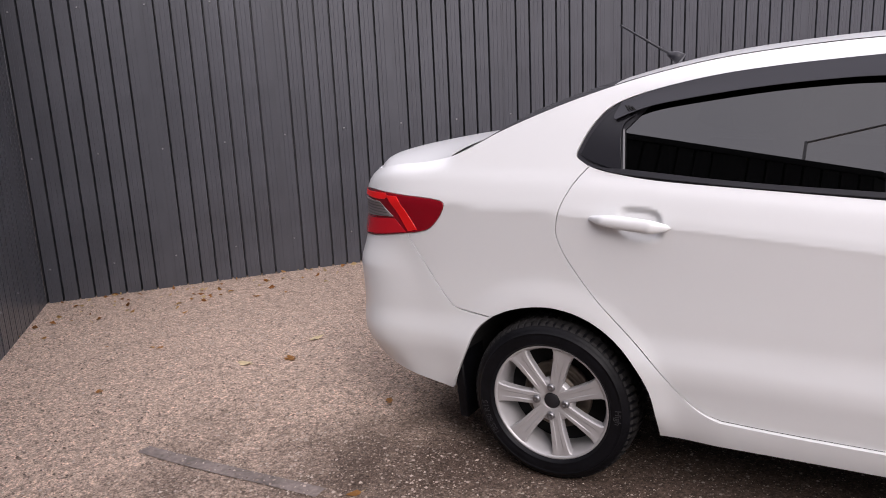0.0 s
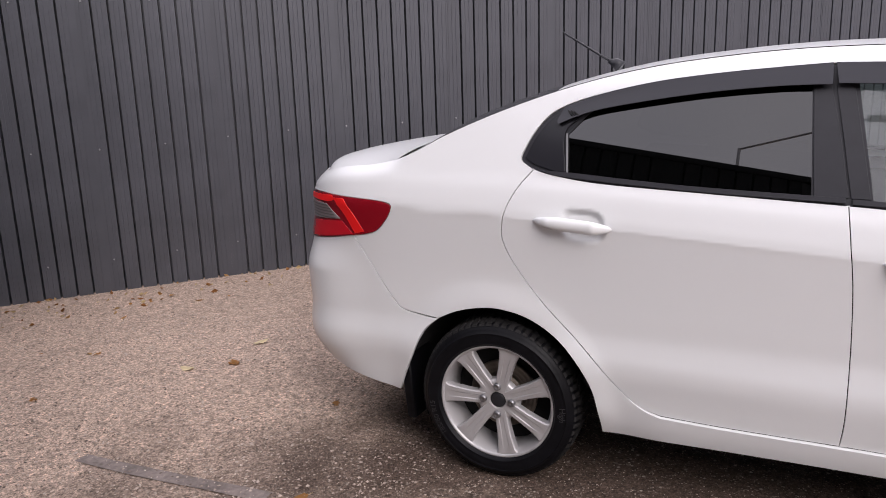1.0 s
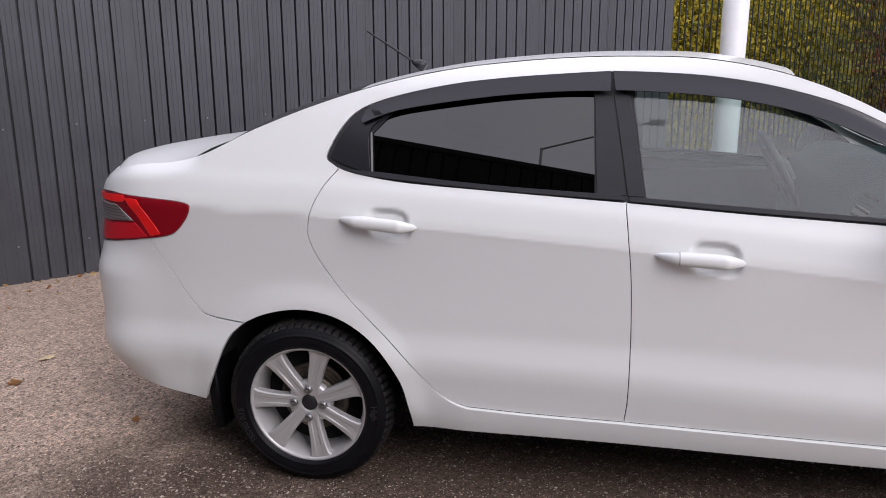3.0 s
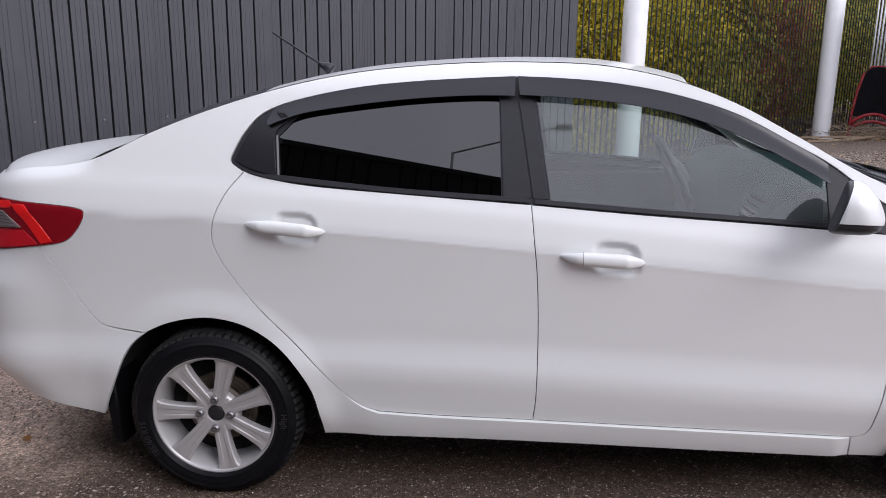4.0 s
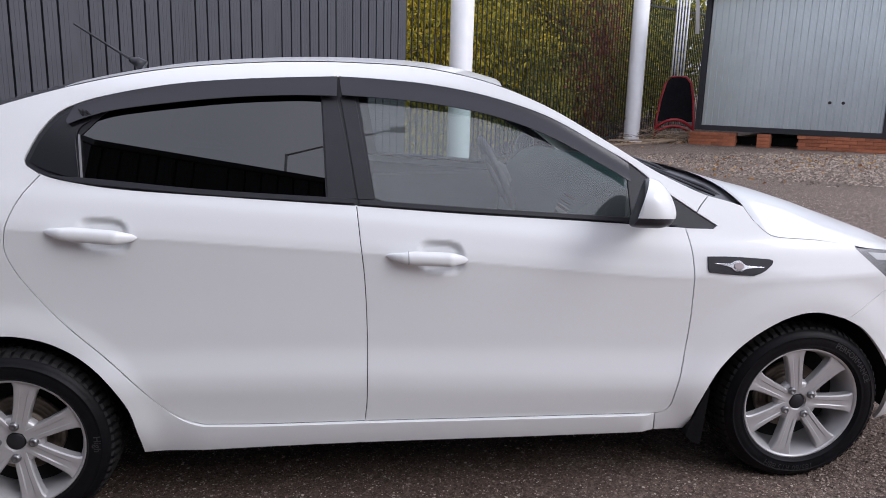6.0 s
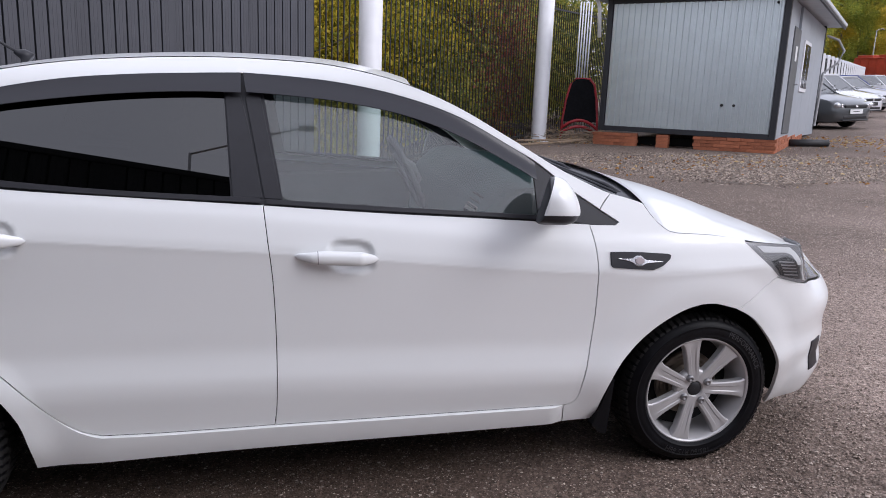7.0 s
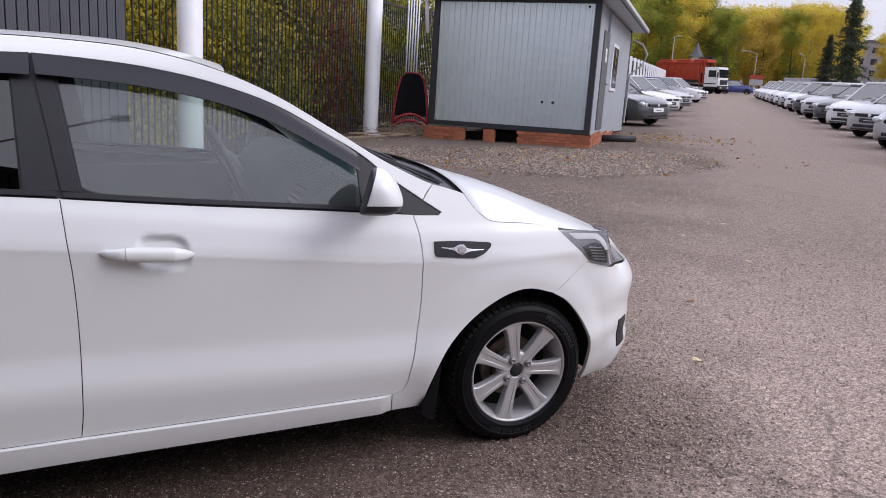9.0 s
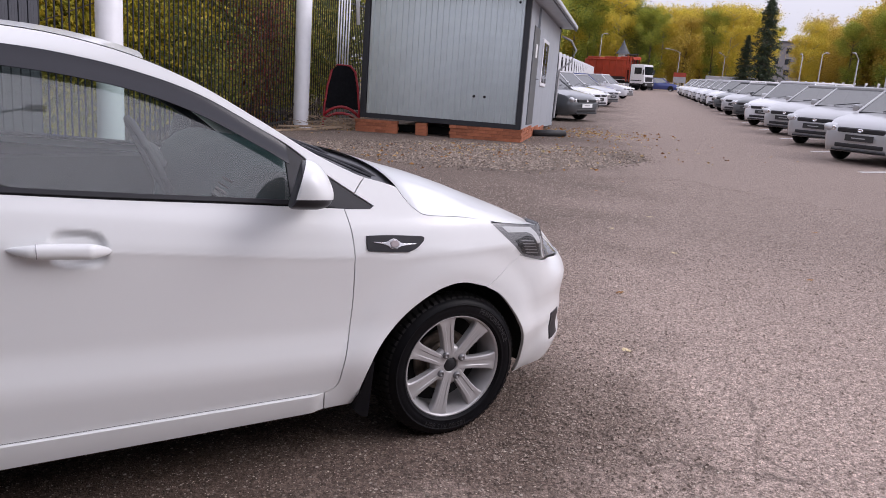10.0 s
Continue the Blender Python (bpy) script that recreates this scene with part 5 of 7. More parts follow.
def tread_mesh():
    """Shoulder blocks of the tread, round the tyre."""
    bm = bmesh.new()
    for k in range(66):
        a = k * math.tau / 66
        m = Matrix.Rotation(a, 4, "Y")
        for y0, y1, r0, sk in ((-0.024, 0.022, 0.289, 0.010), (0.032, 0.075, 0.297, -0.008), (0.085, 0.13, 0.297, 0.008)):
            v = [bm.verts.new(m @ Vector((dx + sk * (1 if yy == y1 else -1), yy, rr))) for dx, yy, rr in
                 ((-0.0095, y0, r0), (0.0095, y0, r0), (0.0095, y1, 0.297), (-0.0095, y1, 0.297), (-0.0085, y0 + 0.006, r0 + 0.0065), (0.0085, y0 + 0.006, r0 + 0.0065), (0.0085, y1 - 0.003, 0.3055), (-0.0085, y1 - 0.003, 0.3055))]
            for f in ((4, 5, 6, 7), (0, 1, 5, 4), (1, 2, 6, 5), (2, 3, 7, 6), (3, 0, 4, 7)):
                bm.faces.new([v[i] for i in f])
    bmesh.ops.recalc_face_normals(bm, faces=bm.faces)
    return bm_mesh("tread", bm, M_TREAD)


def rim_mesh():
    bm = bmesh.new()
    lathe(bm, [(-0.020, 0.2045), (-0.027, 0.2030), (-0.028, 0.1985), (-0.022, 0.194), (-0.012, 0.190), (0.006, 0.184), (0.03, 0.179), (0.09, 0.176), (0.14, 0.176)], "y", 96)
    return bm_mesh("rim", bm, M_ALLOY, 40)


def spoke_mesh():
    """One flared spoke with a raised middle, pointing up."""
    bm = bmesh.new()
    rows = []
    for r, half, y, rib in ((0.030, 0.016, -0.008, 0.000), (0.052, 0.0175, -0.009, 0.000), (0.075, 0.0175, -0.0115, 0.0022), (0.11, 0.0185, -0.0150, 0.0026), (0.15, 0.0215, -0.0185, 0.0016), (0.178, 0.0255, -0.0205, 0.0006), (0.1935, 0.0335, -0.0200, 0.0)):
        rows.append([bm.verts.new(p) for p in ((-half, y + 0.030, r), (-half, y + 0.004, r), (-half * 0.86, y, r), (-half * 0.42, y - 0.0005, r), (-half * 0.30, y + rib, r), (half * 0.30, y + rib, r), (half * 0.42, y - 0.0005, r), (half * 0.86, y, r), (half, y + 0.004, r), (half, y + 0.030, r))])
    for a, b in zip(rows, rows[1:]):
        for k in range(9):
            bm.faces.new((a[k], a[k + 1], b[k + 1], b[k]))
    bmesh.ops.recalc_face_normals(bm, faces=bm.faces)
    if sum(f.normal.y for f in bm.faces if abs(f.normal.y) > 0.7) > 0:
        bmesh.ops.reverse_faces(bm, faces=bm.faces)
    return bm_mesh("spoke", bm, M_ALLOY, 28)


def cap_mesh():
    bm = bmesh.new()
    lathe(bm, [(-0.006, 0.0005), (-0.006, 0.022), (-0.003, 0.0265), (0.004, 0.0275)], "y", 32)
    return bm_mesh("centre_cap", bm, M_BLACK, 40)


def nut_mesh():
    bm = bmesh.new()
    lathe(bm, [(-0.013, 0.0005), (-0.0165, 0.006), (-0.017, 0.0075), (-0.014, 0.0105), (-0.009, 0.0125), (0.012, 0.0130)], "y", 14)
    return bm_mesh("wheel_nut", bm, M_NUT, 30)


def hub_mesh():
    bm = bmesh.new()
    lathe(bm, [(0.0, 0.0275), (-0.006, 0.034), (-0.008, 0.066), (-0.002, 0.075), (0.020, 0.078)], "y", 48)
    return bm_mesh("hub", bm, M_ALLOY, 30)


def arc_text(words, radius, start, size, depth=0.0012, y=-0.0405):
    """Raised letters set round a tyre, reading with their feet to the hub; start: degrees of the first letter."""
    font = bpy.data.curves.new("letters", "FONT")
    font.body, font.size, font.extrude = words, size, depth
    ob = new("letters", font)
    me = bpy.data.meshes.new_from_object(ob.evaluated_get(bpy.context.evaluated_depsgraph_get()))
    bpy.data.objects.remove(ob)
    for v in me.vertices:
        a = radians(start) - v.co.x / radius
        r = radius + v.co.y - size * 0.35
        v.co = (r * math.cos(a), y - v.co.z + 0.10 * max(0, r - 0.245), r * math.sin(a))
    me.materials.clear()
    me.materials.append(M_LETTER)
    return me


TYRE, TREAD, RIM, SPOKE, CAP, NUT, HUB = tyre_mesh(), tread_mesh(), rim_mesh(), spoke_mesh(), cap_mesh(), nut_mesh(), hub_mesh()
disc = bmesh.new()
lathe(disc, [(0.055, 0.03), (0.05, 0.072), (0.058, 0.075), (0.058, 0.082), (0.055, 0.084), (0.055, 0.094), (0.0565, 0.096), (0.055, 0.098), (0.055, 0.110), (0.0565, 0.112), (0.055, 0.114), (0.055, 0.124), (0.058, 0.128), (0.075, 0.128)], "y", 48)
DISC = bm_mesh("brake_disc", disc, M_RUST, 30)
back = bmesh.new()
lathe(back, [(0.085, 0.01), (0.085, 0.19)], "y", 48)
BACK = bm_mesh("backing", back, M_WELL)


def wheel(x, y, nut_turn, spoke_turn, toe, size, far, letters):
    w = part("wheel", None, parent=car, label="seven-spoke silver alloy wheel")
    w.matrix_local = Matrix.Translation((x, 2 * YC - y if far else y, 0.30 * size)) @ pose(0, 0, 0, 0, 0, 180 if far else toe)
    w.scale = (size, 1, size)
    w.empty_display_size = 0.1
    part("tyre", TYRE, parent=w, label="black rubber tyre with raised lettering")
    part("tread", TREAD, parent=w)
    for name, me, lab in (("rim", RIM, ""), ("hub", HUB, ""), ("centre_cap", CAP, "black centre cap")):
        part(name, me, parent=w, label=lab).scale = (1.065, 1, 1.065)
    part("brake_disc", DISC, parent=w, label="rust-filmed brake disc")
    part("backing", BACK, parent=w)
    for k in range(7):
        o = part("spoke", SPOKE, parent=w)
        o.matrix_local = Matrix.Rotation(radians(spoke_turn + k * 360 / 7), 4, "Y") @ Matrix.Diagonal((1.38, 1, 1.065, 1))
    for k in range(4):
        o = part("wheel_nut", NUT, parent=w)
        a = radians(nut_turn + 90 * k)
        o.location = (0.0545 * math.cos(a), -0.004, 0.0545 * math.sin(a))
        o.scale = (1.2, 1.0, 1.2)
    for words, start in letters:
        part("size_marking", arc_text(words, 0.252, start, 0.030), parent=w)
    return w


wheel(0.003, -0.001, 86, 17, 4, 1.0, False, [("185/60 R15", 215), ("High", 3)])
wheel(2.605, 0.045, 30, -10, 0, 0.945, False, [("185/60 R15 88H", 285), ("PERFORMANCE", 66)])
wheel(0.0, 0.0, 86, 17, 0, 1.0, True, [])
wheel(2.605, 0.045, 30, -10, 0, 0.945, True, [])

# wheel housings, floor and mud flaps
for x in (0.0, 2.57):
    for far in (False, True):
        bm = bmesh.new()
        n = 28
        y0, y1 = (0.03, 0.36) if not far else (2 * YC - 0.03, 2 * YC - 0.36)
        ring = []
        for deep in (False, True):
            row = []
            for k in range(n + 1):
                hx_, hz_ = x + (0.425 if x < 1 else 0.412) * math.cos(math.pi * k / n), 0.21 + 0.45 * math.sin(math.pi * k / n)
                rim_y = max(0.03, float(side(hx_ + 0.012, hz_)[1]) + 0.022)
                yy = y1 if deep else (rim_y if not far else 2 * YC - rim_y)
                row.append(bm.verts.new((hx_, yy, hz_)))
            ring.append(row)
        for k in range(n):
            bm.faces.new((ring[0][k], ring[0][k + 1], ring[1][k + 1], ring[1][k]))
        bm.faces.new(ring[1])
        part("wheel_housing", bm, M_WELL, car)
part("floor_pan", boxed(-0.70, 3.05, 0.36, 1.27, 0.20, 0.26), M_WELL, car)
part("floor_pan", boxed(0.40, 2.17, 0.04, 1.59, 0.215, 0.25), M_WELL, car)
part("tail_floor", boxed(-0.72, -0.40, 0.14, 1.49, 0.36, 0.40), M_WELL, car)
part("nose_floor", boxed(2.95, 3.12, 0.24, 1.39, 0.225, 0.24), M_WELL, car)


def mud_flap(x, z0, z1, lean):
    bm = bmesh.new()
    box(bm, -0.03, 0.012, 0.0, 0.17, z0, z1, bevel=0.006)
    for v in bm.verts:
        v.co.x += x + lean * (z1 - v.co.z) - 0.02 * ((v.co.z - z0) / (z1 - z0)) ** 2
        if v.co.z < z0 + 0.02 and v.co.y < 0.02:
            v.co.y += 0.012
    part("mud_flap", bm, M_TYRE, car, "black rubber mud flap", smooth=40)


mud_flap(-0.362, 0.16, 0.44, -0.06)
bm = bmesh.new()
loop = [(2.180, 0.210), (2.205, 0.180), (2.234, 0.172), (2.243, 0.26), (2.256, 0.376), (2.245, 0.376), (2.222, 0.315), (2.200, 0.255)]
near_side, inner = [bm.verts.new((x, -0.020, z)) for x, z in loop], [bm.verts.new((x, 0.15, z)) for x, z in loop]
bm.faces.new(near_side)
bm.faces.new(inner[::-1])
for k in range(len(loop)):
    bm.faces.new((near_side[k], inner[k], inner[(k + 1) % len(loop)], near_side[(k + 1) % len(loop)]))
bmesh.ops.recalc_face_normals(bm, faces=bm.faces)
part("mud_flap", bm, M_TYRE, car, "black rubber mud flap")


# ---- door mirror ----
def door_mirror(far=False):
    """A domed cap, raked at the back where the glass sits, over a black lower shell."""
    shape = ((0.0, 0.05), (0.10, 0.36), (0.20, 0.70), (0.285, 0.95), (0.36, 1.0), (0.56, 0.96), (0.71, 0.86), (0.84, 0.70), (0.93, 0.53), (0.985, 0.38), (1.0, 0.26), (0.97, 0.15), (0.89, 0.07), (0.70, 0.01), (0.40, 0.0), (0.08, 0.01), (0.0, 0.05))
    ring = curve([(0.136 * (u - 0.5), 0.147 * (v - 0.5)) for u, v in shape], 0.006)
    ring = [tuple(p) for p in ring][:-1]
    n, slices = len(ring), 24

    def dome(k0):
        bm = bmesh.new()
        rows = []
        for j in range(slices + 1):
            a = math.pi * (j / slices - 0.5)
            k = max(0.02, math.cos(a)) ** 0.62 * k0
            rows.append([bm.verts.new((-0.03 + (x + 0.03) * k, 0.105 * k0 * math.sin(a), -0.02 + (z + 0.02) * k)) for x, z in ring])
        for r0, r1 in zip(rows, rows[1:]):
            for i in range(n):
                bm.faces.new((r0[i], r0[(i + 1) % n], r1[(i + 1) % n], r1[i]))
        bm.faces.new(rows[0])
        bm.faces.new(rows[-1])
        bmesh.ops.recalc_face_normals(bm, faces=bm.faces)
        return bm

    white = dome(1.0)
    for co, no in (((0, 0, -0.046), (0, -0.16, -1)), ((-0.0555, 0, -0.066), (-0.96, 0, 0.28))):
        bmesh.ops.bisect_plane(white, geom=white.verts[:] + white.edges[:] + white.faces[:], plane_co=co, plane_no=no, clear_outer=True)
    cap = part("door_mirror", bm_mesh("door_mirror", white, M_PAINT, 60), parent=car, label="white door mirror with black lower shell")
    mx, my, mz = MIRROR
    sgn = -1 if far else 1
    cap.matrix_local = Matrix.Translation((mx, 2 * YC - my if far else my, mz)) @ pose(0, 0, 0, 0, 0, -18 * sgn)
    part("mirror_shell", dome(0.975), M_TRIM, cap, "black plastic shell", smooth=50)
    bm = bmesh.new()
    tube(bm, [(0.01, 0.05 * sgn, -0.055), (0.02, 0.12 * sgn, -0.058), (0.04, 0.20 * sgn, -0.058)], [0.018, 0.02, 0.022], 12)
    part("mirror_arm", bm, M_TRIM, cap, smooth=60)


MIRROR = (1.987, -0.110, 1.030)
door_mirror()
door_mirror(True)

# ---- aerial ----
bm = bmesh.new()
tube(bm, [(0.262, YC, 1.455), (0.240, YC, 1.474), (0.213, YC, 1.483)], [0.028, 0.02, 0.009], 12)
aerial = part("aerial", bm, M_TRIM, car, "black roof aerial", smooth=60)
bm = bmesh.new()
tube(bm, [(0.223, YC, 1.480), (0.020, YC, 1.618)], [0.0055, 0.004], 8)
part("aerial_rod", bm, M_TRIM, aerial, smooth=60)


# ---- cabin ----
def seat(x, y):
    s = part("front_seat", None, parent=car, label="dark cloth front seat")
    s.location = (x, y, 0.35)
    s.empty_display_size = 0.1
    bm = bmesh.new()
    box(bm, -0.26, 0.26, -0.25, 0.25, 0.0, 0.20, bevel=0.06, segments=3)
    part("cushion", bm, M_INNER, s, smooth=50)
    bm = bmesh.new()
    box(bm, -0.07, 0.07, -0.24, 0.24, 0.12, 0.68, bevel=0.05, segments=3, m=Matrix.Translation((-0.25, 0, 0)) @ pose(0, 0, 0, 0, -16, 0))
    part("backrest", bm, M_INNER, s, smooth=50)
    bm = bmesh.new()
    box(bm, -0.05, 0.05, -0.13, 0.13, 0.71, 0.88, bevel=0.04, segments=3, m=Matrix.Translation((-0.26, 0, 0)) @ pose(0, 0, 0, 0, -12, 0))
    part("headrest", bm, M_INNER, s, smooth=50)


seat(1.16, 0.45)
seat(1.16, 1.18)
bm = bmesh.new()
box(bm, -0.05, 0.45, 0.2, 1.43, 0.35, 0.60, bevel=0.06, segments=2)
box(bm, -0.12, 0.04, 0.2, 1.43, 0.55, 1.08, bevel=0.05, segments=2)
part("rear_bench", bm, M_INNER, car, "dark cloth rear bench", smooth=50)
part("parcel_shelf", boxed(-0.42, -0.05, 0.15, 1.48, 1.06, 1.10), M_INNER, car)
dash = bmesh.new()
prof = curve([(1.76, 0.55), (1.80, 0.92), (1.855, 1.01), (1.945, 1.055), (2.08, 1.035), (2.32, 0.95), (2.33, 0.55)], 0.03)
ends = [[dash.verts.new((float(a), y, float(b))) for a, b in prof] for y in (0.14, 0.17, 1.46, 1.49)]
for v in ends[0] + ends[3]:
    v.co.z -= 0.025 * (v.co.z > 0.8)
for r0, r1 in zip(ends, ends[1:]):
    for k in range(len(prof) - 1):
        dash.faces.new((r0[k], r0[k + 1], r1[k + 1], r1[k]))
dash.faces.new(ends[0])
dash.faces.new(ends[3])
bmesh.ops.recalc_face_normals(dash, faces=dash.faces)
dash_ob = part("dashboard", dash, M_DASH, car, "dark dashboard with air vents", smooth=50)
vent = bmesh.new()
box(vent, -0.012, 0.012, -0.08, 0.08, -0.045, 0.045, bevel=0.01, m=Matrix.Translation((1.822, 0.27, 0.955)) @ pose(0, 0, 0, 0, 32, 0))
vent_ob = part("air_vent", vent, M_RIM_DARK, dash_ob)
for k in range(4):
    part("vent_slat", boxed(1.792 + k * 0.012, 1.800 + k * 0.012, 0.205, 0.335, 0.925 + k * 0.019, 0.937 + k * 0.019), M_DARK, dash_ob)
bm = bmesh.new()
ring = []
for k in range(40):
    a = k * math.tau / 40
    ring.append((0, 0.185 * math.cos(a), 0.185 * math.sin(a)))
tube(bm, ring + ring[:2], 0.015, 8, caps=False)
for a in (90, 210, 330):
    tube(bm, [(0.02, 0, 0), (0, 0.18 * math.cos(radians(a + 180)), 0.18 * math.sin(radians(a + 180)))], 0.014, 6)
box(bm, 0.0, 0.05, -0.07, 0.07, -0.06, 0.06, bevel=0.02)
bmesh.ops.transform(bm, matrix=Matrix.Translation((1.72, 1.18, 0.95)) @ pose(0, 0, 0, 0, -25, 0), verts=bm.verts)
part("steering_wheel", bm, M_STEER, car, "dark steering wheel", smooth=60)
part("door_trim", boxed(0.30, 2.10, 1.50, 1.545, 0.35, 0.93, bevel=0.01), M_INNER, car)
part("door_trim", boxed(0.30, 2.10, 0.085, 0.13, 0.35, 0.93, bevel=0.01), M_INNER, car)
part("roof_lining", boxed(0.30, 1.50, 0.34, 1.29, 1.408, 1.412), M_CONCRETE, car)

def polar(az, d):
    return 1.2 + d * math.sin(radians(az)), -2.2 + d * math.cos(radians(az))


# ---- yard surface details ----
def ground_patch(name, pts, z, mat, label, category, kind="structure", lift=0.0):
    """A thin flat sheet with an uneven edge."""
    bm = bmesh.new()
    loop = []
    for i, p in enumerate(pts):
        q = pts[(i + 1) % len(pts)]
        for t in np.linspace(0, 1, 8, endpoint=False):
            v = Vector(p).lerp(Vector(q), t)
            w = noise.noise(Vector((v.x * 2.1, v.y * 2.1, 3.0))) * lift
            loop.append(bm.verts.new((v.x + w, v.y + 0.7 * w, z)))
    bm.faces.new(loop)
    bmesh.ops.triangulate(bm, faces=bm.faces)
    return tagged(part(name, bm, mat), label, category, kind=kind)


GRAVEL = [(5.3, 10.3), (5.75, 8.9), (6.2, 7.4), (7.2, 6.4), (9.0, 6.3), (10.6, 6.9), (11.4, 8.2), (11.0, 8.9), (9.3, 9.65), (7.8, 10.3), (6.6, 10.5)]
ground_patch("gravel_bed", GRAVEL, 0.004, M_GRAVEL, "patch of loose grey gravel before the hut", "gravel", lift=0.35)
ground_patch("bitumen_strip", [(-1.74, -0.56), (-1.2, -0.535), (-0.74, -0.50), (-0.74, -0.43), (-1.2, -0.47), (-1.74, -0.50)], 0.004, M_PATCH, "dark bitumen seal strip on the asphalt", "seal", lift=0.03)


def in_poly(p, x, y):
    hit = False
    for (ax, ay), (bx, by) in zip(p, p[1:] + p[:1]):
        if (ay > y) != (by > y) and x < (bx - ax) * (y - ay) / (by - ay) + ax:
            hit = not hit
    return hit


def pebbles(name, spots, low, high, mat, label, seed):
    """Many small stones as one mesh."""
    rng = np.random.default_rng(seed)
    base = np.array([(1, 0, 0), (-1, 0, 0), (0, 1, 0), (0, -1, 0), (0, 0, 1), (0, 0, -0.4)], float)
    tri = np.array([(0, 2, 4), (2, 1, 4), (1, 3, 4), (3, 0, 4), (2, 0, 5), (1, 2, 5), (3, 1, 5), (0, 3, 5)])
    n = len(spots)
    r = rng.uniform(low, high, (n, 1, 1)) * rng.uniform(0.6, 1.3, (n, 1, 3)) * (1, 1, 0.7)
    v = base[None] * r * rng.uniform(0.75, 1.25, (n, 6, 3))
    a = rng.uniform(0, math.tau, n)
    c, s = np.cos(a)[:, None], np.sin(a)[:, None]
    v = np.stack([v[..., 0] * c - v[..., 1] * s, v[..., 0] * s + v[..., 1] * c, v[..., 2]], -1)
    v += np.concatenate([np.asarray(spots), np.full((n, 1), 0.004)], 1)[:, None]
    f = (tri[None] + 6 * np.arange(n)[:, None, None]).reshape(-1, 3)
    me = mesh_from(name, v.reshape(-1, 3).tolist(), f.tolist(), mat)
    return tagged(part(name, me), label, "stones", kind="stuff")


def stone_material(name, colours):
    return leaf_material(name, colours, 0.85, 0.0)


M_STONE = stone_material("mixed_gravel_stones", [(0.06, 0.046, 0.037), (0.13, 0.100, 0.081), (0.21, 0.166, 0.135), (0.38, 0.315, 0.262)])
M_CHIP = stone_material("loose_stone_chips", [(0.22, 0.175, 0.145), (0.38, 0.31, 0.26), (0.52, 0.44, 0.37), (0.68, 0.59, 0.51)])
rng = np.random.default_rng(7)
spots = [(x + rng.normal(0, 0.16), y + rng.normal(0, 0.16)) for x, y in rng.uniform((5, 6.0), (11.8, 10.9), (24000, 2)) if in_poly(GRAVEL, x, y)]
pebbles("gravel", spots, 0.008, 0.024, M_STONE, "loose grey and buff gravel stones", 3)
near = [(x, y) for x, y in rng.uniform((-4.8, -1.6), (9.5, 6.0), (52000, 2)) if not (-0.3 < x < 2.9 and 0.1 < y < 1.5) and y < x + 6.0 and not (-0.8 < x < 3.2 and -0.75 < y and (x * 977 + y * 613) % 1 < 0.72)]
pebbles("stone_chips", near, 0.0018, 0.0052, M_CHIP, "small pale stone chips on the asphalt", 5)
M_RUBBLE = stone_material("asphalt_crumbs", [(0.14, 0.105, 0.085), (0.22, 0.17, 0.138), (0.32, 0.25, 0.205), (0.47, 0.385, 0.32)])
bits = [(x, y) for x, y in np.concatenate([rng.uniform((2.9, -1.5), (7.5, 2.6), (9000, 2)), rng.normal((3.2, 0.0), (0.55, 0.6), (5000, 2)), rng.uniform((-0.6, -1.2), (2.9, 0.0), (1500, 2))])]
pebbles("asphalt_crumbs", bits, 0.0015, 0.0048, M_RUBBLE, "loose dark and pale crumbs of broken asphalt", 6)
M_LUMP = stone_material("broken_asphalt_lumps", [(0.06, 0.045, 0.037), (0.12, 0.092, 0.076), (0.21, 0.165, 0.138), (0.36, 0.29, 0.245)])
lumps = [(x, y) for x, y in np.concatenate([rng.normal((3.10, -0.15), (0.30, 0.28), (1500, 2)), rng.normal((3.45, 0.5), (0.40, 0.40), (900, 2)), rng.uniform((-0.5, -0.45), (3.0, -0.1), (700, 2))])]
pebbles("asphalt_lumps", lumps, 0.003, 0.008, M_LUMP, "dark loose lumps of broken asphalt by the front wheel", 9)
M_GRIT = stone_material("lane_grit", [(0.08, 0.062, 0.052), (0.19, 0.15, 0.125), (0.33, 0.26, 0.218), (0.52, 0.43, 0.37)])
grit = [(x, y) for x, y in np.concatenate([rng.uniform((3.0, -1.2), (9.5, 5.5), (24000, 2)), rng.uniform((-4.6, -1.2), (-0.3, 1.2), (9000, 2)), rng.uniform((-3.2, 1.0), (0.2, 3.6), (3000, 2))]) if y < x + 5.4]
pebbles("lane_grit", grit, 0.003, 0.0085, M_GRIT, "coarse grit worked loose from the worn asphalt", 8)


def fallen_leaf_mesh(seed):
    r = random.Random(seed)
    bm = bmesh.new()
    rim = []
    for k in range(12):
        a = k * math.tau / 12
        rad = 0.030 * (0.75 + 0.35 * abs(math.sin(1.5 * a))) * r.uniform(0.85, 1.1)
        rim.append(bm.verts.new((rad * math.cos(a) * 1.25, rad * math.sin(a) * 0.8, 0.003 + 0.010 * r.random() * abs(math.cos(a)))))
    c = bm.verts.new((0, 0, 0.002))
    for k in range(12):
        bm.faces.new((c, rim[k], rim[(k + 1) % 12]))
    tube(bm, [(0.03, 0, 0.004), (0.055, 0.006, 0.006)], 0.0012, 4)
    return bm


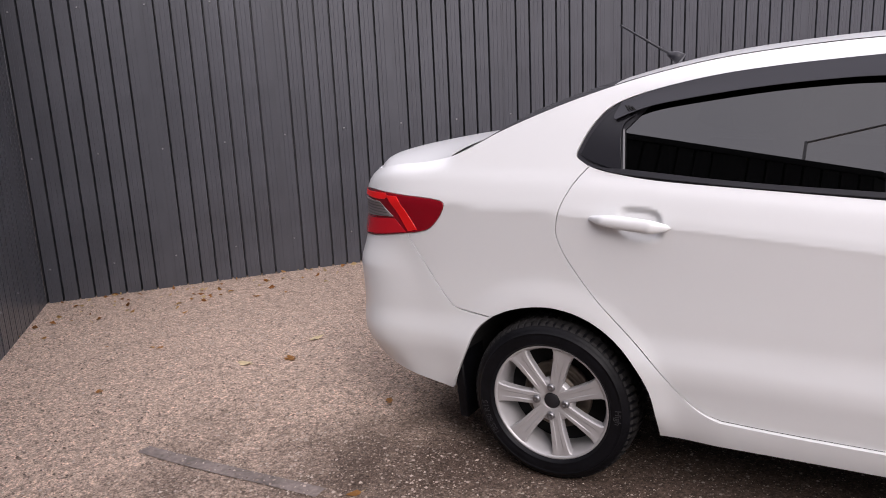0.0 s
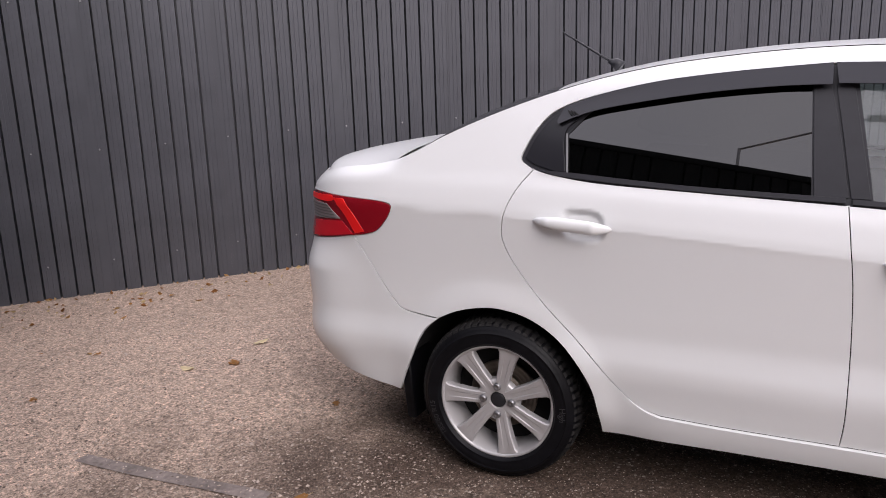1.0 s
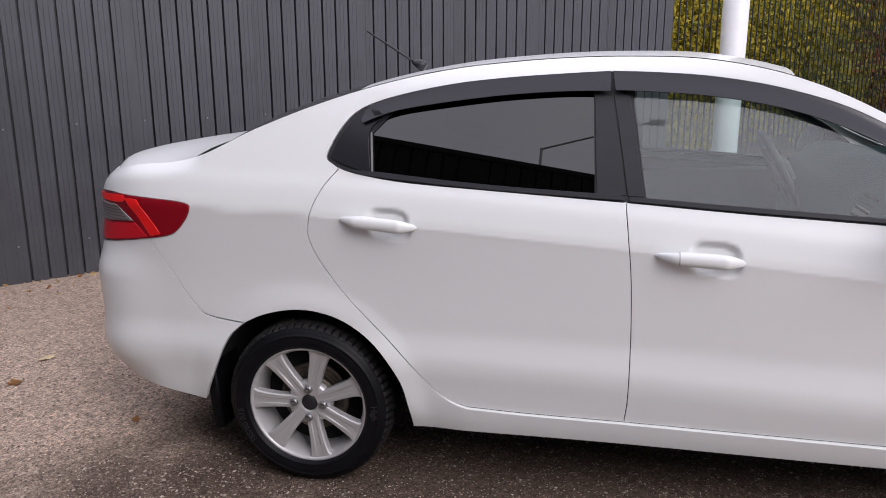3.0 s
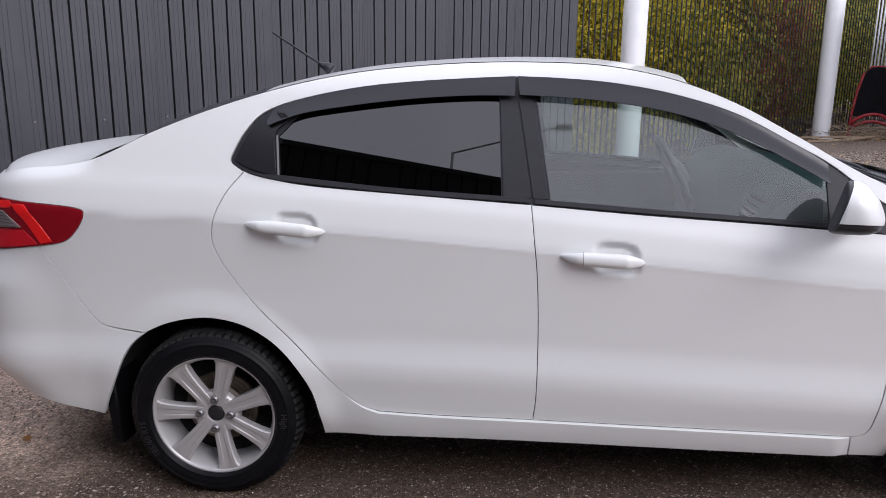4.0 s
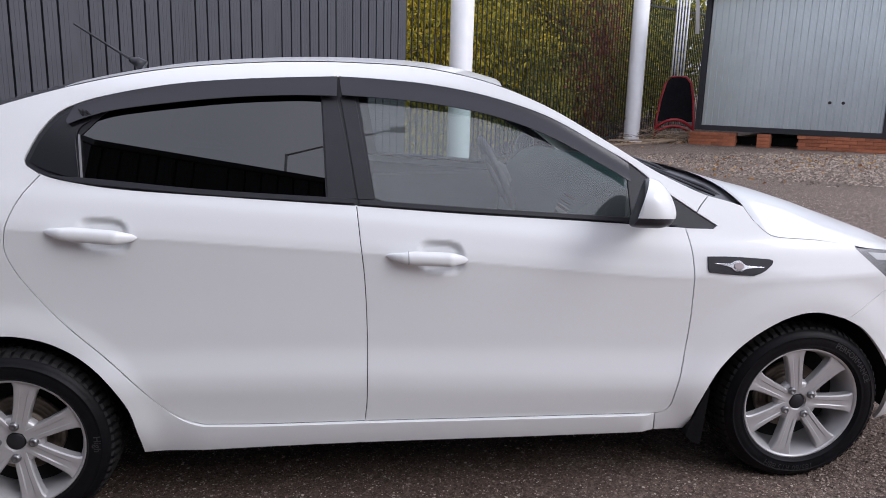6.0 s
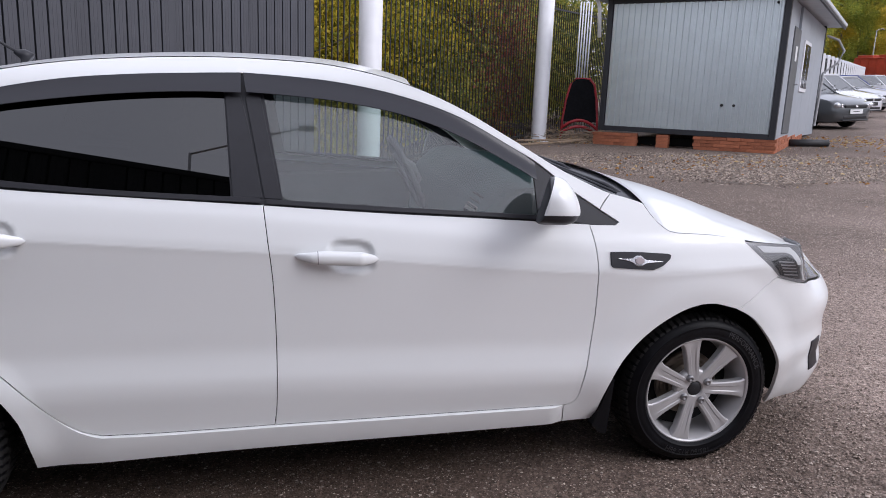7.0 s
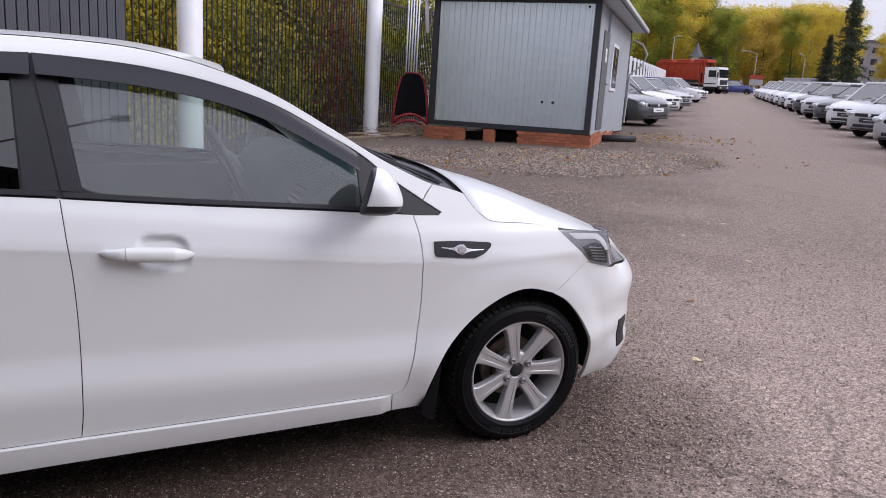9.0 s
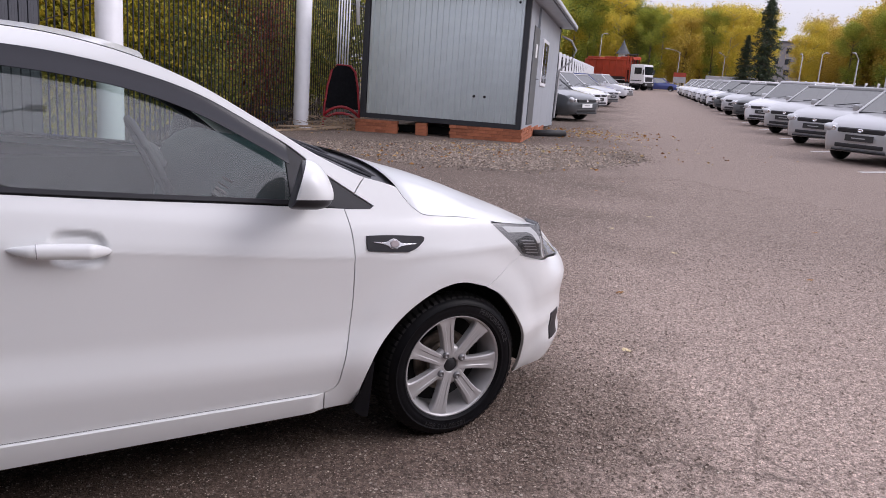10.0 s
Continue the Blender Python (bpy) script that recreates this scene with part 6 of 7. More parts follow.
LEAVES = [bm_mesh("leaf", fallen_leaf_mesh(k), M_LITTER if k else M_PALE_LEAF, 60) for k in range(4)]
LEAF_SPOTS = [(-2.115, 0.40), (-2.01, 0.88), (-1.91, 0.56), (-1.30, 1.60), (-2.4, 1.9), (-3.2, 1.5), (-2.9, 0.4), (-1.6, 2.2), (-2.2, 2.4), (-2.6, -0.2), (-0.62, -0.42), (-1.0, 0.30), (5.99, 2.79), (5.83, 1.87), (4.6, 1.2), (5.2, 3.6), (6.8, 3.1), (7.4, 4.6), (4.4, 2.4), (8.3, 5.1), (3.9, 0.4), (6.2, 0.9), (5.0, 5.2), (7.9, 2.0)]
for i, (x, y) in enumerate(LEAF_SPOTS):
    o = part("fallen_leaf", LEAVES[0 if i in (0, 1, 12, 13) else i % 4])
    o.matrix_world = at(x, y, 0.001, i * 77)
    o.scale = (1.25, 1.25, 1.25) if i < 3 else (0.8, 0.8, 0.8)
    tagged(o, "pale dry fallen leaf on the asphalt" if i in (0, 1, 12, 13) else "curled brown autumn leaf lying on the asphalt", "leaf", "fallen leaves")


def litter(name, spots, size, label, seed):
    r = np.random.default_rng(seed)
    c = np.array([(x, y, 0.012) for x, y in spots])
    return tagged(part(name, leaf_cloud(name, c, size, M_LITTER, r, flat=0.85)), label, "leaves", kind="stuff")


w = np.random.default_rng(11)
along = [FENCE_A.lerp(FENCE_B, t) + Vector((0.7, -0.71)) * abs(d) for t, d in zip(w.uniform(0, 1, 260), w.normal(0.1, 0.55, 260))]
litter("leaf_litter", [(v.x, v.y) for v in along], 0.045, "brown leaf litter blown along the fence foot", 1)
litter("leaf_litter", [(x, y) for x, y in w.normal((13.2, 11.7), (0.9, 0.9), (420, 2))] + [(x, y) for x, y in w.normal((7.2, 13.3), (0.8, 0.5), (500, 2))] + [(x, y) for x, y in w.uniform((5.5, 6.0), (14.0, 9.5), (90, 2))] + [(x, y) for x, y in w.normal((8.6, 8.7), (1.5, 0.8), (260, 2))], 0.06, "orange-brown leaf litter scattered round the hut", 2)

# ---- odds and ends by the hut ----
bm = bmesh.new()
tube(bm, [(11.30, 11.15, 0.07), (12.05, 10.95, 0.07)], 0.075, 16)
tagged(part("pipe", bm, M_PIPE, smooth=50), "short black rubber pipe lying by the hut", "pipe")


def red_panel():
    """A dented car bonnet stood on end: red rim, dark lining."""
    root = thing("scrap_bonnet", Matrix.Translation((7.52, 13.28, 0.0)) @ UP @ pose(0, 0, 0, 0, 0, -24), "dark-lined scrap bonnet with a red rim propped on the bar fence", "bonnet")
    left = [(-0.40, 0.0), (-0.385, 0.45), (-0.335, 0.90), (-0.265, 1.22), (-0.15, 1.35)]
    edge = left + [(-x, z) for x, z in left[::-1]]
    bm = bmesh.new()
    tube(bm, [(x, 0.20 * z, z) for x, z in edge], 0.026, 8)
    part("rim", bm, M_REDPANEL, root, "red painted edge", smooth=60)
    bm = bmesh.new()
    rows = []
    for z in np.linspace(0.40, 1.35, 9):
        half = float(np.interp(z, [p[1] for p in left], [-p[0] for p in left])) - 0.01
        rows.append([[bm.verts.new((half * t, 0.20 * z - 0.03 * (1 - t * t) + d, z)) for t in np.linspace(-1, 1, 9)] for d in (0.0, 0.02)])
    for r0, r1 in zip(rows, rows[1:]):
        for side_k in (0, 1):
            for k in range(8):
                f = (r0[side_k][k], r0[side_k][k + 1], r1[side_k][k + 1], r1[side_k][k])
                bm.faces.new(f if side_k == 0 else f[::-1])
    part("lining", bm, M_LINING, root, "dark lining", smooth=60)
    for z, sag in ((0.44, 0.20), (0.30, 0.16)):
        bm = bmesh.new()
        tube(bm, [(0.40 * t, 0.2 * z - 0.02, z - sag * t * t) for t in np.linspace(-1, 1, 11)], 0.034, 8)
        part("brace", bm, M_REDPANEL, root, smooth=60)


M_LINING = material("black_felt_lining", (0.010, 0.010, 0.012), 0.9, 0, 0.3, 20, spec=0.1)
M_REDPANEL = material("faded_red_paint", (0.36, 0.02, 0.028), 0.4, 0, 0.2, 10)
red_panel()
for k in range(5):
    bm = bmesh.new()
    tube(bm, [(0, 0, 0), (0, 0, 3.15)], 0.017, 8)
    rod = part("white_rod", bm, M_WHITE_POST, smooth=60)
    rod.matrix_world = at(8.23 + 0.060 * (k - 2), 15.10 - 0.025 * (k - 2), 0, 0, True)
    tagged(rod, "thin white steel rod standing against the bar fence", "rod", "white rods")
for i, (x, y, t, ln) in enumerate(((6.4, 12.5, 20, 2.6), (7.0, 12.75, -8, 2.1), (7.5, 12.9, 62, 1.0), (7.2, 12.6, 35, 1.3), (7.35, 13.0, 75, 0.8))):
    bm = boxed(-ln / 2, ln / 2, -0.03, 0.03, 0.0, 0.035, bevel=0.004)
    o = part("plank", bm, M_TIMBER)
    o.matrix_world = at(x, y, 0.002 + 0.036 * (i % 2), t)
    tagged(o, "weathered grey-brown timber plank on the ground", "plank", "timber scraps")


bm = bmesh.new()
tw = random.Random(17)
for k in range(90):
    x, y, z, a = tw.gauss(7.45, 0.38), tw.gauss(12.95, 0.22), tw.uniform(0.01, 0.22), tw.uniform(0, math.tau)
    ln = tw.uniform(0.2, 0.75)
    tube(bm, [(x, y, z), (x + ln * 0.5 * math.cos(a), y + ln * 0.5 * math.sin(a), z + tw.uniform(-0.05, 0.12)), (x + ln * math.cos(a), y + ln * math.sin(a), max(0.01, z + tw.uniform(-0.15, 0.2)))], [0.009, 0.007, 0.003], 4)
tagged(part("twig_pile", bm, M_TIMBER), "loose heap of dry twigs and branches by the scrap bonnet", "twigs", kind="stuff")

# ---- shrubs behind the bar fence ----
M_LEAF_THICK = leaf_material("thicket_leaves", [(0.06, 0.075, 0.022), (0.13, 0.15, 0.03), (0.23, 0.23, 0.04), (0.36, 0.31, 0.045)])

def shrub_belt(name, start, end, back, depth, low, high, count, size, mat, label, seed, stems=18):
    """A belt of shrubs: stems that fork, and a crown of leaves gathered in uneven clumps."""
    r = np.random.default_rng(seed)
    way = end - start
    out = Vector((-way.y, way.x)).normalized()
    root = thing(name, at(start.x, start.y), label, "shrub")
    bm = bmesh.new()
    clumps = []
    for k in range(stems):
        t = (k + r.uniform(0.1, 0.9)) / stems
        p = way * t + out * (back + r.uniform(0, depth))
        h = r.uniform(low, high)
        lean = Vector((r.normal(0, 0.25), r.normal(0, 0.25)))
        top = Vector((p.x + lean.x, p.y + lean.y, h))
        tube(bm, [(p.x, p.y, -0.02), (p.x + lean.x * 0.4, p.y + lean.y * 0.4, h * 0.5), top], [0.035, 0.025, 0.010], 6, caps=False)
        for q in range(4):
            z = h * r.uniform(0.3, 0.8)
            e = Vector((p.x + r.normal(0, 0.55), p.y + r.normal(0, 0.55), min(z + r.uniform(0.3, 0.9), h * 1.05)))
            d = e.x * out.x + e.y * out.y
            if d < 0.35:
                e += Vector((out.x, out.y, 0)) * (0.35 - d)
            tube(bm, [(p.x + lean.x * z / h, p.y + lean.y * z / h, z), e], [0.014, 0.005], 5, caps=False)
            clumps.append((*e, 0.42))
        for q in range(7):
            clumps.append((p.x + r.normal(0, 0.5), p.y + r.normal(0, 0.5), h * r.uniform(0.12, 1.02), r.uniform(0.25, 0.5)))
    part("stem", bm, M_BARK, root)
    c = np.array(clumps)
    pick = c[r.integers(0, len(c), count)]
    pos = pick[:, :3] + r.normal(size=(count, 3)) * pick[:, 3:] * (0.75, 0.75, 0.65)
    pos = pos[(pos[:, 2] > 0.05) & (pos[:, 0] * out.x + pos[:, 1] * out.y > 0.35)]
    part("crown", leaf_cloud("crown", pos, size, mat, r), parent=root)
    return root


NEAR_A, NEAR_B = Vector((1.25, 7.35)), Vector((6.5, 13.55))
shrub_belt("shrub", NEAR_A + Vector((-2.2, -1.6)), NEAR_A.lerp(NEAR_B, 0.86), 1.2, 1.6, 2.0, 5.2, 82000, 0.10, M_LEAF_BUSH, "tall yellow-green autumn shrub behind the bar fence", 21, 24)
shrub_belt("shrub", NEAR_A.lerp(NEAR_B, 0.60), NEAR_B, 1.0, 1.2, 0.9, 2.3, 24000, 0.085, M_LEAF_DARK, "low dark green shrub behind the bar fence", 22, 18)
shrub_belt("shrub", NEAR_A.lerp(NEAR_B, 0.90), NEAR_A.lerp(NEAR_B, 1.06), 0.8, 0.7, 2.2, 4.4, 17000, 0.085, M_LEAF_RED, "dark red creeper hanging among the shrubs", 23, 12)
shrub_belt("shrub", NEAR_A.lerp(NEAR_B, 0.80), NEAR_B + Vector((6.0, 6.6)), 1.1, 1.6, 2.0, 4.6, 36000, 0.11, M_LEAF_DARK, "dense dark green shrub behind the hut", 24, 26)
shrub_belt("thicket", NEAR_A + Vector((-4.5, -2.5)), NEAR_B + Vector((8.0, 10.0)), 3.6, 2.0, 3.5, 7.5, 84000, 0.25, M_LEAF_THICK, "dense yellowing thicket behind the fence", 25, 34)
shrub_belt("weed", Vector((6.2, 12.95)), Vector((6.75, 13.0)), 0.15, 0.25, 0.35, 0.7, 500, 0.05, M_LEAF_BUSH, "small dry weed at the foot of the white post", 26, 7)


# ---- parked cars ----
def loft_rings(rings, mat, name, smooth=35, caps=True):
    bm = bmesh.new()
    vs = [[bm.verts.new(p) for p in r] for r in rings]
    n = len(rings[0])
    for a, b in zip(vs, vs[1:]):
        for k in range(n):
            bm.faces.new((a[k], a[(k + 1) % n], b[(k + 1) % n], b[k]))
    if caps:
        bm.faces.new(vs[0][::-1])
        bm.faces.new(vs[-1])
    bmesh.ops.recalc_face_normals(bm, faces=bm.faces)
    return bm_mesh(name, bm, mat, smooth)


def road_wheel(parent, x, y, mat=M_ALLOY):
    sgn = -1 if y < 0 else 1
    bm = bmesh.new()
    lathe(bm, [(-0.09, 0.18), (-0.09, 0.27), (-0.06, 0.295), (0.06, 0.295), (0.09, 0.27), (0.095, 0.20), (0.07, 0.19)], "y", 24)
    w = part("wheel", bm, M_TYRE, parent, smooth=40)
    w.matrix_local = Matrix.Translation((x, y, 0.295)) @ pose(0, 0, 0, 0, 0, 0 if sgn > 0 else 180)
    bm = bmesh.new()
    lathe(bm, [(0.075, 0.19), (0.06, 0.17), (0.055, 0.06), (0.07, 0.04), (0.07, 0.001)], "y", 20)
    part("rim", bm, mat, w, smooth=30)


def parked_car(name, paint, label, length=4.3, width=1.68, height=1.43, estate=False, hood=0.94, plates=M_DARKPLATE):
    """A parked car; x ahead, its nose at x = 0, built of a lower body, a glass house, roof, lamps and wheels."""
    root = thing(name, Matrix(), label, "car", "parked cars")
    hw = width / 2

    def ring(x, half, z0, z1, crown=0.03, n=7):
        pts = [(x, -half * 0.93, z0)]
        pts += [(x, -half * (1 - 0.02 * k), z0 + (z1 - z0) * t) for k, t in ((1, 0.25), (0, 0.55), (2, 0.85))]
        pts += [(x, -half * 0.90, z1 + 0.005), (x, -half * 0.45, z1 + crown), (x, 0, z1 + crown * 1.25)]
        return pts + [(a, -b, c) for a, b, c in pts[-2::-1]]

    tail_z = hood + (0.1 if not estate else 0.0)
    body = [ring(0.0, hw * 0.56, 0.30, 0.57), ring(-0.05, hw * 0.77, 0.24, 0.655), ring(-0.15, hw * 0.88, 0.21, 0.72), ring(-0.32, hw * 0.95, 0.2, 0.775), ring(-0.5, hw * 0.985, 0.2, 0.815), ring(-0.9, hw, 0.2, 0.885), ring(-1.25, hw, 0.2, hood),
            ring(-2.2, hw, 0.2, hood + 0.02), ring(-3.2, hw, 0.2, hood + 0.05), ring(-length + 0.75, hw * 0.99, 0.22, tail_z + 0.02), ring(-length + 0.15, hw * 0.93, 0.26, tail_z), ring(-length + 0.02, hw * 0.85, 0.34, tail_z - 0.1)]
    part("body", loft_rings(body, paint, "body", 50), parent=root)

    back = -length + (0.45 if not estate else 0.12)
    belt, top = hood + 0.0, height - 0.05
    x_front, x_top, x_rear = -1.12, -1.85, back - (0.0 if estate else -0.55)

    def shell(x_b, half_b, x_t, half_t):
        return [(x_b, -half_b, belt - 0.05), (x_t, -half_t, top), (x_t, half_t, top), (x_b, half_b, belt - 0.05)]

    bm = bmesh.new()
    f = [bm.verts.new(p) for p in shell(x_front, hw * 0.88, x_top, hw * 0.70)]
    m = [bm.verts.new(p) for p in shell((x_front + back) / 2, hw * 0.95, (x_top + x_rear) / 2, hw * 0.74)]
    r = [bm.verts.new(p) for p in shell(back, hw * 0.86, x_rear, hw * 0.69)]
    for a, b in ((f, m), (m, r)):
        for k in range(3):
            bm.faces.new((a[k], a[k + 1], b[k + 1], b[k]))
    bm.faces.new(f)
    bm.faces.new(r[::-1])
    bmesh.ops.recalc_face_normals(bm, faces=bm.faces)
    part("glass_house", bm, M_SCREEN, root, "dark windows")
    bm = bmesh.new()
    box(bm, x_rear - 0.03, x_top + 0.04, -hw * 0.725, hw * 0.725, top - 0.03, top + 0.05, bevel=0.035, segments=2)
    part("roof", bm, paint, root, smooth=50)
    for sgn in (-1, 1):
        for (xa, ya, xb, yb, rad) in ((x_front, hw * 0.885, x_top, hw * 0.705, 0.024), ((x_front + back) / 2, hw * 0.955, (x_top + x_rear) / 2, hw * 0.742, 0.028), (back, hw * 0.865, x_rear, hw * 0.695, 0.05)):
            bm = bmesh.new()
            tube(bm, [(xa, sgn * ya, belt - 0.04), (xb, sgn * yb, top)], rad, 6)
            part("pillar", bm, paint, root)
        bm = bmesh.new()
        bmesh.ops.create_uvsphere(bm, u_segments=20, v_segments=12, radius=1.0)
        for v in bm.verts:
            x, y, z = v.co
            v.co = (0.095 * x, 0.19 * math.copysign(abs(y) ** 0.8, y), 0.088 * z + 0.02 * y * sgn)
        bmesh.ops.transform(bm, matrix=Matrix.Translation((-0.135, sgn * hw * 0.68, 0.645)) @ pose(0, 0, 0, 0, 0, -sgn * 32), verts=bm.verts)
        lamp = part("headlight", bm, M_LENS_FAR, root, "clear headlight", smooth=60)
        bm = bmesh.new()
        lathe(bm, [(0.0, 0.0005), (0.006, 0.03), (0.0, 0.048)], "x", 14, (-0.015, sgn * hw * 0.62, 0.645))
        part("bulb_bowl", bm, M_CHROME, lamp)
        bm = bmesh.new()
        box(bm, -1.50, -1.36, 0.0, 0.16, hood + 0.0, hood + 0.13, bevel=0.03, segments=2)
        for v in bm.verts:
            v.co.y = sgn * (v.co.y + hw * 0.95)
        part("door_mirror", bm, paint, root, smooth=50)
        for x in (-0.80, -0.80 - 2.48 * length / 4.3):
            road_wheel(root, x, sgn * (hw - 0.10))
            bm = bmesh.new()
            lathe(bm, [(0, 0.0005), (0, 0.345)], "y", 24, (x, sgn * (hw + 0.004), 0.30))
            for v in list(bm.verts):
                if v.co.z < 0.2:
                    v.co.z = 0.2
            part("wheel_arch", bm, M_WELL, root)
    bm = bmesh.new()
    box(bm, -0.12, 0.022, -hw * 0.52, hw * 0.52, 0.580, 0.672, bevel=0.02)
    part("grille", bm, M_BLACK, root, "black grille")
    bm = bmesh.new()
    box(bm, -0.10, 0.010, -hw * 0.54, hw * 0.54, 0.30, 0.385, bevel=0.025, segments=2)
    part("air_intake", bm, M_BLACK, root)
    bm = bmesh.new()
    box(bm, x_front - 0.06, x_front + 0.08, -hw * 0.78, hw * 0.78, belt - 0.03, belt + 0.008, bevel=0.012)
    part("scuttle", bm, M_BLACK, root, "black scuttle with wipers")
    for k in (0.35, -0.25):
        bm = bmesh.new()
        tube(bm, [(x_front + 0.02, k * hw, belt + 0.03), (x_front - 0.10, k * hw + 0.55, belt + 0.115)], 0.012, 5)
        part("wiper", bm, M_BLACK, root)
    bm = bmesh.new()
    box(bm, -0.02, 0.03, -hw * 0.60, hw * 0.60, 0.235, 0.275, bevel=0.015)
    part("bumper_lip", bm, M_BLACK, root)
    bm = bmesh.new()
    lathe(bm, [(0.0, 0.0005), (0.010, 0.026), (0.0, 0.034)], "x", 16, (0.020, 0, 0.628))
    for v in bm.verts:
        v.co.y *= 1.7
    part("badge", bm, M_CHROME, root)
    dark_plate = plates == M_DARKPLATE
    plate = part("number_plate", boxed(0.016, 0.030, -0.26, 0.26, 0.43, 0.545), plates, root, "dark covered number plate" if dark_plate else "white number plate")
    part("plate_bar", boxed(0.030, 0.033, -0.14, 0.12, 0.478, 0.496), M_CONCRETE if dark_plate else M_BLACK, plate)
    return root


def set_down(base, x, y, turn, first=False):
    m = at(x, y, 0, turn)
    if first:
        base.matrix_world = m
        return base
    return copy_thing(base, m)


FACE = 183.0
silver = parked_car("parked_car", M_SILVER, "silver parked sedan in a row of bays")
white = parked_car("parked_car", M_WHITE, "white parked estate car in a row of bays", 4.4, 1.72, 1.52, True)
dark = parked_car("parked_car", M_GREYCAR, "dark grey parked sedan in a row of bays")
kinds = [silver, silver, silver, white, dark, silver, dark, white, silver, white, silver, white, silver, white, silver, white]
used = set()
for i, k in enumerate(kinds):
    px, py = 15.5 + 2.56 * i, 6.5 + 2.62 * i
    f = Vector((math.cos(radians(FACE)), math.sin(radians(FACE))))
    right = Vector((f.y, -f.x))
    nose = Vector((px, py)) + f * 0.80 - right * 0.72
    set_down(k, nose.x, nose.y, FACE + 2.0 * math.sin(i * 2.7), k.name not in used)
    used.add(k.name)
# left side of the lane
grey = parked_car("parked_car", M_GREYCAR, "dark grey parked saloon beyond the hut", 4.6, 1.8, 1.45, plates=M_PLATE)
set_down(grey, 16.3, 15.2, -75, True)
tall = parked_car("parked_car", M_WHITE, "tall white parked crossover beyond the hut", 4.5, 1.8, 1.72, True, 1.02)
set_down(tall, 18.3, 17.7, -74, True)
set_down(white, 21.2, 20.1, -74)
set_down(silver, 25.3, 23.8, -72)
blue = parked_car("parked_car", M_BLUECAR, "blue parked hatchback along the lane", 4.1, 1.7, 1.5, True)
set_down(blue, 30.8, 29.9, -66, True)
set_down(white, 35.9, 33.7, -66)
set_down(blue, *polar(47.4, 92), -52)
set_down(dark, *polar(48.2, 96), 160)
set_down(silver, *polar(48.9, 92), 160)
set_down(white, *polar(45.9, 106), -50)


def bay_line(i):
    px, py = 16.2 + 2.56 * i, 7.6 + 2.62 * i
    o = part("bay_line", boxed(0, 3.6, -0.05, 0.05, 0.0, 0.004), M_LINE)
    o.matrix_world = at(px, py, 0.001, math.degrees(math.atan2(-0.18, 0.98)))
    tagged(o, "worn white painted parking bay line on asphalt", "line", "bay lines")


for i in range(-1, 12):
    bay_line(i)


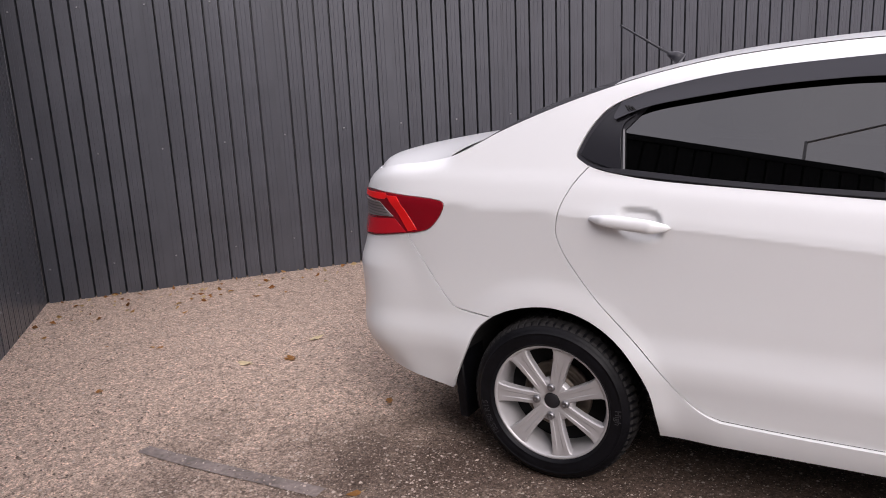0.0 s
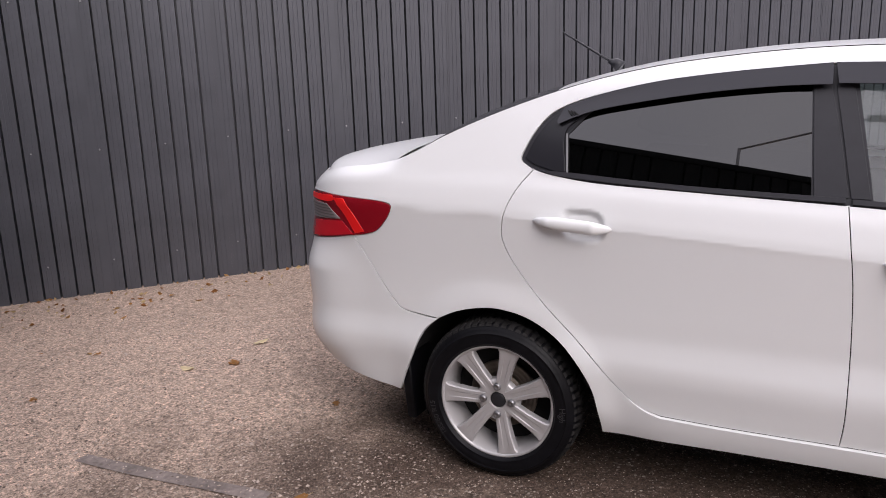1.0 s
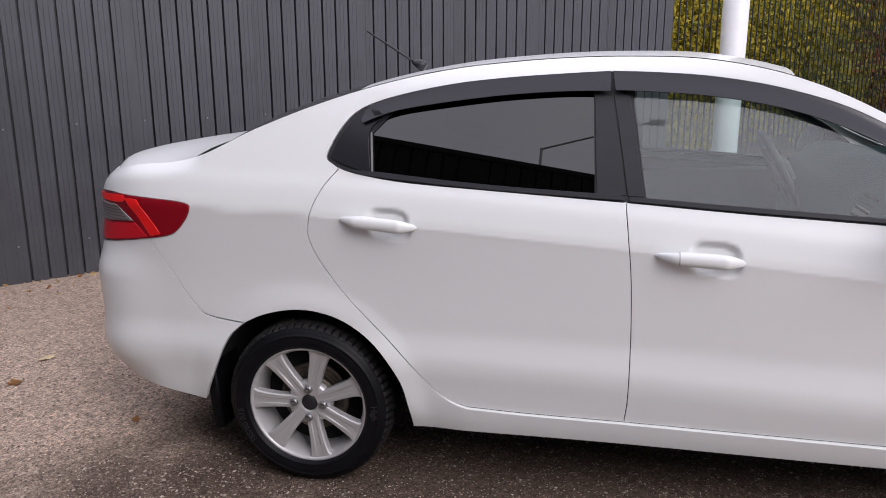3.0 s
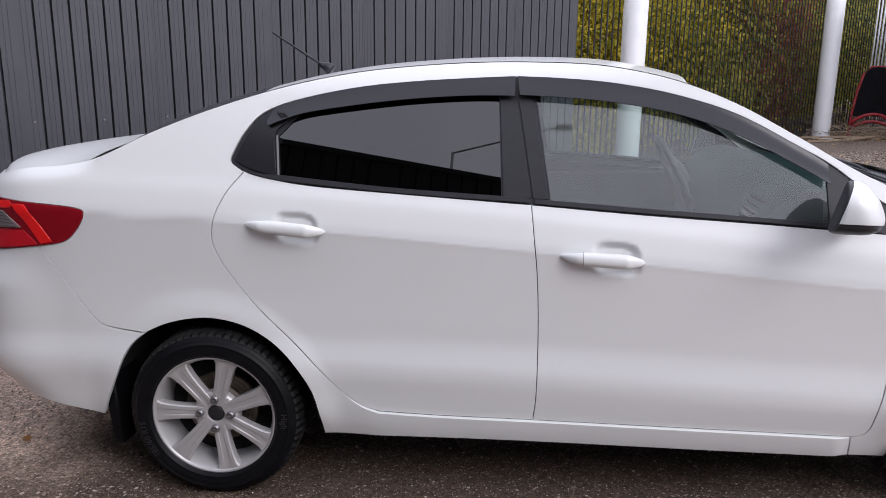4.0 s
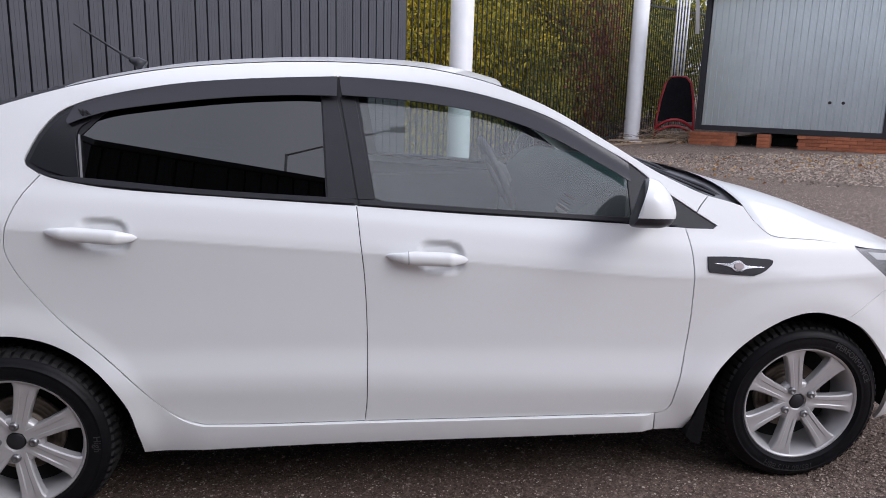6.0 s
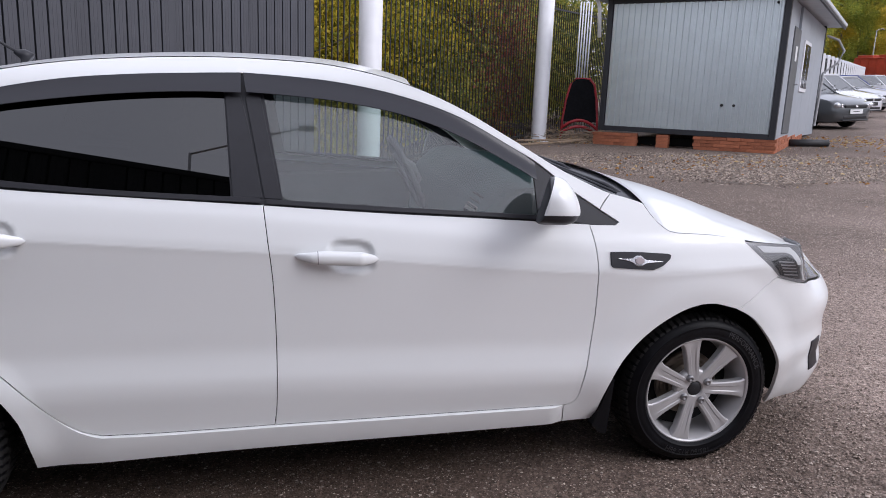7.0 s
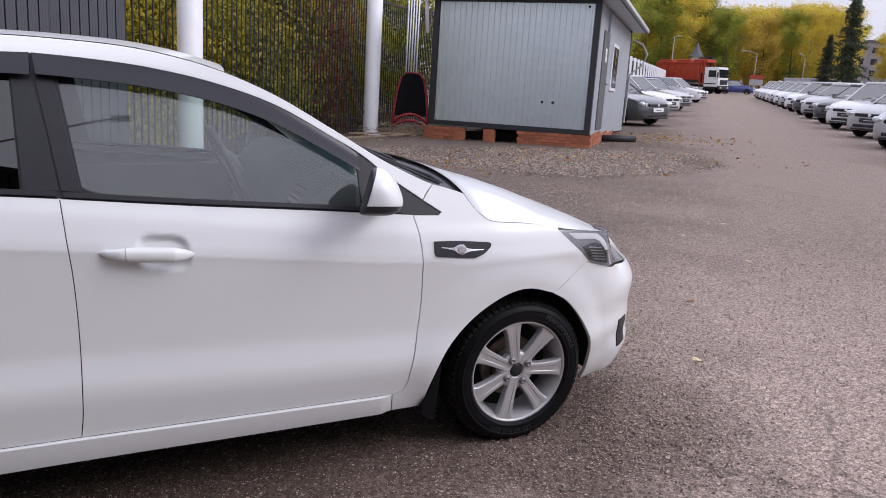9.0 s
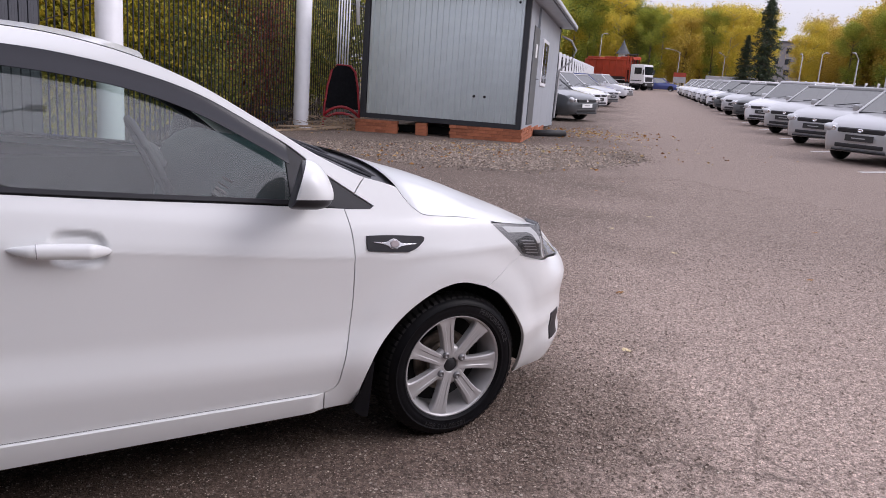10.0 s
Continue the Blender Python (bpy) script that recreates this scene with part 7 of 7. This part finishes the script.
# ---- refuse truck ----
def refuse_truck(x, y, turn):
    root = thing("refuse_truck", at(x, y, 0, turn), "red refuse truck with a white cab across the lane", "truck")
    bm = bmesh.new()
    box(bm, -8.1, -2.3, -1.2, 1.2, 1.1, 3.35, bevel=0.12, segments=2)
    for v in bm.verts:
        if v.co.z > 3 and v.co.x < -7:
            v.co.x += 0.5
    hopper = part("hopper", bm, M_RED, root, "red steel hopper", smooth=40)
    for k in range(6):
        part("rib", boxed(-7.0 + k * 0.85, -6.93 + k * 0.85, -1.26, 1.26, 1.15, 3.3), M_RED, hopper)
    part("top_rail", boxed(-7.4, -2.3, -1.28, 1.28, 3.22, 3.34, bevel=0.02), M_RED, hopper)
    part("dark_panel", boxed(-7.6, -2.6, -1.275, -1.21, 1.12, 1.45), M_BLACK, hopper)
    for x0, x1, z1 in ((-2.28, -2.14, 3.75), (-1.92, -1.78, 3.55)):
        for y0 in (-1.18, 1.04):
            part("lift_post", boxed(x0, x1, y0, y0 + 0.14, 0.9, z1, bevel=0.02), M_RED, root)
    part("lift_bridge", boxed(-2.26, -1.80, -1.15, 1.15, 2.2, 2.4), M_RED, root)
    part("ram_box", boxed(-2.2, -1.85, -0.8, 0.8, 1.1, 2.2, bevel=0.03), M_BLACK, root)
    for y0 in (-0.95, -0.25, 0.5):
        bm = bmesh.new()
        tube(bm, [(-2.35, y0, 3.3), (-2.1, y0, 3.55), (-1.9, y0 + 0.1, 3.25), (-1.85, y0 + 0.1, 2.3)], 0.05, 6)
        part("hose", bm, M_BLACK, root, smooth=60)
    bm = bmesh.new()
    box(bm, -1.7, 0.05, -1.2, 1.2, 0.75, 2.85, bevel=0.10, segments=2)
    for v in bm.verts:
        if v.co.z > 1.9 and v.co.x > -0.3:
            v.co.x -= 0.18
    cab = part("cab", bm, M_WHITE_POST, root, "white cab", smooth=40)
    part("windscreen", boxed(-0.16, -0.03, -1.06, 1.06, 1.72, 2.62, bevel=0.02), M_GLASS_FAR, cab)
    for s in (-1, 1):
        part("side_window", boxed(-1.2, -0.35, s * 1.215 - 0.01, s * 1.215 + 0.01, 1.8, 2.5), M_GLASS_FAR, cab)
    part("bumper", boxed(-0.1, 0.16, -1.2, 1.2, 0.5, 0.9, bevel=0.03), M_BLACK, root)
    part("grille", boxed(0.02, 0.07, -0.9, 0.9, 1.0, 1.5), M_BLACK, root)
    part("chassis", boxed(-7.4, -0.3, -0.5, 0.5, 0.7, 1.05), M_BLACK, root)
    part("side_rail", boxed(-7.5, -2.3, -1.28, -1.2, 1.25, 1.4), M_BLACK, root)
    for k, (a, b) in enumerate(((-7.4, 3.62), (-5.2, 3.66), (-3.2, 3.7))):
        part("roof_hatch", boxed(a, a + 1.6, -1.0, 1.0, 3.33, b - 0.05, bevel=0.03), M_RED, hopper)
    bm = bmesh.new()
    tube(bm, [(-2.0, 0.9, 3.3), (-2.0, 0.9, 3.95), (-3.6, 0.9, 3.8)], 0.09, 6)
    part("lift_arm", bm, M_BLACK, root)
    part("step", boxed(-1.3, -0.5, -1.26, -1.05, 0.55, 0.7), M_BLACK, root)
    for s in (-1, 1):
        part("headlight", boxed(0.13, 0.18, s * 0.85 - 0.18, s * 0.85 + 0.18, 0.58, 0.78, bevel=0.02), M_LENS_FAR, root)
        part("wing_mirror", boxed(-0.12, -0.02, s * 1.36 - 0.1, s * 1.36 + 0.1, 1.75, 2.3, bevel=0.02), M_BLACK, cab)
        part("wheel_guard", boxed(-1.62, -0.28, s * 1.1 - 0.14, s * 1.1 + 0.14, 1.04, 1.14, bevel=0.03), M_BLACK, root)
    for wx in (-0.95, -4.9, -6.2):
        for s in (-1, 1):
            bm = bmesh.new()
            lathe(bm, [(-0.16, 0.25), (-0.16, 0.46), (-0.12, 0.52), (0.12, 0.52), (0.16, 0.46), (0.15, 0.25), (0.05, 0.001)], "y", 24, (wx, s * 1.02, 0.52))
            part("wheel", bm, M_TYRE, root, smooth=40)


refuse_truck(63.0, 59.1, -70)

# ---- far fence, street lamps, kiosk and buildings ----
def picket_line(start, end, spacing, height, label):
    way = end - start
    n = int(way.length / spacing)
    root = thing("white_fence", at(start.x, start.y), label, "fence")
    post = bm_mesh("picket", boxed(-0.09, 0.09, -0.09, 0.09, 0, height, bevel=0.02), M_WHITE_POST)
    for i in range(n + 1):
        p = part("picket", post, parent=root)
        p.location = (way.x * i / n, way.y * i / n, 0)
    bm = bmesh.new()
    for z in (0.35, height - 0.3):
        tube(bm, [(0, 0, z), (way.x, way.y, z)], 0.04, 5)
    part("rail", bm, M_BAR, root)
    bm = bmesh.new()
    for i in range(n * 6):
        t = (i + 0.5) / (n * 6)
        box(bm, way.x * t - 0.015, way.x * t + 0.015, way.y * t - 0.015, way.y * t + 0.015, 0.2, height - 0.15)
    part("bar", bm, M_BAR, root)


picket_line(Vector((19.5, 21.4)), Vector((60.0, 65.0)), 2.6, 2.35, "white posted fence with dark bars along the parked cars")
picket_line(Vector((58.0, 22.0)), Vector((88.0, 62.0)), 2.6, 1.9, "white posted fence behind the far row of cars")


def street_lamp(x, y, h, turn, arm=1.6, far=True):
    root = thing("street_lamp", at(x, y, 0, turn, True), "grey street lamp mast with a bent arm", "street lamp", "street lamps")
    bm = bmesh.new()
    tube(bm, [(0, 0, -0.05), (0, 0, h)], [0.065, 0.04 if far else 0.03], 10)
    part("mast", bm, M_CONCRETE, root, smooth=60)
    bm = bmesh.new()
    rise = 0.32 if far else 0.74
    tube(bm, [(0, 0, h - 0.02), (arm * 0.5, 0, h + rise * (0.7 if far else 0.5)), (arm, 0, h + rise)], 0.035 if far else 0.02, 8)
    part("arm", bm, M_CONCRETE, root, smooth=60)
    part("lamp_head", boxed(arm - 0.08, arm + (0.6 if far else 0.25), -0.10, 0.10, h + rise - 0.03, h + rise + (0.05 if far else 0.02), bevel=0.02), M_CONCRETE, root)


for az, d, h, t in ((41.5, 100, 6.6, 30), (42.2, 112, 5.3, 40), (47.2, 104, 4.9, 160), (50.3, 100, 4.4, 200), (55.3, 84, 4.3, 40), (56.5, 84, 4.5, 20), (58.7, 70, 3.7, 200), (60.5, 66, 3.8, 30), (62.5, 60, 3.6, 30)):
    street_lamp(*polar(az, d), h, t)


# concrete grey darkened in colour for the shadowed far building
M_BLOCK = material("shadow_grey_panel", (0.23, 0.22, 0.225), 0.85, 0, 0.15, 0.6)


def block_building(x, y, turn, w, d, storeys, label):
    root = thing("apartment_building", at(x, y, 0, turn), label, "building")
    h = storeys * 3.0 + 1
    part("wall", boxed(-w / 2, w / 2, 0, d, 0, h), M_BLOCK, root)
    part("roof", boxed(-w / 2 - 0.4, w / 2 + 0.4, -0.4, d + 0.4, h, h + 0.4), M_SLATE, root)
    pane = bm_mesh("window", boxed(-0.75, 0.75, -0.08, 0.05, 0, 1.5), M_GLASS_FAR)
    n = int(w / 3.2)
    for s in range(storeys):
        for k in range(n):
            o = part("window", pane, parent=root)
            o.location = (-w / 2 + (k + 0.5) * w / n, 0, 1.0 + 3.0 * s)


bx, by = polar(55.2, 235)
block_building(bx, by, -38, 30, 14, 4, "pale concrete apartment building far behind the trees")
kx, ky = polar(43.2, 100)


def chapel(x, y):
    root = thing("chapel", at(x, y), "small white chapel with a dark pointed roof", "chapel")
    bm = bmesh.new()
    lathe(bm, [(0, 0.62), (3.3, 0.62), (3.3, 0.74), (3.5, 0.74), (3.5, 0.56), (4.4, 0.56)], "z", 8)
    part("drum", bm, M_WHITE_POST, root)
    bm = bmesh.new()
    lathe(bm, [(4.3, 0.98), (4.45, 0.80), (4.95, 0.50), (5.5, 0.22), (6.1, 0.01)], "z", 16)
    part("roof", bm, M_SLATE, root, smooth=40)


chapel(kx, ky)
gx, gy = polar(51.3, 108)
sh = part("shed", boxed(-4, 4, -2, 2, 0, 2.1, bevel=0.05), M_CONCRETE)
sh.matrix_world = at(gx, gy, 0, -48)
tagged(sh, "long low grey metal shed beyond the cars", "shed")
sx, sy = polar(47.4, 104)
sg = thing("sign_board", at(sx, sy, 0, -47), "small orange and white roadside sign board", "sign")
part("board", boxed(-0.8, 0.8, -0.06, 0.06, 1.0, 2.3, bevel=0.02), M_CONCRETE, sg)
part("panel", boxed(-0.8, 0.8, -0.08, -0.06, 1.75, 2.3), M_RED, sg)
for s in (-0.7, 0.7):
    part("leg", boxed(s - 0.05, s + 0.05, -0.05, 0.05, 0, 1.05), M_CONCRETE, sg)


street_lamp(-0.27, -11.0, 8.76, 0, 2.4, False)


# ---- far trees ----
def tree(name, height, spread, leaf, bark, count, size, seed, label, narrow=1.0):
    """A broad-leaved tree: tapered trunk, limbs, and a crown of small clumps with gaps."""
    r = np.random.default_rng(seed)
    root = thing(name, Matrix(), label, "tree", "far trees")
    bm = bmesh.new()
    tube(bm, [(0, 0, -0.1), (r.normal(0, 0.1), r.normal(0, 0.1), height * 0.4), (r.normal(0, 0.25), r.normal(0, 0.25), height * 0.92)], [0.20, 0.13, 0.03], 8, caps=False)
    heads = []
    for k in range(40):
        z = height * r.uniform(0.12, 0.95)
        a = r.uniform(0, math.tau)
        u = z / height
        reach = spread * (0.35 + 0.75 * math.sin(math.pi * min(1, max(0, (u - 0.12) / 0.95))) ** 0.8) * r.uniform(0.55, 1.1) * narrow
        e = (reach * math.cos(a), reach * math.sin(a), min(z + reach * 0.5, height))
        tube(bm, [(0, 0, z), (e[0] * 0.5, e[1] * 0.5, z + reach * 0.35), e], [0.06, 0.04, 0.015], 5, caps=False)
        for q in range(3):
            t = r.uniform(0.45, 1.05)
            heads.append((e[0] * t, e[1] * t, z + (e[2] - z) * t, r.uniform(0.45, 1.0)))
    for k in range(10):
        heads.append((r.normal(0, 0.4), r.normal(0, 0.4), height * r.uniform(0.75, 1.0), 0.5))
    part("trunk", bm, bark, root)
    c = np.array(heads)
    pick = c[r.integers(0, len(c), count)]
    pos = pick[:, :3] + r.normal(size=(count, 3)) * pick[:, 3:] * (0.72, 0.72, 0.72) * spread / 3
    part("crown", leaf_cloud("crown", pos, size, leaf, r), parent=root)
    return root


def spruce(height, seed):
    r = np.random.default_rng(seed)
    root = thing("spruce", Matrix(), "tall dark green spruce among yellow trees", "tree")
    bm = bmesh.new()
    tube(bm, [(0, 0, -0.1), (0, 0, height)], [0.25, 0.02], 8, caps=False)
    pos = []
    for k in range(60):
        u = (k + r.random()) / 60
        z = height * (0.06 + 0.94 * u)
        reach = (1 - u) ** 0.95 * height * 0.20 * r.uniform(0.35, 1.2) + 0.12
        for q in range(6):
            a = r.uniform(0, math.tau)
            tube(bm, [(0, 0, z), (reach * math.cos(a), reach * math.sin(a), z - reach * 0.25)], [0.03, 0.01], 4, caps=False)
            n = int(12 + 20 * (1 - u))
            t = r.uniform(0.1, 1.05, n)
            pos.append(np.stack([reach * t * math.cos(a), reach * t * math.sin(a), z - reach * 0.28 * t], 1) + r.normal(0, 0.13, (n, 3)))
    part("trunk", bm, M_BARK, root)
    part("crown", leaf_cloud("crown", np.concatenate(pos), 0.24, M_NEEDLE, r), parent=root)
    return root


kinds = [tree("birch", 14.5, 3.0, M_LEAF_YELLOW, M_BIRCH, 15000, 0.23, 31, "tall birch with golden yellow autumn leaves"),
         tree("poplar", 16.0, 3.2, M_LEAF_GREEN, M_BARK, 17000, 0.24, 32, "tall poplar with yellowing green leaves"),
         tree("birch", 12.5, 2.6, M_LEAF_YELLOW, M_BIRCH, 13000, 0.22, 33, "slender birch with golden yellow autumn leaves"),
         tree("maple", 12.5, 3.3, M_LEAF_ORANGE, M_BARK, 15000, 0.23, 34, "maple with orange-brown autumn leaves"),
         tree("poplar", 12.0, 3.0, M_LEAF_DARKGREEN, M_BARK, 15000, 0.23, 35, "round poplar with dull green leaves")]
TALL = dict(zip([k.name for k in kinds], (14.5, 16.0, 12.5, 12.5, 12.0)))
spots = []
r = random.Random(9)
for k in range(74):
    az = 34 + 34 * (k + r.random()) / 74
    spots.append((az, r.uniform(105, 135), k))
for k in range(34):
    spots.append((33 + 36 * (k + r.random()) / 34, r.uniform(140, 165), k + 3))
for k in range(9):
    spots.append((33.5 + 4.3 * (k + r.random()) / 9, r.uniform(62, 92), k))
placed = set()
for az, d, k in spots:
    if 53.4 < az < 55.2:
        continue
    kind = kinds[r.choice((0, 0, 1, 1, 4)) if az < 46 else r.choice((0, 0, 1, 2, 3)) if az < 59 else r.choice((3, 3, 1, 0, 4))]
    rise = np.interp(az, [33, 42.5, 44, 47, 52.5, 53.5, 55.0, 58.0, 59.5, 68], [7.0, 6.4, 4.9, 4.5, 4.7, 4.2, 3.7, 3.9, 5.4, 6.0]) + r.uniform(-0.55, 0.35)
    s = (d * math.tan(radians(float(rise))) + 1.4) / TALL[kind.name]
    m = at(*polar(az, d), 0, r.uniform(0, 360))
    if kind.name in placed:
        t = copy_thing(kind, m)
    else:
        t = kind
        t.matrix_world = m
        placed.add(kind.name)
    t.scale = (s, s, s * r.uniform(0.92, 1.08))
sp = spruce(12.8, 41)
sp.matrix_world = at(*polar(52.9, 98))
s2 = copy_thing(sp, at(*polar(51.7, 101), 0, 50))
s2.scale = (0.8, 0.8, 0.55)
